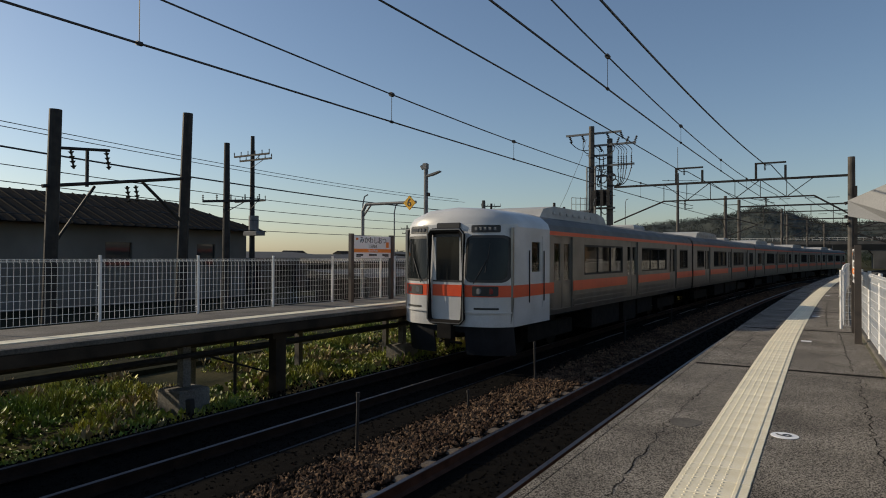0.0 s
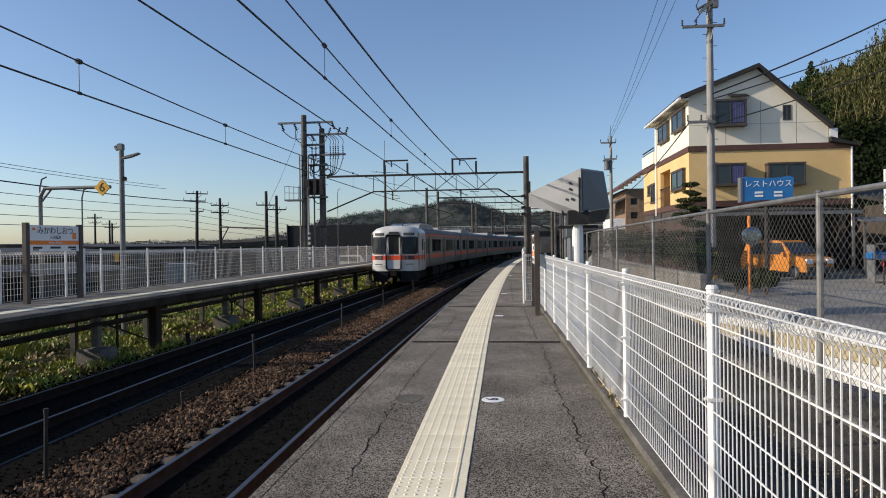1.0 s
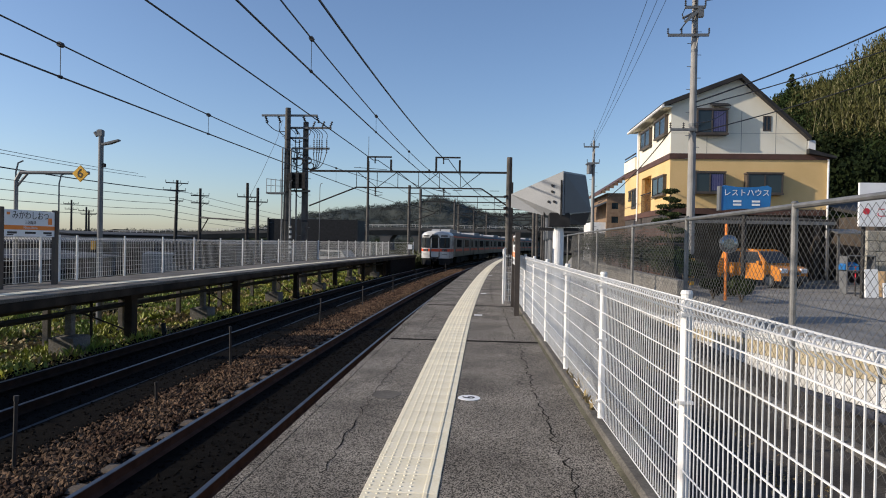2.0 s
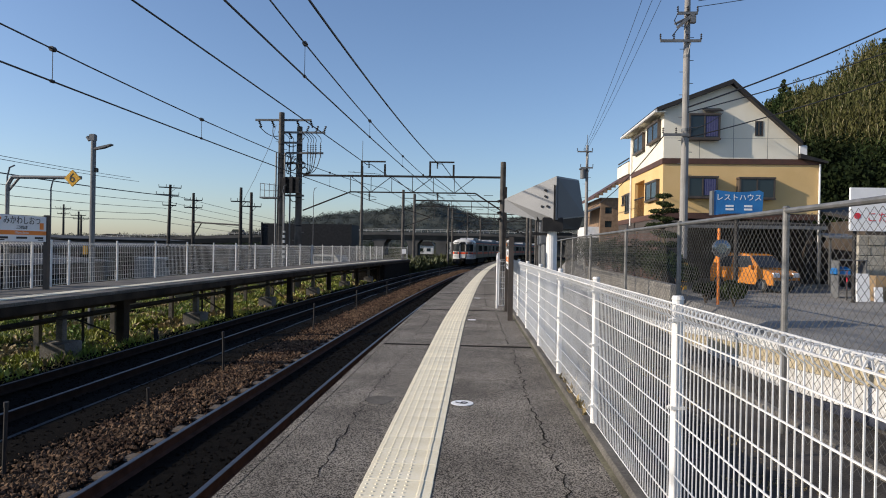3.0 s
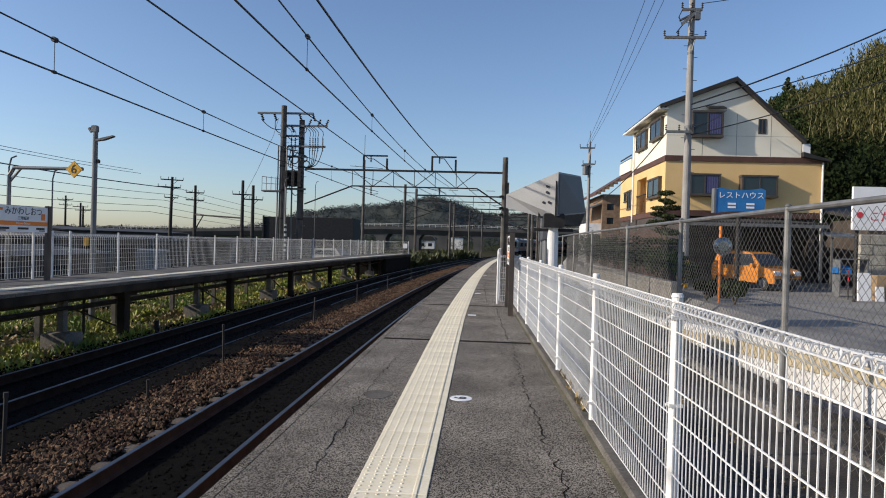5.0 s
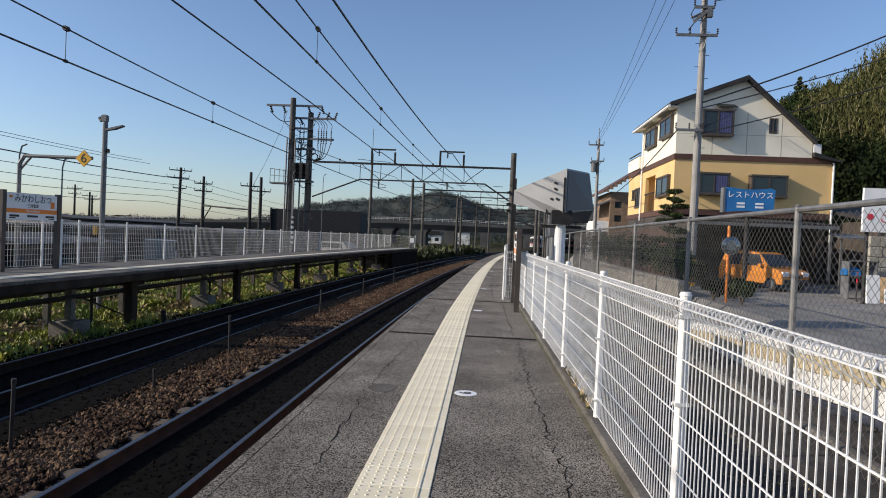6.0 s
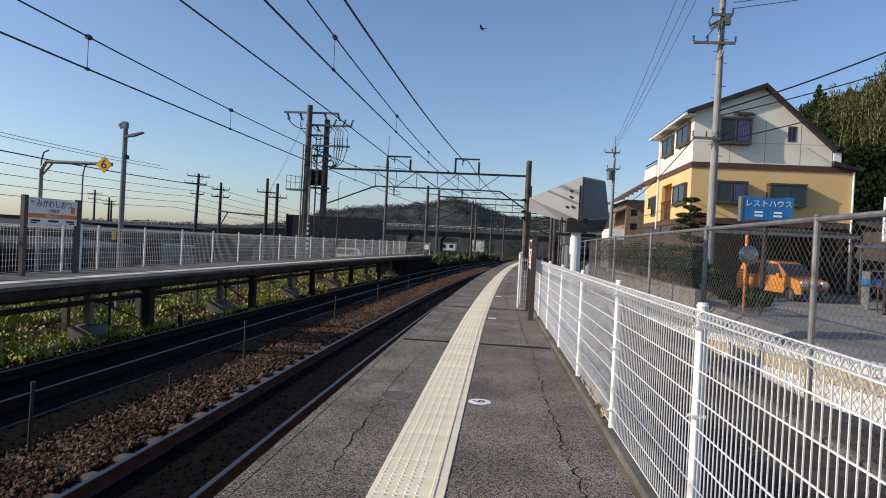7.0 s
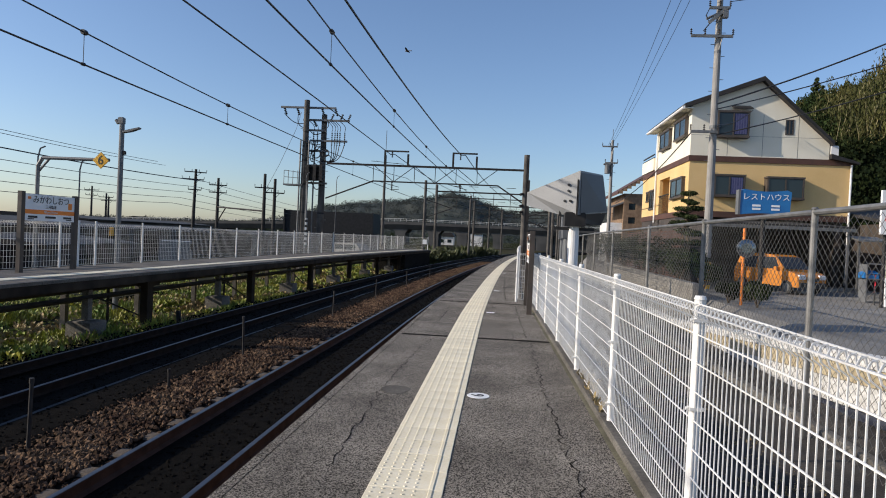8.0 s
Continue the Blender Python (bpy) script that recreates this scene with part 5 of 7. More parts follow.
for j in range(int(38 / P)):
    y = -1 + P * j
    for i in range(44):
        z = -0.95 + Q * i
        yy = y + (P if (i + j) % 2 else 0)
        y2 = y + (0 if (i + j) % 2 else P)
        cm.rod((4.1 + bend(y), yy, z), (4.1 + bend(y), y2, z + Q), 0.0034 + 0.00004 * max(0, y), n=3, caps=False)
part("chain_mesh", cm, CHAIN, cl, "diamond wire mesh")


# ---- the house ----
def window(parent, u0, u1, v0, v1, put, bay=0.0, curtain=True):
    """A window in an opening; put(u, v, d) maps to the wall, d negative is outside."""
    w = part("window", Shape().holed([u0 - 0.06, u1 + 0.06], [v0 - 0.06, v1 + 0.06], [(u0, (u0 + u1) / 2 - 0.03, v0, v1), ((u0 + u1) / 2 + 0.03, u1, v0, v1)], lambda u, v, d: put(u, v, d - bay - 0.02), 0.06), BROWN_STEEL, parent, "dark brown window frame")
    part("pane", Shape().holed([u0, u1], [v0, v1], [], lambda u, v, d: put(u, v, d - bay + 0.01), 0.006), GLASS, w, "dark glass pane")
    if bay:
        b = Shape()
        for a0, a1, c0, c1 in ((u0 - 0.1, u1 + 0.1, v1 + 0.03, v1 + 0.12), (u0 - 0.1, u1 + 0.1, v0 - 0.12, v0 - 0.03)):
            b.holed([a0, a1], [c0, c1], [], lambda u, v, d: put(u, v, d - bay - 0.04), bay + 0.04)
        b.holed([u0 - 0.08, u0], [v0, v1], [], lambda u, v, d: put(u, v, d - bay), bay).holed([u1, u1 + 0.08], [v0, v1], [], lambda u, v, d: put(u, v, d - bay), bay)
        part("bay_box", b, BROWN_STEEL, w, "projecting brown bay frame")
    if curtain:
        c, c2 = Shape(), Shape()
        n = 15
        a, e = (u0 + u1) / 2 + 0.05, u1 - 0.04
        for i in range(n):
            p, q = a + (e - a) * i / n, a + (e - a) * (i + 1) / n
            (c2 if i % 3 == 1 else c).add([put(p, v0 + 0.05, -bay + (0.005 if i % 2 else 0.0) - 0.002), put(q, v0 + 0.05, -bay - 0.002), put(q, v1 - 0.03, -bay - 0.002), put(p, v1 - 0.03, -bay - 0.002)], [(0, 1, 2, 3)])
        part("curtain", c, CURTAIN, w, "blue curtain")
        part("curtain_fold", c2, CURTAIN_PALE, w, "pale curtain folds")
    return w


XL, XR, XU, YF, YB, YU = 9.19, 16.95, 15.92, 34.0, 44.8, 41.6
house = thing("house", pose(0, 0, 0), "three-storey house, ochre below and cream above, dark gable roof", "house")
fput = lambda u, v, d: (u, YF + d, v)
lput = lambda u, v, d: (XL + d, u, v)
lower_f = [(10.40, 11.75, 4.28, 5.18), (12.96, 14.57, 4.26, 5.15)]
upper_f = [(10.42, 11.81, 7.26, 8.36), (13.82, 14.10, 7.47, 8.12)]
lower_l = [(34.7, 36.9, 4.26, 5.12), (37.85, 40.19, 3.43, 5.53), (41.56, 42.68, 3.95, 4.98), (43.08, 43.66, 4.5, 4.95)]
upper_l = [(34.6, 36.7, 7.42, 8.24), (37.9, 40.0, 7.32, 8.16)]
part("wall", Shape().holed([XL, XR], [3.4, 5.96], lower_f, fput, 0.2), HOUSE_YELLOW, house, "ochre stucco front wall")
part("wall", Shape().holed([YF + 0.2, YB], [3.4, 5.96], lower_l, lput, 0.2), HOUSE_YELLOW, house, "ochre stucco side wall")
part("wall", Shape().box(XR - 0.2, XR, YF + 0.2, YB, 3.4, 5.96).box(XL, XR, YB, YB + 0.2, 3.4, 5.96), HOUSE_YELLOW, house, "ochre stucco rear wall")
part("wall", Shape().holed([XL, 14.4], [6.24, 8.45], upper_f, fput, 0.2).prism([(14.4, 6.24), (XU, 6.24), (XU, 7.05), (14.4, 8.45)], 'y', YF, YF + 0.2), HOUSE_CREAM, house, "cream front wall")
part("gable", Shape().prism([(XL, 8.45), (14.4, 8.45), (12.53, 10.12), (XL, 8.8)], 'y', YF, YF + 0.2), HOUSE_CREAM, house, "cream gable wall")
part("wall", Shape().holed([YF + 0.2, YU], [6.24, 8.7], upper_l, lput, 0.2), HOUSE_CREAM, house, "cream side wall")
part("soffit", Shape().box(XL - 0.42, XL, YF - 0.3, YU + 0.3, 8.56, 8.62), HOUSE_CREAM, house, "cream eave soffit")
part("wall", Shape().prism([(XL + 0.2, 6.2), (XU, 6.2), (XU, 6.9), (12.53, 10.05), (XL + 0.2, 8.6)], 'y', YU, YU + 0.2), HOUSE_CREAM, house, "cream rear wall")
part("wall", Shape().box(XU - 0.2, XU, YF + 0.2, YU, 6.2, 7.0), HOUSE_CREAM, house, "cream side wall")
part("band", Shape().box(XL - 0.06, XR + 0.06, YF - 0.06, YF, 5.96, 6.24).box(XL - 0.06, XL, YF, YB, 5.96, 6.24), HOUSE_BROWN, house, "dark brown storey band")
for x in (11.0, 12.7, 14.4):
    part("siding_joint", Shape().box(x - 0.012, x + 0.012, YF - 0.004, YF, 6.26, 7.2 if x < 12 else 8.4), CONCRETE, house)
part("siding_joint", Shape().box(XL, XU, YF - 0.004, YF, 7.28, 7.295), CONCRETE, house)
part("floor_slab", Shape().box(XL, XR, YF, YB, 5.98, 6.2).box(XL + 0.02, XR - 0.02, YF + 0.02, YB, 3.2, 3.4), HOUSE_BROWN, house)
part("lower_band", Shape().box(XL - 0.05, XR + 0.05, YF - 0.05, YF, 3.15, 3.45).box(XL - 0.05, XL, YF, YB, 3.15, 3.45), HOUSE_BROWN, house, "dark brown storey band")
part("lean_roof", Shape().prism([(XU, 6.5), (XR + 0.32, 6.12), (XR + 0.32, 6.02), (XU, 6.26)], 'y', YF - 0.3, YB), ROOF_DARK, house, "small lean-to roof")
roof = part("roof", Shape().prism([(XL - 0.45, 8.64), (12.52, 10.09), (16.0, 6.98), (16.0, 7.13), (12.52, 10.25), (XL - 0.45, 8.8)], 'y', YF - 0.35, YU + 0.4), ROOF_DARK, house, "dark gable roof")
part("bargeboard", Shape().prism([(XL - 0.45, 8.58), (12.52, 10.03), (16.0, 6.92), (16.0, 6.98), (12.52, 10.09), (XL - 0.45, 8.64)], 'y', YF - 0.36, YF - 0.02), ROOF_DARK, roof, "dark brown bargeboard")
part("gutter", Shape().rod((XL - 0.5, YF - 0.35, 8.6), (XL - 0.5, YU + 0.4, 8.6), 0.08, n=8), WHITE_PAINT, roof, "white gutter")
part("downpipe", Shape().rod((XL - 0.08, 41.0, 3.0), (XL - 0.08, 41.0, 8.5), 0.05, n=8), WHITE_PAINT, house, "white downpipe")
part("downpipe", Shape().rod((XR + 0.02, YF - 0.08, 0), (XR + 0.02, YF - 0.08, 6.0), 0.05, n=8), WHITE_PAINT, house, "white downpipe")
for u0, u1, v0, v1 in (lower_f[0], lower_f[1], upper_f[0]):
    window(house, u0, u1, v0, v1, fput, 0.42, u0 < 12)
window(house, *upper_f[1], fput, 0.0, False)
for h in upper_l:
    window(house, *h, lput, 0.16, False)
window(house, *lower_l[0], lput, 0.16, False)
window(house, *lower_l[2], lput, 0.03, False)
window(house, *lower_l[3], lput, 0.02, False)
part("porch_recess", Shape().box(XL + 1.2, XL + 1.3, 37.7, 40.3, 3.4, 5.6).box(XL + 0.2, XL + 1.2, 37.6, 37.7, 3.4, 5.6).box(XL + 0.2, XL + 1.2, 40.3, 40.4, 3.4, 5.6).box(XL + 0.2, XL + 1.2, 37.7, 40.3, 5.55, 5.65), HOUSE_YELLOW, house, "recessed ochre porch")
for i in range(12):
    part("baluster", Shape().rod((XL - 0.02, 38.0 + 0.19 * i, 3.45), (XL - 0.02, 38.0 + 0.19 * i, 4.5), 0.012, n=5), DARK_STEEL, house)
part("balcony_rail", Shape().box(XL - 0.05, XL, 37.85, 40.2, 4.5, 4.56).box(XL - 0.04, XL, 37.85, 40.2, 3.43, 3.48), DARK_STEEL, house)
part("balcony_rail", Shape().box(XL - 0.1, XL - 0.05, YU, YB, 7.25, 7.32).box(XL - 0.1, XL - 0.05, YU, YB, 7.08, 7.12), DARK_STEEL, house)
part("balcony", Shape().box(XL - 0.12, XL + 0.02, YU, YB + 0.1, 6.3, 7.05), HOUSE_CREAM, house, "cream balcony parapet")
part("awning", Shape().prism([(33.5, 8.62), (33.98, 8.82), (33.98, 8.75), (33.5, 8.56)], 'x', 11.1, 12.0), DARK_STEEL, house, "small dark awning")
part("ground_storey", Shape().box(XL, XL + 0.3, YF, YB, -0.14, 3.2).box(XL, XR, YF + 6, YF + 6.2, -0.14, 3.2).box(XR - 0.3, XR, YF + 0.5, YB, -0.14, 3.2).box(XL + 3.6, XL + 3.9, YF, YF + 0.3, -0.14, 3.2), BROWN_STEEL, house, "dark open ground-floor garage")
part("air_conditioner", Shape().block(15.98, 16.34, 33.95, 34.25, 6.42, 6.95, 0.03), WHITE_PAINT, house, "white outdoor air-conditioning unit")

# lean-to car port beside the yard
cp = thing("carport", pose(0, 0, 0), "low dark car port with a pale steel beam", "carport")
part("roof", Shape().prism([(29.0, 2.64), (33.9, 2.95), (33.9, 3.05), (29.0, 2.72)], 'x', 8.6, 14.8), ROOF_DARK, cp, "dark sheet roof")
part("beam", Shape().box(8.6, 14.85, 28.95, 29.05, 2.5, 2.64), GALV, cp, "pale steel front beam")
for x in (8.7, 14.6, 15.05):
    part("post", Shape().box(x - 0.04, x + 0.04, 29.06, 29.14, -0.14, 2.5 if x < 15 else 2.1), GALV, cp)
part("end_canopy", Shape().prism([(28.6, 2.12), (29.6, 2.3), (29.6, 2.36), (28.6, 2.18)], "x", 14.75, 16.0), GALV, cp, "small pale end canopy")
# Added panel that keeps the low sun out, so the car port stays dark.
part("sun_block_panel", Shape().box(8.6, 8.7, 29.2, 34, -0.14, 2.6), BROWN_STEEL, cp, "dark side panel added to block the sun")
# Dark shed added where there is black shade under the trees.
shed = thing("shed", pose(0, 0, -0.14), "dark shed added for the shade under the trees", "shed")
part("wall", Shape().holed([17.6, 27], [0, 3.2], [(19.0, 20.6, 0, 2.3)], lambda u, v, d: (u, 31 + d, v), 0.15).box(17.6, 17.75, 31.15, 38, 0, 3.2), BROWN_STEEL, shed, "dark board wall")
part("roof", Shape().prism([(30.2, 3.0), (38.2, 4.2), (38.2, 4.35), (30.2, 3.15)], 'x', 17.3, 27.4), ROOF_DARK, shed, "dark sheet roof")
part("door", Shape().box(19.0, 20.6, 31.1, 31.14, 0, 2.3), DARK_STEEL, shed)

# second house farther off
h2 = thing("house", pose(12.2, 62, -0.1), "brown brick-faced house with a tiled roof and white balcony", "house")
part("wall", Shape().holed([-1.2, 6.0], [0, 6.5], [(-0.75, -0.1, 5.0, 5.6), (-0.75, -0.1, 3.7, 4.3), (-0.75, -0.1, 2.3, 2.9), (1.2, 2.4, 3.6, 4.8)], lambda u, v, d: (u, d, v), 0.2), WOOD, h2, "brown brick wall")
part("wall", Shape().box(-1.2, -1.0, 0.2, 8, 0, 6.5), WOOD, h2, "brown brick wall")
for z in (5.0, 3.7, 2.3):
    part("window", Shape().box(-0.75, -0.1, 0.1, 0.12, z, z + 0.6), GLASS, h2, "dark pane")
part("window", Shape().box(1.2, 2.4, 0.1, 0.12, 3.6, 4.8), GLASS, h2, "dark pane")
roof2 = part("roof", Shape().prism([(-1.9, 6.35), (2.2, 9.0), (6.6, 6.3), (6.6, 6.5), (2.2, 9.25), (-1.9, 6.6)], 'y', -0.7, 8.5), HOUSE_BROWN, h2, "red-brown tiled roof")
for i in range(11):
    x = -1.8 + 0.38 * i
    part("tile_row", Shape().box(x, x + 0.33, -0.72, -0.69, 6.35 + 0.646 * (x + 1.9), 6.68 + 0.646 * (x + 1.9)), WOOD, roof2)
part("balcony", Shape().box(-2.5, -1.2, 0.4, 5.5, 2.7, 3.75).box(-2.5, -1.2, 0.4, 5.5, 1.2, 1.35), WHITE_PAINT, h2, "white balcony parapet")
part("balcony_roof", Shape().prism([(-2.8, 4.9), (-1.2, 5.6), (-1.2, 5.75), (-2.8, 5.05)], 'y', 0.1, 5.8), GREY_STEEL, h2, "grey balcony canopy")
for y in (0.45, 5.4):
    part("post", Shape().box(-2.5, -2.38, y, y + 0.12, 0, 5.0), WHITE_PAINT, h2)
part("lower_wall", Shape().box(-2.4, -1.2, 1.2, 5.4, 0, 2.7), PLASTER, h2, "grey lower wall")


# ---- poles on the yard side ----
def utility_pole(m, h, arms, label, r=0.17, material=None):
    t = thing("utility_pole", m, label, "utility pole", "utility poles")
    part("pole", Shape().rod((0, 0, 0), (0, 0, h), r, r * 0.62, n=14), material or LIGHT_POLE, t, "round concrete pole")
    for z, a, b in arms:
        part("crossarm", Shape().box(a, b, -0.22, -0.14, z - 0.05, z + 0.05).rod((0, -0.15, z - 0.5), ((a + b) / 2 + (b - a) * 0.25, -0.18, z - 0.04), 0.02, n=5), material or GALV, t)
        n = max(2, round((b - a) / 0.6))
        for i in range(n + 1):
            s = Shape()
            x = a + (b - a) * i / n
            insulator(s, (x, -0.18, z + 0.05), (x, -0.18, z + 0.28), 0.05, 3)
            part("insulator", s, INSULATOR, t)
    return t


up = utility_pole(pose(7.85, 26, -0.14), 12.6, [(9.82, -1.07, 0.49), (10.9, -0.42, 0.34), (6.15, -0.9, 0.1)], "tall grey concrete utility pole beside the yard")
part("guard", Shape().rod((0, 0, 0.1), (0, 0, 1.3), 0.185, n=14), YELLOW, up, "yellow and black guard sleeve")
for i in range(4):
    part("guard_stripe", Shape().rod((0, 0, 0.25 + 0.3 * i), (0, 0, 0.4 + 0.3 * i), 0.188, n=14), BLACK, up)
part("equipment", Shape().rod((-0.5, -0.1, 10.5), (0.3, -0.1, 10.9), 0.05, n=8).block(0.05, 0.25, -0.3, -0.12, 10.5, 10.8, 0.03), GREY_STEEL, up, "small grey line equipment")
far_pole = utility_pole(pose(7.65, 49, -0.14), 9.4, [(8.9, -0.75, 0.35), (7.7, -0.5, 0.4)], "slender concrete utility pole beside the line", 0.15)
part("transformer", Shape().rod((-0.32, -0.15, 6.9), (-0.32, -0.15, 7.55), 0.2, n=12).block(-0.6, -0.1, -0.3, 0.0, 7.55, 7.65, 0.02), GREY_STEEL, far_pole, "small grey transformer can")
part("antenna_rod", Shape().rod((0, 0, 9.3), (0, 0, 10.2), 0.02, n=5), GREY_STEEL, far_pole)
for i in range(9):
    part("step_bolt", Shape().rod((-0.3 if i % 2 else 0.3, 0, 3.0 + 0.5 * i), (0, 0, 3.0 + 0.5 * i), 0.012, n=5), DARK_STEEL, far_pole)
part("diagonal_bracket", Shape().box(-0.42, 0.42, -0.06, 0.06, -0.06, 0.06, pose(-0.12, -0.22, 10.6, 0, -42, 0)), GALV, up, "slanting steel bracket")
part("hanging_lead", Shape().line([(-0.42, -0.2, 10.9), (-0.55, -0.2, 10.6), (-0.4, -0.2, 10.3), (-0.62, -0.2, 10.0)], 0.025, 5), WIRE, up)
for i in range(14):
    part("step_bolt", Shape().rod((-0.27 if i % 2 else 0.27, 0, 4.6 + 0.45 * i), (0, 0, 4.6 + 0.45 * i), 0.013, n=5), GREY_STEEL, up)
part("clamp_band", Shape().rod((0, 0, 6.3), (0, 0, 6.42), 0.15, n=14), GREY_STEEL, up)
part("clamp_band", Shape().rod((0, 0, 9.2), (0, 0, 9.3), 0.13, n=14), GREY_STEEL, up)


def swag(name, a, b, sag, r, label, n=14):
    a, b = Vector(a), Vector(b)
    return single(name, Shape().line([a.lerp(b, i / n) - Vector((0, 0, sag * 4 * (i / n) * (1 - i / n))) for i in range(n + 1)], r, 4), WIRE, label, "wire", "service wires")


swag("service_wire", (7.9, 25.9, 7.1), (20.0, 25, 12.6), 0.35, 0.03, "black service cable sagging from the pole")
swag("service_wire", (7.9, 25.9, 6.9), (20, 25, 11.0), 0.25, 0.022, "black service cable sagging from the pole")
swag("service_wire", (7.9, 25.9, 5.9), (20, 24, 10.0), 0.3, 0.022, "black service cable sagging from the pole")
swag("service_wire", (7.0, 25.8, 6.0), (8.0, 48.8, 4.6), 0.4, 0.03, "black service cable sagging from the pole")
swag("service_wire", (7.9, 25.9, 6.3), (11.9, 33.3, 8.45), 0.2, 0.02, "black service cable sagging from the pole")
for dx in (-1.8, -1.4, -1.05):
    swag("power_line", (7.9 + 0.3 * dx, 49, 8.9), (7.9 + dx, 26, 11.4), 0.25, 0.01, "thin overhead power line")
    swag("power_line", (7.9 + dx, 26, 11.4), (8.2 + 1.2 * dx, 2, 14.5), 0.3, 0.01, "thin overhead power line")
swag("power_line", (8.2, 25.8, 11.23), (20, 25, 13.1), 0.1, 0.014, "thin overhead power line")
swag("power_line", (8.2, 25.8, 11.0), (20, 25, 13.2), 0.2, 0.014, "thin overhead power line")

# ---- signs, car and plants in the yard ----
bs = thing("restaurant_sign", pose(9.13, 24, -0.14), "blue scalloped roadside sign with white lettering", "sign")
prof = []
for i in range(13):
    u = -1 + i / 6
    prof.append((0.88 * u, 3.86 - 0.10 * (1 - u * u) - (0.1 if abs(u) == 1 else 0)))
for i in range(13):
    u = 1 - i / 6
    prof.append((0.84 * u, 2.92 + 0.07 * (1 - u * u)))
part("panel", Shape().prism(prof, 'y', -0.12, 0.12), BLUE, bs, "blue panel")
part("side_trim", Shape().box(-0.93, -0.86, -0.14, 0.14, 2.92, 3.8), GREY_STEEL, bs)
part("post", Shape().rod((0, 0.0, 0), (0, 0.0, 2.95), 0.08, n=10), DARK_STEEL, bs)
lettering("words", "レストハウス", 0.27, SIGN_WHITE, bs, pose(0.02, -0.128, 3.55, 90, 0, 0), "white lettering")
for u in (-0.3, 0.35):
    part("text_bar", Shape().box(u - 0.14, u + 0.14, -0.13, -0.12, 3.1, 3.17).box(u - 0.14, u + 0.14, -0.13, -0.12, 3.22, 3.29), SIGN_WHITE, bs)

wb = thing("banner_board", pose(13.4, 22, -0.14), "white signboard with red lettering in the yard", "sign")
part("board", Shape().box(-1.42, 1.6, -0.05, 0.05, 2.36, 3.78), SIGN_WHITE, wb)
lettering("words", "こだわり", 0.36, RED, wb, pose(-0.2, -0.056, 2.8, 90, 0, 0), "red lettering")
part("flower_mark", Shape().rod((-1.2, -0.05, 2.85), (-1.2, -0.06, 2.85), 0.11, n=8), RED, wb)
for x in (-1.2, 1.4):
    part("post", Shape().rod((x, 0.1, 0), (x, 0.1, 3.3), 0.06, n=8), DARK_STEEL, wb)
single("leaning_panel", Shape().block(-0.21, 0.21, -0.04, 0.04, 0, 0.95, 0.01), SIGN_WHITE, "white panel standing in the yard", "panel", at=pose(12.8, 22.6, -0.14, -6, 0, 0))
single("leaning_panel", Shape().block(-0.13, 0.13, -0.04, 0.04, 0, 0.5, 0.01), SIGN_WHITE, "small white panel standing in the yard", "panel", at=pose(13.3, 22.6, -0.14, -6, 0, 0))
bk = thing("bicycle", pose(12.75, 23.5, -0.14, 0, 0, 62), "old bicycle parked in the yard", "bicycle")
for x in (-0.5, 0.5):
    w = Shape()
    w.line([(x + 0.31 * math.cos(a), 0, 0.33 + 0.31 * math.sin(a)) for a in [2 * math.pi * i / 20 for i in range(21)]], 0.02, 5)
    part("wheel", w, TYRE, bk)
part("bicycle_frame", Shape().line([(-0.5, 0, 0.33), (-0.1, 0, 0.75), (0.38, 0, 0.85), (0.5, 0, 0.33)], 0.02, 6).line([(-0.1, 0, 0.3), (0.38, 0, 0.8), (0.34, 0, 1.0)], 0.02, 6), RED, bk)
part("handlebar", Shape().line([(0.3, -0.25, 1.0), (0.34, 0, 1.02), (0.3, 0.25, 1.0)], 0.015, 5).block(-0.25, 0.0, -0.08, 0.08, 0.8, 0.86, 0.02), BLACK, bk)
single("blue_bag", Shape().block(-0.25, 0.25, -0.2, 0.2, 0, 0.28, 0.1), BLUE, "crumpled blue bag on a rack", "bag", at=pose(13.05, 24.5, 0.72))
single("storage_rack", Shape().box(-0.5, 0.5, -0.25, 0.25, 0.82, 0.86).box(-0.5, -0.46, -0.25, 0.25, 0, 1.4).box(0.46, 0.5, -0.25, 0.25, 0, 1.4).box(-0.5, 0.5, -0.25, 0.25, 1.36, 1.4), GREY_STEEL, "grey metal storage rack in the yard", "rack", at=pose(13.35, 24.5, -0.14))

single("cardboard_box", Shape().block(-0.3, 0.3, -0.25, 0.25, 0, 0.45, 0.01), CARDBOARD, "worn cardboard box stacked in the yard", "box", "cardboard boxes", at=pose(13.75, 23.2, -0.14, 0, 0, 8))
single("cardboard_box", Shape().block(-0.27, 0.27, -0.22, 0.22, 0, 0.42, 0.01), CARDBOARD, "worn cardboard box stacked in the yard", "box", "cardboard boxes", at=pose(13.72, 23.2, 0.31, 0, 0, -5))
swl = thing("stone_wall", pose(14.3, 25.6, -0.14), "rough pale stone wall at the back of the yard", "wall")
part("core", Shape().box(0.04, 5.9, 0.08, 0.5, 0, 2.35), OLD_CONCRETE, swl)
rnd = random.Random(91)
for r in range(6):
    u = -0.1 * (r % 2)
    while u < 5.7:
        w = rnd.uniform(0.38, 0.7)
        part("stone", Shape().block(max(0.0, u) + 0.012, min(5.95, u + w) - 0.012, rnd.uniform(0, 0.03), 0.2, 0.39 * r + 0.012, 0.39 * r + 0.378, 0.03), WALL_STONE, swl)
        u += w

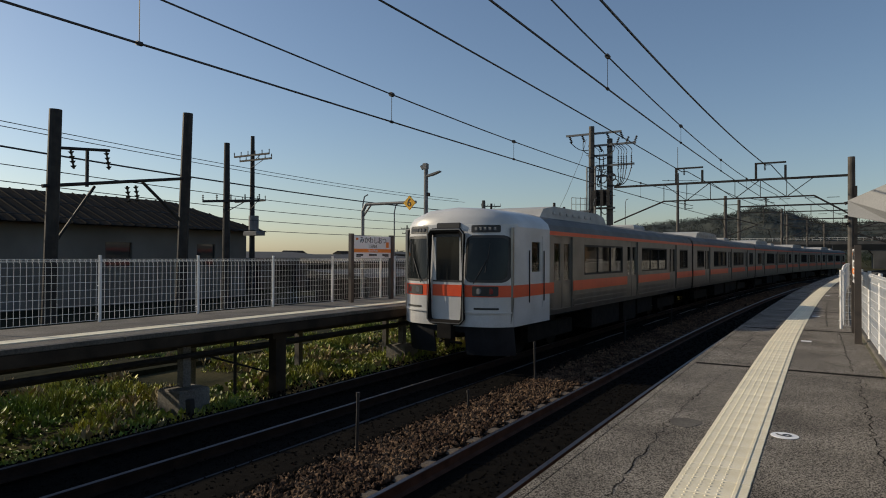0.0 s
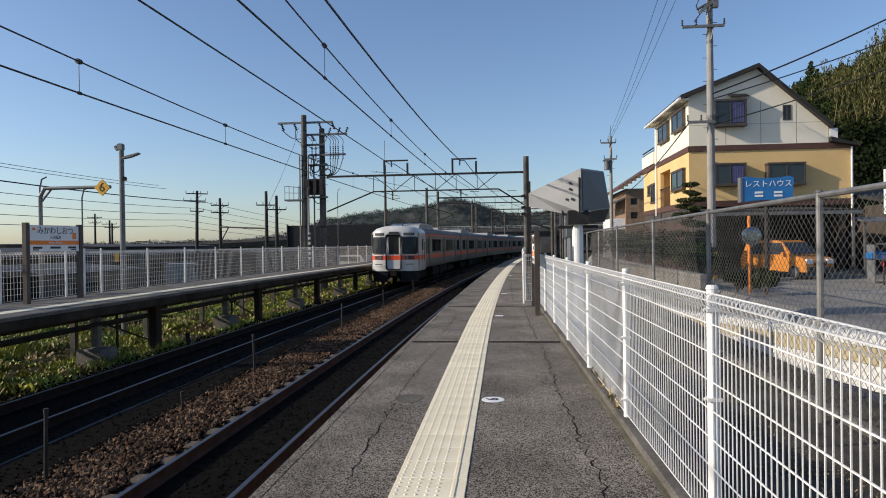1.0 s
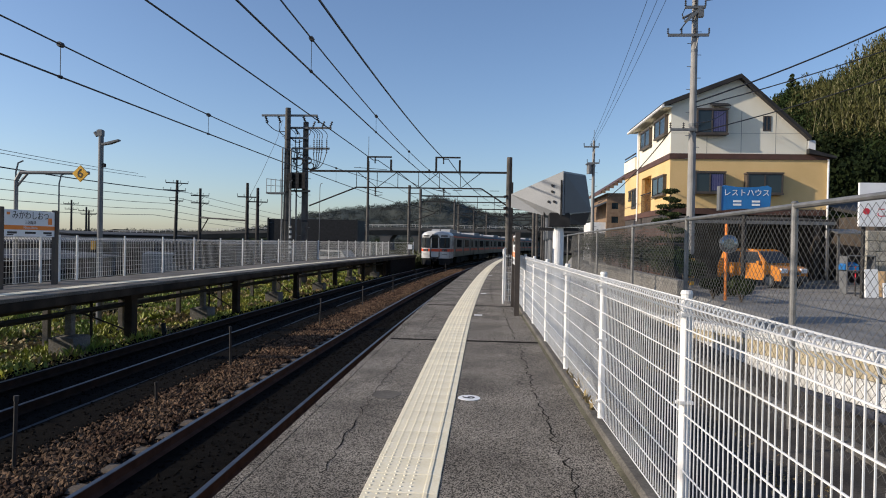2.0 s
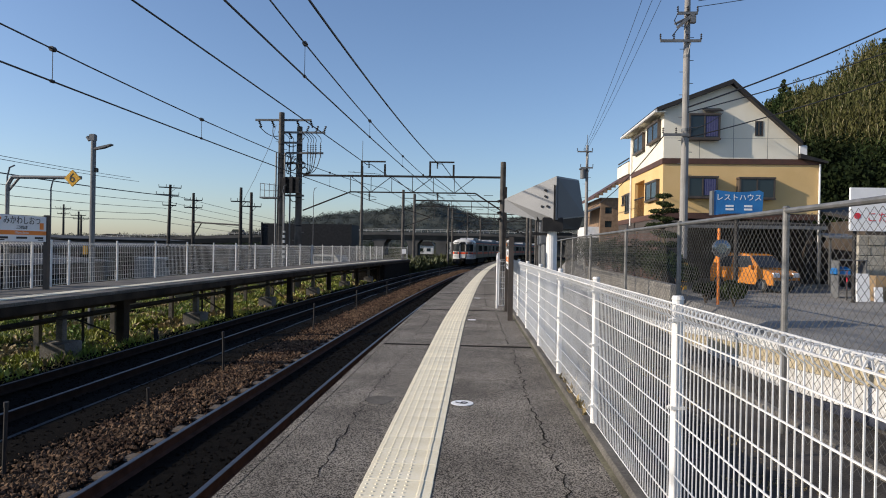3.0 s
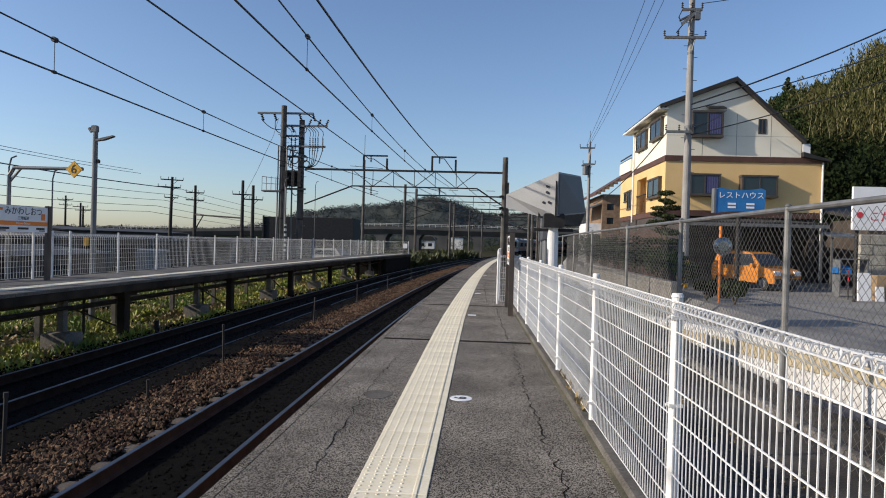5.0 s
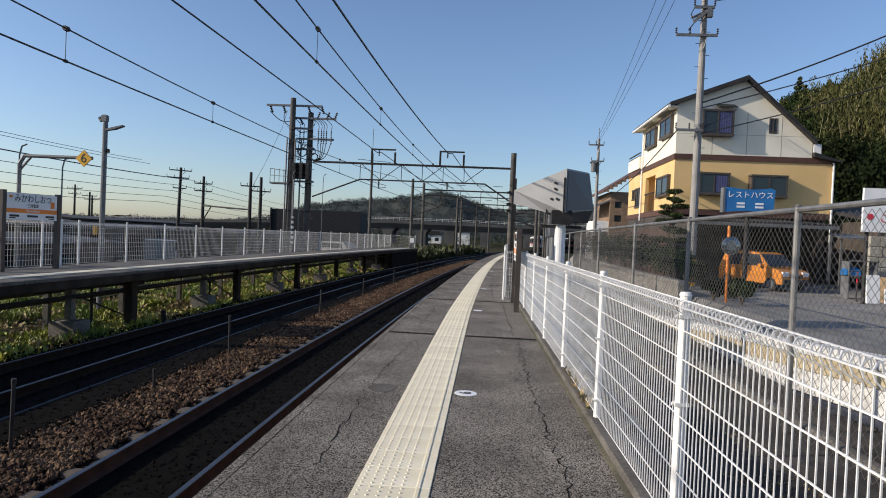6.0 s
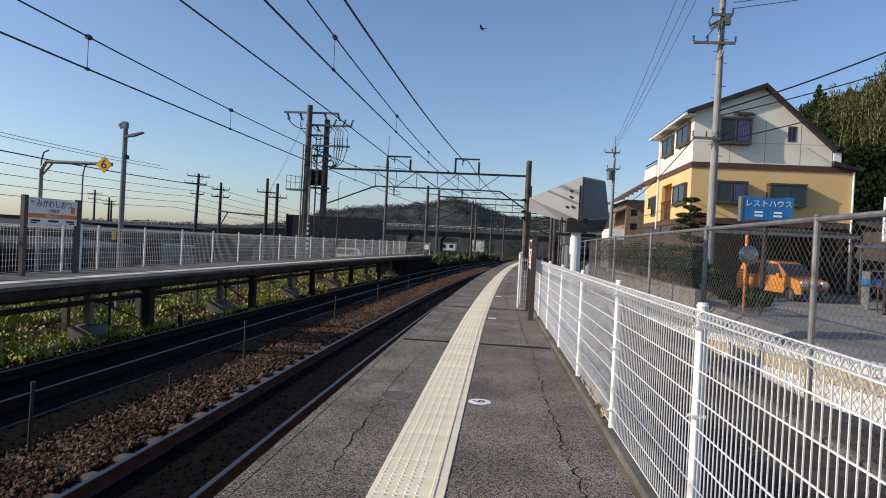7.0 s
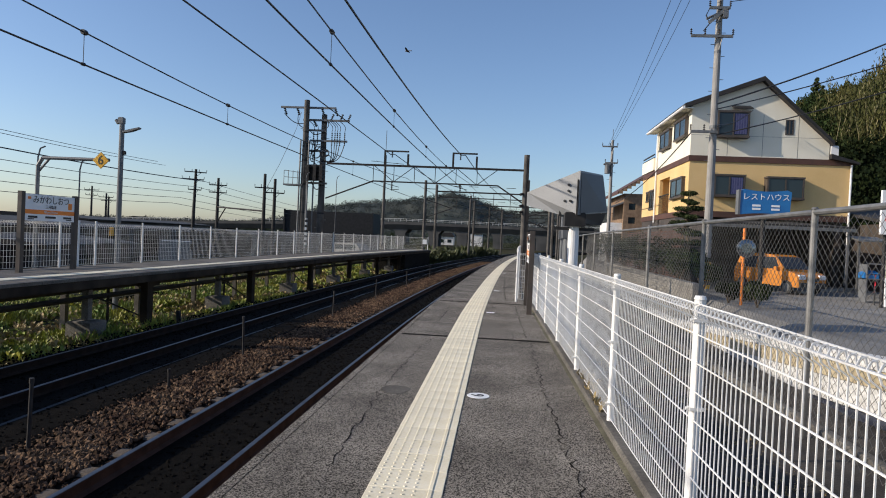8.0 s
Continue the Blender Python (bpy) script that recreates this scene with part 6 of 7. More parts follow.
mr = thing("traffic_mirror", pose(7.1, 20, -0.14), "orange post with a round traffic mirror", "traffic mirror")
part("post", Shape().rod((0, 0, 0), (0, 0, 2.3), 0.045, n=10), ORANGE, mr, "orange post")
part("mirror_back", Shape().rod((0.06, -0.1, 1.7), (0.06, -0.07, 1.7), 0.16, 0.26, n=24), MIRROR, mr, "convex mirror face")
part("hood", Shape().rod((0.06, -0.07, 1.7), (0.06, -0.02, 1.7), 0.275, n=24), GREY_STEEL, mr, "grey rim")

# small orange hatchback
car = thing("parked_car", pose(11.4, 28.1, -0.14, 0, 0, -66), "small orange hatchback parked in the yard", "car")
sidep = [(-1.68, 0.30), (-1.70, 0.75), (-1.62, 0.95), (-1.45, 1.50), (-1.2, 1.58), (0.2, 1.55), (0.45, 1.48), (1.0, 0.98), (1.5, 0.86), (1.68, 0.72), (1.70, 0.30)]
cb = Shape()
rings = []
for w, ins in ((-0.74, 0.06), (-0.70, 0.0), (0.70, 0.0), (0.74, 0.06)):
    rings.append([(x * (1 - ins * 0.4), w * (1 - 0.16 * max(0, z - 0.95) / 0.6), z - ins * 0.3 * (z > 1)) for x, z in sidep])
n = len(sidep)
vs = [p for r in rings for p in r]
fs = [tuple(range(n)), tuple(range(4 * n - 1, 3 * n - 1, -1))] + [(k * n + i, k * n + (i + 1) % n, (k + 1) * n + (i + 1) % n, (k + 1) * n + i) for k in range(3) for i in range(n)]
cb.add(vs, fs)
part("body", cb, CAR_ORANGE, car, "orange painted body")
part("windscreen", Shape().add([(0.47, -0.58, 1.47), (0.47, 0.58, 1.47), (1.0, 0.66, 1.0), (1.0, -0.66, 1.0), (0.44, -0.58, 1.45), (0.44, 0.58, 1.45), (0.97, 0.66, 0.98), (0.97, -0.66, 0.98)], [(0, 1, 2, 3), (7, 6, 5, 4), (0, 3, 7, 4), (1, 5, 6, 2), (0, 4, 5, 1), (3, 2, 6, 7)]), CAR_GLASS, car, "dark windscreen")
for s in (-1, 1):
    for x0, x1 in ((-1.3, -0.45), (-0.38, 0.55)):
        part("side_window", Shape().add([(x0, s * 0.738, 0.98), (x1 + (0.22 if x1 > 0 else 0), s * 0.738, 0.98), (x1 - (0.1 if x1 > 0 else 0), s * 0.64, 1.45), (x0, s * 0.64, 1.45), (x0, s * 0.70, 0.98), (x1, s * 0.70, 0.98), (x1 - 0.1, s * 0.6, 1.45), (x0, s * 0.6, 1.45)], [(0, 1, 2, 3), (7, 6, 5, 4), (0, 4, 5, 1), (3, 2, 6, 7), (0, 3, 7, 4), (1, 5, 6, 2)]), CAR_GLASS, car, "dark side window")
    part("headlight", Shape().block(1.45, 1.69, s * 0.52 - 0.16, s * 0.52 + 0.16, 0.62, 0.8, 0.03), SIGN_WHITE, car, "clear headlight")
    part("mirror", Shape().block(0.62, 0.76, s * 0.8 - 0.09, s * 0.8 + 0.09, 0.95, 1.08, 0.03), CAR_ORANGE, car)
    for x in (-1.15, 1.15):
        w = part("wheel", Shape().rod((x, s * 0.62, 0.28), (x, s * 0.765, 0.28), 0.28, 0.27, n=22), TYRE, car, "black tyre")
        part("rim", Shape().rod((x, s * 0.76, 0.28), (x, s * 0.775, 0.28), 0.18, 0.17, n=18), GREY_STEEL, w, "silver rim")
part("bumper", Shape().block(1.6, 1.74, -0.68, 0.68, 0.28, 0.5, 0.04).box(1.69, 1.73, -0.3, 0.3, 0.55, 0.66), BLACK, car, "black lower bumper and grille")


# ---- plants ----
def leaf_cloud(s, rnd, c, rad, count, size, flat=1.0):
    for _ in range(count):
        d = Vector((rnd.gauss(0, 1), rnd.gauss(0, 1), rnd.gauss(0, 1))).normalized()
        r = rad * rnd.uniform(0.55, 1.05)
        p = Vector(c) + Vector((d.x * r, d.y * r, d.z * r * flat))
        m = Euler((rnd.random() * 6, rnd.random() * 6, rnd.random() * 6)).to_matrix()
        k = size * rnd.uniform(0.6, 1.4)
        s.add([p + m @ Vector(q) for q in ((-k, 0, 0), (0, -k * 0.5, 0.1 * k), (k, 0, 0), (0, k * 0.5, 0.1 * k))], [(0, 1, 2, 3)])


def topiary(m, seed):
    rnd = random.Random(seed)
    t = thing("cloud_pruned_pine", m, "cloud-pruned garden pine with flat green tiers", "tree")
    tr = Shape().rod((0, 0, 0), (0.15, 0, 1.4), 0.11, 0.09, n=8).rod((0.15, 0, 1.4), (-0.05, 0, 2.7), 0.09, 0.06, n=8).rod((-0.05, 0, 2.7), (0, 0, 3.75), 0.06, 0.03, n=8)
    pads = [((0, 0, 3.9), 0.36)]
    for z, rr in ((3.55, 0.34), (3.28, 0.46), (2.98, 0.42), (2.68, 0.52), (2.3, 0.55), (1.9, 0.55), (1.5, 0.5)):
        for a in (z * 5.0, z * 5.0 + 2.6):
            pads.append(((rr * 0.75 * math.cos(a), rr * 0.6 * math.sin(a), z + 0.06 * math.sin(a)), rr * 0.78))
            tr.rod((0, 0, z - 0.2), (rr * 0.7 * math.cos(a), rr * 0.55 * math.sin(a), z - 0.04), 0.03, 0.018, n=5)
    part("trunk", tr, BARK, t, "twisted brown trunk")
    cr = Shape()
    for c, r in pads:
        leaf_cloud(cr, rnd, c, r, 480, 0.04, 0.3)
    part("crown", cr, PINE, t, "tiered dark green crown")


topiary(pose(7.5, 27.6, -0.14), 3)


def shrub(m, r, h, seed, material, label):
    rnd = random.Random(seed)
    t = thing("shrub", m, label, "shrub", "shrubs")
    st = Shape()
    cr = Shape()
    for k in range(7):
        a = rnd.random() * 6.3
        e = (0.6 * r * math.cos(a), 0.6 * r * math.sin(a), h * rnd.uniform(0.45, 0.8))
        st.rod((0, 0, 0), e, 0.025, 0.012, n=5)
        leaf_cloud(cr, rnd, e, r * 0.6, 260, 0.05, 0.8)
    part("stems", st, BARK, t)
    part("foliage", cr, material, t)


for k, (x, y, r, h) in enumerate(((7.3, 19.4, 0.32, 0.8), (6.9, 20.6, 0.35, 0.6), (6.85, 23.4, 0.6, 1.6), (7.7, 21.6, 0.3, 0.35), (8.3, 23.2, 0.3, 0.3), (6.9, 27, 0.8, 1.7), (6.9, 32, 0.9, 2.0), (6.7, 37, 1.0, 2.4), (7.2, 42, 1.0, 2.2), (6.8, 25.2, 0.7, 1.9), (6.9, 29.4, 0.8, 2.3), (6.8, 34.4, 0.9, 2.5), (6.9, 39.6, 1.0, 2.7), (8.3, 31.0, 0.7, 1.6), (7.0, 45.5, 1.1, 2.4))):
    shrub(pose(x + bend(y) * 0.5, y, -0.14), r, h, 20 + k, PINE if k % 3 == 0 else (BLACKISH_LEAF if k % 3 == 1 else LEAF), "leafy green shrub at the yard edge")
hedge_base = Shape().sweep([(6.0, -1.3), (6.0, 0.35), (6.3, 0.35), (6.3, -1.3)], span(21.5, 44, 2))
single("garden_wall", hedge_base, CONCRETE, "low pale concrete garden wall", "wall", kind="structure")
slat = thing("slatted_screen", pose(7.4, 34.0, -0.14), "brown wooden slatted screen fence", "fence")
for k in range(16):
    part("slat", Shape().box(-0.02, 0.02, -6, 6, 0.35 + 0.13 * k, 0.44 + 0.13 * k), HOUSE_BROWN, slat)
for y in (-6, -2, 2, 6):
    part("post", Shape().box(0.02, 0.1, y - 0.05, y + 0.05, 0, 2.5), WOOD, slat)


def weeds(x0, x1, y0, y1, count, seed, zs, material, label, low=0.12, high=0.5, w=0.05):
    rnd = random.Random(seed)
    s = Shape()
    for _ in range(count):
        y = y0 + (y1 - y0) * rnd.random() ** 1.5
        x = rnd.uniform(x0, x1)
        if noise.noise(Vector((x * 0.6, y * 0.35, seed))) < -0.12:
            continue
        p = Vector((x + bend(y), y, zs))
        tuft = max(0.15, 0.6 + noise.noise(Vector((x, y * 0.7, 3 + seed))))
        for k in range(4):
            a, h = rnd.random() * 6.3, rnd.uniform(low, high) * tuft
            lean = rnd.uniform(0.1, 0.8) * h
            ww = w * rnd.uniform(0.5, 1.5) * (1 + y / 50)
            t = p + Vector((lean * math.cos(a), lean * math.sin(a), h))
            side = Vector((-math.sin(a), math.cos(a), 0)) * ww
            mid = p.lerp(t, 0.55) + Vector((0, 0, 0.15 * h))
            s.add([p + Vector((0, 0, h * 0.2)), mid - side, t, mid + side], [(0, 1, 2, 3)])
    return single("weeds", s, material, label, "weeds", kind="stuff")


weeds(-16, -8.7, 2, 62, 46000, 1, -1.42, WEED, "tangled green weeds under the far platform", 0.06, 0.34, 0.014)
weeds(-13.5, -8.75, 2.5, 44, 9000, 15, -1.42, WEED, "broad-leaved creepers under the far platform", 0.05, 0.26, 0.034)
weeds(-15, -8.7, 3, 50, 5000, 2, -1.42, DRY, "dry yellow grass under the far platform", 0.1, 0.35, 0.03)
weeds(-12.5, -9.0, 63.5, 112, 9000, 6, -1.42, BUSH, "overgrown green bushes beyond the platform end", 0.5, 1.7, 0.06)
weeds(1.15, 3.6, 4, 17, 2600, 12, -1.0, DRY, "flattened dry straw on the walkway", 0.015, 0.07, 0.008)
weeds(1.1, 1.35, 0, 30, 500, 8, -1.0, DRY, "dry weeds at the foot of the platform", 0.05, 0.25, 0.02)
weeds(0.86, 0.93, 4, 10, 160, 9, 0.02, DRY, "dry weeds along the fence base", 0.05, 0.2, 0.012)


# ---- hills ----
def ridge(ratio, table):
    for (a, za), (b, zb) in zip(table[:-1], table[1:]):
        if ratio <= b:
            u = max(0.0, (ratio - a) / (b - a))
            u = u * u * (3 - 2 * u)
            return za + (zb - za) * u
    return table[-1][1]


def hill(name, y0, y1, r0, r1, table, cols, rows, material, label, rough, back=1.0):
    s = Shape()
    for j in range(rows + 1):
        v = j / rows
        for i in range(cols + 1):
            ratio = r0 + (r1 - r0) * i / cols
            y = y0 + (y1 - y0) * v
            top = ridge(ratio, table) * (y0 + 0.6 * (y1 - y0)) + 1.45
            prof = math.sin(min(1.0, v / 0.6) * math.pi / 2) if v <= 0.6 else math.cos((v - 0.6) / 0.4 * math.pi / 2 * 0.6)
            x = ratio * y
            wob = noise.fractal(Vector((x / rough / 4, y / rough / 4, 1.7)), 0.9, 2.0, 5) * rough * (0.15 if v == 0 else 1.0)
            s.v.append((x, y, -1.4 + (top + 1.4) * prof + wob * 0.35))
    for j in range(rows):
        for i in range(cols):
            a = j * (cols + 1) + i
            s.f.append((a, a + 1, a + cols + 2, a + cols + 1))
    single(name, s, material, label, "hill", kind="structure")
    return s.v


FAR_TABLE = [(-0.75, 0.003), (-0.45, 0.006), (-0.33, 0.016), (-0.277, 0.039), (-0.223, 0.046), (-0.169, 0.050), (-0.13, 0.056), (-0.081, 0.065), (-0.046, 0.058), (-0.019, 0.047), (0.015, 0.04), (0.05, 0.044), (0.075, 0.048), (0.11, 0.038), (0.162, 0.053), (0.25, 0.07), (0.6, 0.07)]
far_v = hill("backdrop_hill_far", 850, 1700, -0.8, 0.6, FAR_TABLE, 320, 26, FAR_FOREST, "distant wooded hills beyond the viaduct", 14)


def clump_wood(name, spots, material, label, seed, base=400):
    """Uneven crowns of many small leaf facets."""
    rnd = random.Random(seed)
    s = Shape()
    for x, y, z, r in spots:
        count = int(base * min(2.2, max(0.7, r / 2))) if base > 100 else base
        for _ in range(count):
            d = Vector((rnd.gauss(0, 1), rnd.gauss(0, 1), abs(rnd.gauss(0, 1)) * 0.9)).normalized()
            k = r * rnd.uniform(0.65, 1.08)
            p = Vector((x, y, z)) + d * k
            m = Euler((rnd.random() * 6, rnd.random() * 6, rnd.random() * 6)).to_matrix()
            q = r * rnd.uniform(0.03, 0.075) * (1.0 if base > 100 else 1.6)
            s.add([p + m @ Vector(c) for c in ((-q, 0, 0), (0, -q * 0.7, 0), (q, 0, 0.2 * q), (0, q * 0.7, 0))], [(0, 1, 2, 3)])
    return single(name, s, material, label, "woods", kind="stuff")


rnd = random.Random(40)
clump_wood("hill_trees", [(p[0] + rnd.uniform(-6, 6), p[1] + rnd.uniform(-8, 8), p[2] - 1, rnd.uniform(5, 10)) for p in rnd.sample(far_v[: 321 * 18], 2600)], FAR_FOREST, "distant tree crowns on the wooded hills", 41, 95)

RIGHT_TABLE = [(0.30, 0.02), (0.36, 0.10), (0.416, 0.185), (0.453, 0.205), (0.486, 0.205), (0.527, 0.222), (0.559, 0.243), (0.597, 0.268), (0.75, 0.33), (1.3, 0.40)]
hill("wooded_hill", 52, 150, 0.26, 1.3, RIGHT_TABLE, 60, 24, FOREST, "steep wooded hillside behind the house", 3)
rnd = random.Random(31)
dark_spots, light_spots, shade_spots = [], [], []
for _ in range(1100):
    ratio, v = rnd.uniform(0.36, 0.95), rnd.random() * 0.68
    y = 52 + 98 * v
    top = ridge(ratio, RIGHT_TABLE) * (52 + 0.6 * 98) + 1.45
    z = -1.4 + (top + 1.4) * math.sin(min(1.0, v / 0.6) * math.pi / 2)
    r = rnd.uniform(1.2, 2.8)
    x = ratio * y
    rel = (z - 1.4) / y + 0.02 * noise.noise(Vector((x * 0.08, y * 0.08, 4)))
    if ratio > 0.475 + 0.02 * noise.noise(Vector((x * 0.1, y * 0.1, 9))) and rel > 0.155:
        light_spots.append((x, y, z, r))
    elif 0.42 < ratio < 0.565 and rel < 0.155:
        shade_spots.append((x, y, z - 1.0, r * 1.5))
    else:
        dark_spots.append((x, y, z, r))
# These lower crowns take the leaf colour that carries the shade.
clump_wood("evergreen_trees", shade_spots, BLACKISH_LEAF, "dense blackish trees at the foot of the hillside, shade in their colour", 34)
clump_wood("hillside_trees", dark_spots, LEAF, "dense dark green trees on the hillside", 32)


def bamboo(spots, seed):
    """Upright plumes of narrow leaves on pale culms."""
    rnd = random.Random(seed)
    s, c = Shape(), Shape()
    for x, y, z, r in spots:
        for _ in range(9):
            px, py, h = x + rnd.gauss(0, r * 0.7), y + rnd.gauss(0, r * 0.7), rnd.uniform(3.0, 5.2)
            lx, ly = rnd.gauss(0, 0.5), rnd.gauss(0, 0.4)
            base = Vector((px, py, z - 1.6))
            bow = lambda u: base + Vector((lx * u * u, ly * u * u, h * u))
            c.line([bow(u) for u in (0, 0.5, 0.95)], 0.045, 3)
            for k in range(46):
                u = rnd.uniform(0.28, 1.02)
                p = bow(u) + Vector((rnd.gauss(0, 0.42), rnd.gauss(0, 0.42), rnd.gauss(0, 0.2))) * (1.25 - 0.75 * u)
                d = Vector((rnd.gauss(0, 0.35), rnd.gauss(0, 0.35), -rnd.uniform(0.5, 1.0))).normalized() * rnd.uniform(0.18, 0.36)
                w = Vector((rnd.gauss(0, 1), rnd.gauss(0, 1), 0)).normalized() * rnd.uniform(0.05, 0.1)
                s.add([p - d, p + w, p + d, p - w], [(0, 1, 2, 3)])
    single("bamboo_grove", s, BAMBOO, "yellow-green bamboo grove on the hillside", "woods", kind="stuff")
    single("bamboo_culms", c, CULM, "pale bamboo culms on the hillside", "woods", kind="stuff")


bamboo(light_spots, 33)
for k, (ratio, y, h) in enumerate(((0.445, 111, 7.0), (0.454, 112, 5.8), (0.53, 112, 5.5), (0.566, 112, 7.5), (0.588, 111, 7.0))):
    t = thing("conifer", pose(ratio * y, y, ridge(ratio, RIGHT_TABLE) * 110.8 + 0.6), "tall dark conifer on the ridge", "tree", "ridge conifers")
    part("trunk", Shape().rod((0, 0, -2), (0, 0, h), 0.2, 0.05, n=7), BARK, t)
    cr, rr = Shape(), random.Random(50 + k)
    for i in range(9):
        u = i / 8
        leaf_cloud(cr, rr, (rr.uniform(-0.2, 0.2), rr.uniform(-0.2, 0.2), h * (0.2 + 0.8 * u)), 1.6 * (1 - u) + 0.25, 90, 0.26, 0.5)
    part("crown", cr, PINE, t)

# ---- road viaduct across the line ----
VY = 215
vd = thing("road_viaduct", pose(0, VY, 0), "grey concrete road viaduct with railings over the line", "viaduct", kind="structure")


def deck_z(x):
    return 6.1 if x > -34 else max(-0.9, 6.1 - 0.0397 * (-34 - x))


dk = Shape()
cols = [-420, -300, -210, -150, -110, -70, -34, 0, 40, 90]
vs = [(x, y, deck_z(x) + z) for x in cols for y, z in ((-5, -2.4), (5, -2.4), (6, -0.9), (6, 0), (-6, 0), (-6, -0.9))]
dk.add(vs, [(k * 6 + i, k * 6 + (i + 1) % 6, (k + 1) * 6 + (i + 1) % 6, (k + 1) * 6 + i) for k in range(len(cols) - 1) for i in range(6)])
part("deck", dk, VIADUCT, vd, "concrete deck")
rl = Shape()
for a, b in zip(cols[:-1], cols[1:]):
    rl.rod((a, -5.9, deck_z(a) + 0.95), (b, -5.9, deck_z(b) + 0.95), 0.06, n=4).rod((a, -5.9, deck_z(a) + 0.5), (b, -5.9, deck_z(b) + 0.5), 0.05, n=4)
for i in range(160):
    x = -230 + 2 * i
    rl.rod((x, -5.9, deck_z(x)), (x, -5.9, deck_z(x) + 0.95), 0.05, n=4)
part("railing", rl, FAR_WHITE, vd, "pale steel railing")
for x in (-62, -46, -34, -23, -13.7, -2, 12, 28, 48):
    z = deck_z(x) - 1.7
    part("pier", Shape().prism([(x - 1.6, -1.4), (x + 1.6, -1.4), (x + 1.6, z - 2), (x + 3.2, z), (x - 3.2, z), (x - 1.6, z - 2)], 'y', -5, 5), VIADUCT, vd, "flared concrete pier")
part("abutment", Shape().box(16, 90, -3, 3, -1.4, 4.4), VIADUCT, vd)
for x in (-150, -120, -95):
    part("pier", Shape().box(x - 1, x + 1, -3, 3, -1.4, deck_z(x) - 1.6), VIADUCT, vd)
TRAFFIC = []
for w, h, paint, x4 in ((4.6, 1.6, GREY_STEEL, -235.5), (5.4, 2.0, DARK_STEEL, -113.8)):
    v = thing("distant_car", pose(0, 0, 0), "small dark car driving over the distant viaduct", "car", "distant cars")
    body = part("body", Shape().prism([(-w / 2, 0.3), (-w / 2, 0.95), (-w / 2 + 0.7, h), (w / 5, h), (w / 3, 1.0), (w / 2, 0.85), (w / 2, 0.3)], 'y', -0.85, 0.85), paint, v)
    part("window", Shape().prism([(-w / 2 + 0.5, 1.05), (-w / 2 + 0.85, h - 0.12), (w / 5 - 0.1, h - 0.12), (w / 3 - 0.2, 1.05)], 'y', -0.87, 0.87), GLASS, body)
    for x in (-w / 3, w / 3):
        part("wheel", Shape().rod((x, -0.87, 0.32), (x, 0.87, 0.32), 0.32, n=12), TYRE, v)
    TRAFFIC.append((v, x4))

# dark growth and a pale house seen beneath the viaduct
rnd = random.Random(77)
under = []
for _ in range(330):
    x = rnd.uniform(-110, 70)
    if not -23 < x < -16.5 and not -11.5 < x < -8.5:
        under.append((x, rnd.uniform(232, 246), rnd.uniform(-1.4, 1.6), rnd.uniform(1.5, 2.6)))
clump_wood("roadside_growth", under, LEAF, "dark growth on the bank behind the viaduct", 78, 130)
fh = thing("distant_house", pose(-23.5, 262, -1.4), "pale distant house beyond the viaduct", "house", "distant houses")
part("wall", Shape().box(-4, 3, 0, 6, 0, 3.4), FAR_WHITE, fh)
part("roof", Shape().prism([(-4.6, 3.4), (3.6, 3.4), (2.4, 5.0), (-3.4, 5.0)], 'y', -0.5, 6.5), DARK_STEEL, fh, "dark grey roof")
for x in (-2.6, 0.6):
    part("window", Shape().box(x, x + 1.6, -0.04, 0.02, 1.0, 2.3), GLASS, fh)
fh = thing("distant_house", pose(-11.2, 262, -1.4), "white distant house beyond the viaduct", "house", "distant houses")
part("wall", Shape().box(-2.4, 2.4, 0, 6, 0, 5.0), FAR_WHITE, fh)
part("roof", Shape().prism([(-2.8, 5.0), (2.8, 5.0), (0, 6.4)], 'y', -0.5, 6.5), DARK_STEEL, fh, "dark grey roof")

# ---- beyond the far fence ----
lot = Shape().box(-70, -14.0, -30, 130, -1.43, -1.3)
single("far_field", lot, FIELD, "open dry field beyond the far platform", "field", kind="structure")
sh = thing("warehouse", pose(0, 0, -1.42), "long low building with a dark tiled hip roof", "building")
part("wall", Shape().holed([-8, 31], [0, 4.6], [(8, 9.5, 2.2, 3.6), (14, 15.4, 2.2, 3.6), (21, 22.6, 2.2, 3.6), (27, 28.4, 2.2, 3.6)], lambda u, v, d: (-34 - d, u, v), 0.25), WARE_WALL, sh, "grey plaster wall")
part("end_wall", Shape().box(-42, -34.25, 30.75, 31, 0, 4.6).box(-42, -34.25, -8, -7.75, 0, 4.6).box(-42, -41.75, -8, 31, 0, 4.6), WARE_WALL, sh, "grey plaster wall")
for y in (8, 14, 21, 27):
    part("window", Shape().box(-34.15, -34.12, y, y + 1.5, 2.2, 3.6), GLASS, sh, "dark window")
rf = Shape().add([(-33, -9, 4.5), (-33, 32, 4.5), (-43, 32, 4.5), (-43, -9, 4.5), (-38, -5, 6.5), (-38, 28, 6.5)], [(0, 1, 5, 4), (1, 2, 5), (2, 3, 4, 5), (3, 0, 4), (0, 3, 2, 1)])
wroof = part("roof", rf, TILE, sh, "dark tiled hip roof")
for k in range(60):
    y = -8.5 + 0.68 * k
    u = 1.0 if -5 < y < 28 else max(0.1, 1 - (abs(y - 11.5) - 16.5) / 4)
    part("tile_rib", Shape().rod((-33.02, y, 4.54), (-33.02 - 5 * u, y, 4.52 + 2.0 * u), 0.045, n=5), TILE, wroof)
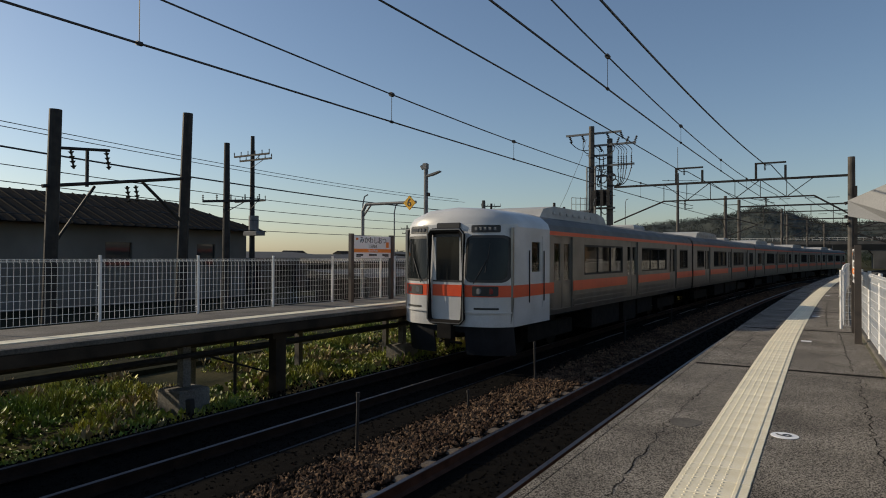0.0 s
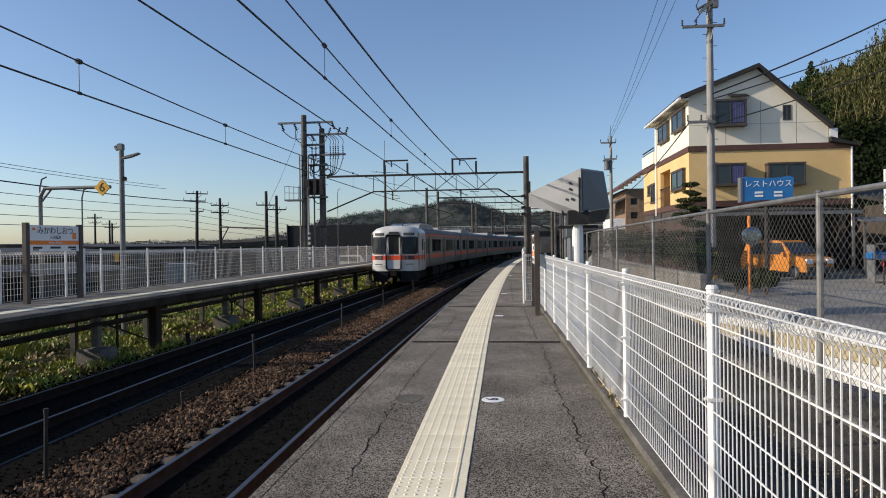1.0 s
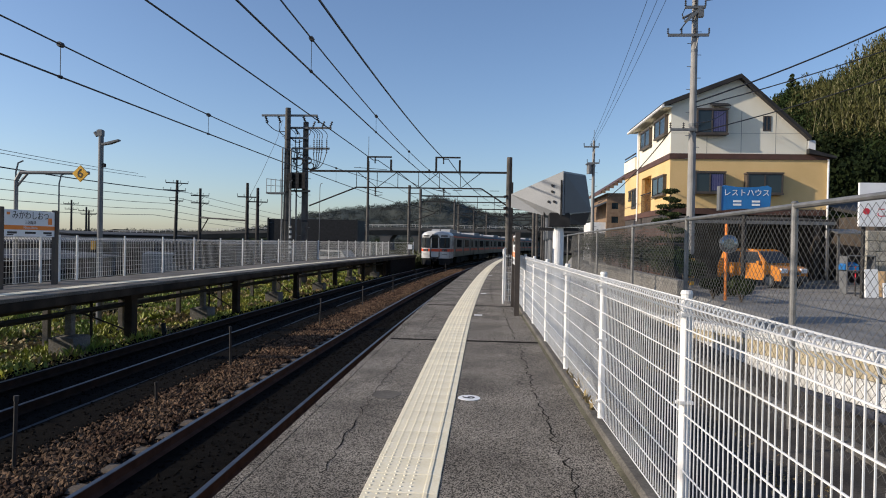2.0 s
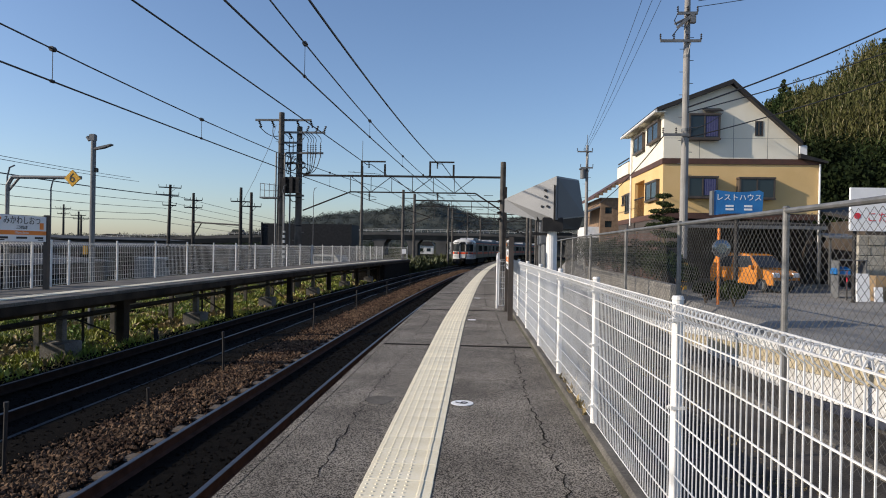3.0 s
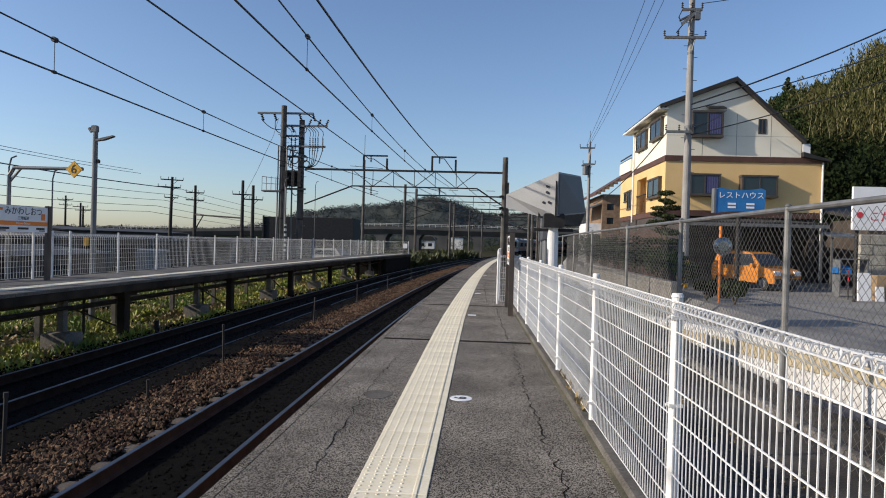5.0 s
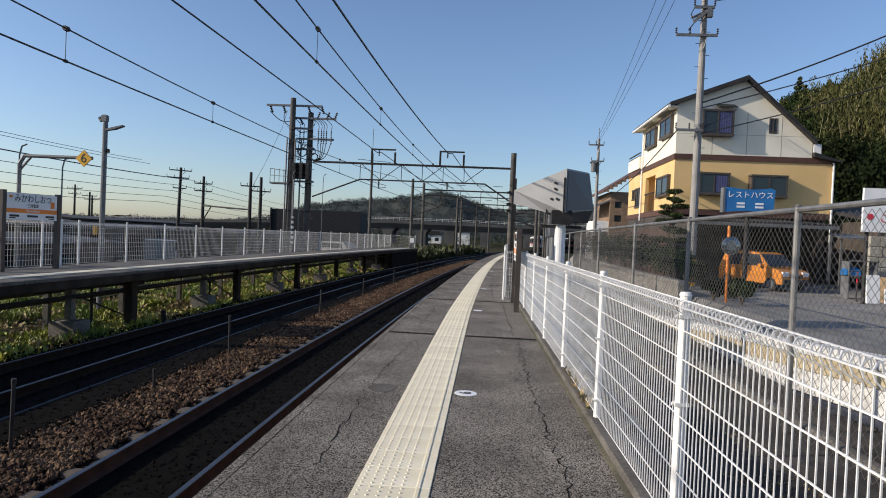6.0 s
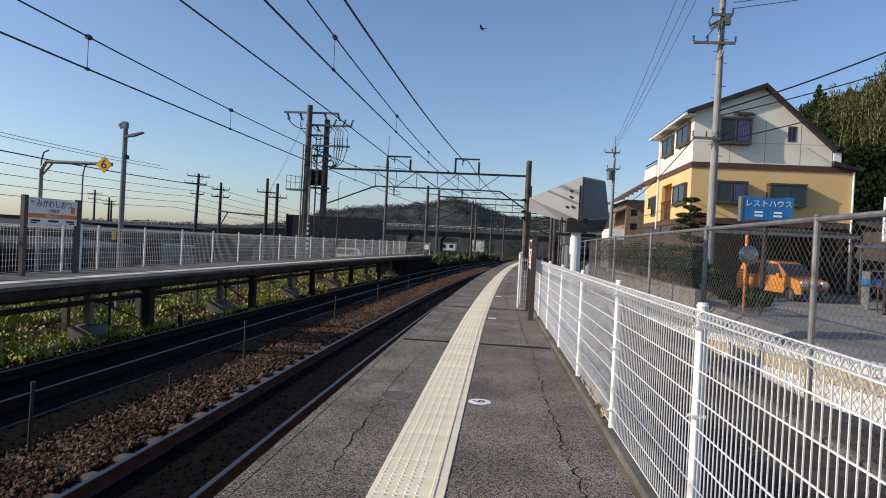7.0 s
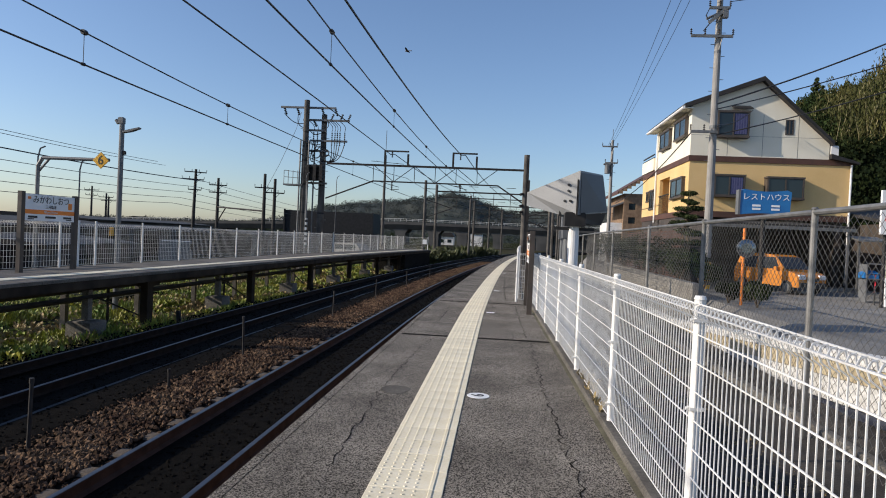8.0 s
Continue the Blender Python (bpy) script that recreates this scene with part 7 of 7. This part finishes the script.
# freight-line portal and poles
fp = thing("catenary_portal", pose(0, 0, -1.42), "dark leaning steel portal of a disused siding", "catenary gantry", "gantries")
part("post", Shape().rod((-19.5, 10.35, 0), (-19.1, 10.3, 7.1), 0.2, 0.17, n=12), DARK_STEEL, fp, "dark round post")
part("post", Shape().rod((-19.6, 14.9, 0), (-19.1, 14.8, 7.85), 0.2, 0.17, n=12), DARK_STEEL, fp, "dark round post")
part("beam", Shape().rod((-19.2, 10.0, 4.85), (-19.2, 15.0, 5.6), 0.06, n=6).rod((-19.3, 10.4, 3.2), (-19.3, 11.6, 5.0), 0.045, n=6).rod((-19.3, 14.8, 4.0), (-19.3, 13.2, 5.3), 0.05, n=6).rod((-19.2, 10.3, 6.0), (-19.2, 12.0, 6.15), 0.05, n=6).rod((-19.2, 11.3, 6.05), (-19.2, 11.3, 4.95), 0.05, n=6), DARK_STEEL, fp)
for y, z in ((10.8, 6.0), (11.9, 6.1), (12.6, 5.1), (12.9, 5.15)):
    s = Shape()
    insulator(s, (-19.2, y, z), (-19.2, y + 0.1, z - 0.55), 0.09, 4)
    part("insulator", s, INSULATOR, fp)
for x, y, h, arms in ((-22.0, 19.0, 7.7, [(5.2, -1.0, 1.6)]), (-30.2, 60.3, 8.4, [(8.1, -1.0, 1.0), (7.4, -1.2, 0.8), (6.4, -0.6, 0.6)]), (-27.6, 60, 7.6, [(6.9, -0.8, 0.8), (6.2, -0.8, 0.8)]), (-20.5, 53.5, 7.6, [(6.4, -0.8, 0.8)]), (-19.6, 53.5, 7.2, [(6.0, -0.8, 0.8)]), (-62, 92, 8.2, [(7.6, -1, 1), (6.8, -0.8, 0.8)]), (-60, 92.5, 7.2, [(6.6, -1, 1)]), (-58, 90, 6.6, [(6, -1, 1)])):
    p = utility_pole(pose(x, y, -1.42, 0, 1.0 if h > 8.3 else 0, 20), h, arms, "dark concrete pole with crossarms beyond the far platform", 0.19, DARK_STEEL)
tp = utility_pole(pose(-30.2, 28.0, -1.42), 10.2, [(9.0, -1.4, 1.6), (8.7, -0.9, 1.8), (6.2, -1.3, 1.3)], "dark utility pole with transformer beyond the far platform", 0.19, DARK_STEEL)
part("transformer", Shape().rod((0.35, -0.2, 4.4), (0.35, -0.2, 5.3), 0.3, n=14).block(-0.2, 0.9, -0.5, 0.2, 4.1, 4.35, 0.04), GREY_STEEL, tp, "grey transformer can")
single("siding_beam", Shape().rod((-27.6, 60, 3.4), (-20.5, 53.5, 3.0), 0.08, n=6).rod((-27.6, 60, 1.9), (-26.2, 58.7, 3.3), 0.06, n=6), DARK_STEEL, "dark steel beam between two siding poles", "beam")
for k in range(7):
    z = 5.2 - 0.55 * k if k < 5 else 6.6 + 0.35 * (k - 5)
    swag("lineside_wire", (-24 - 0.6 * k, -12, z + 1.2), (-29 - 0.8 * k, 60, z + 0.6), 0.9, 0.018 if k else 0.035, "dark overhead line running beyond the far platform", 20)
    if k < 5:
        swag("lineside_wire", (-29 - 0.8 * k, 60, z + 0.6), (-34 - 0.8 * k, 190, z + 1.0), 1.2, 0.02, "dark overhead line running beyond the far platform", 14)
# distant low town and parked things
rnd = random.Random(77)
for k in range(16):
    y = rnd.uniform(260, 600)
    x = -y * rnd.uniform(0.5, 1.5)
    w, d, h = rnd.uniform(8, 22), rnd.uniform(8, 14), rnd.uniform(3, 5.5)
    b = thing("distant_building", pose(x, y, -1.42, 0, 0, rnd.uniform(-20, 20)), "small distant building with pale walls", "building", "distant buildings")
    part("wall", Shape().box(-w / 2, w / 2, -d / 2, d / 2, 0, h), PLASTER, b)
    part("roof", Shape().prism([(-w / 2 - 0.4, h), (0, h + 1.8), (w / 2 + 0.4, h)], 'y', -d / 2 - 0.4, d / 2 + 0.4), TILE, b)
    for i in range(3):
        part("window", Shape().box(-w / 3 + i * w / 3 - 0.7, -w / 3 + i * w / 3 + 0.7, -d / 2 - 0.05, -d / 2, 1, 2.3), GLASS, b)
for k, (x, y, l, h) in enumerate(((-33, 52, 26, 2.3), (-41, 44, 30, 2.6), (-27, 74, 22, 2.2), (-52, 40, 34, 2.9), (-24, 33, 9, 1.6), (-46, 80, 40, 3.0))):
    b = thing("storage_shed", pose(x, y, -1.42, 0, 0, -6 + 3 * k), "long low dark storage shed beyond the far platform", "shed", "storage sheds")
    part("wall", Shape().holed([-l / 2, l / 2], [0, h], [(-l / 2 + 2 + 4 * i, -l / 2 + 4.6 + 4 * i, 0.0, h - 0.5) for i in range(int(l / 4) - 1)], lambda u, v, d: (1.8 - d, u, v), 0.12), BROWN_STEEL, b, "dark open-bay front")
    part("back_wall", Shape().box(-1.8, -1.7, -l / 2, l / 2, 0, h), DARK_STEEL, b)
    part("roof", Shape().prism([(-2.2, h), (2.2, h), (2.2, h + 0.1), (-2.2, h + 0.45)], 'y', -l / 2 - 0.3, l / 2 + 0.3), ROOF_DARK, b, "dark sheet roof")
dn = thing("dark_net_hall", pose(-26, 98, -1.42), "large dark netted structure behind the far platform", "building")
part("net", Shape().box(-7.1, 6.4, -3, 3, 0, 5.98).box(-7.2, -7.0, -3.2, -2.9, 0, 6.1).box(6.3, 6.5, -3.2, -2.9, 0, 6.1), SKIRT, dn)
for k, (x, y) in enumerate(((-15.5, 66), (-21, 40))):
    v = thing("parked_van", pose(x, y, -1.3, 0, 0, rnd.uniform(-30, 120)), "parked pale van in the far lot", "van", "parked vans")
    part("body", Shape().prism([(-2.1, 0.3), (-2.1, 1.75), (1.0, 1.75), (1.6, 1.05), (2.1, 0.95), (2.1, 0.3)], 'y', -0.85, 0.85), PLASTER if k % 2 == 0 else GREY_STEEL, v)
    part("window", Shape().box(-1.8, 0.9, -0.86, 0.86, 1.1, 1.6), GLASS, v)
    for wx in (-1.3, 1.35):
        part("wheel", Shape().rod((wx, -0.87, 0.32), (wx, 0.87, 0.32), 0.32, n=14), TYRE, v)

# ---- a bird ----
BIRDS = []
bird = thing("bird", pose(0, 0, 0), "dark kite gliding across the sky", "bird")
bd = Shape().rod((0, -0.28, 0), (0, 0.2, 0.0), 0.05, 0.09, n=8).rod((0, 0.2, 0), (0, 0.36, 0.02), 0.09, 0.03, n=8).prism([(-0.04, -0.27), (0.04, -0.27), (0.12, -0.55), (-0.12, -0.55)], 'z', -0.01, 0.01)
part("body", bd, BROWN_STEEL, bird, "dark brown body")
for s in (-1, 1):
    part("wing", Shape().add([(s * 0.05, 0.15, 0), (s * 0.4, 0.22, 0.1), (s * 0.8, 0.0, 0.14), (s * 0.4, -0.05, 0.1), (s * 0.05, -0.12, 0), (s * 0.05, 0.15, 0.025), (s * 0.4, 0.22, 0.12), (s * 0.4, -0.05, 0.12), (s * 0.05, -0.12, 0.02)], [(0, 1, 3, 4), (1, 2, 3), (5, 8, 7, 6), (6, 7, 2), (0, 5, 6, 1), (1, 6, 2), (3, 2, 7), (4, 3, 7, 8), (0, 4, 8, 5)]), BROWN_STEEL, bird)
A, B = Vector((0.0, 80.5, 30.1)), Vector((-13.0, 79.5, 24.3))
BIRDS.append((bird, [(t, Matrix.Translation(A + (B - A) * ((t - 6.5) / 1.5)) @ pose(0, 0, 0, 0, 12, 75)) for t in (0.0, 4.0, 6.5, 7.0, 8.0)]))

motions()
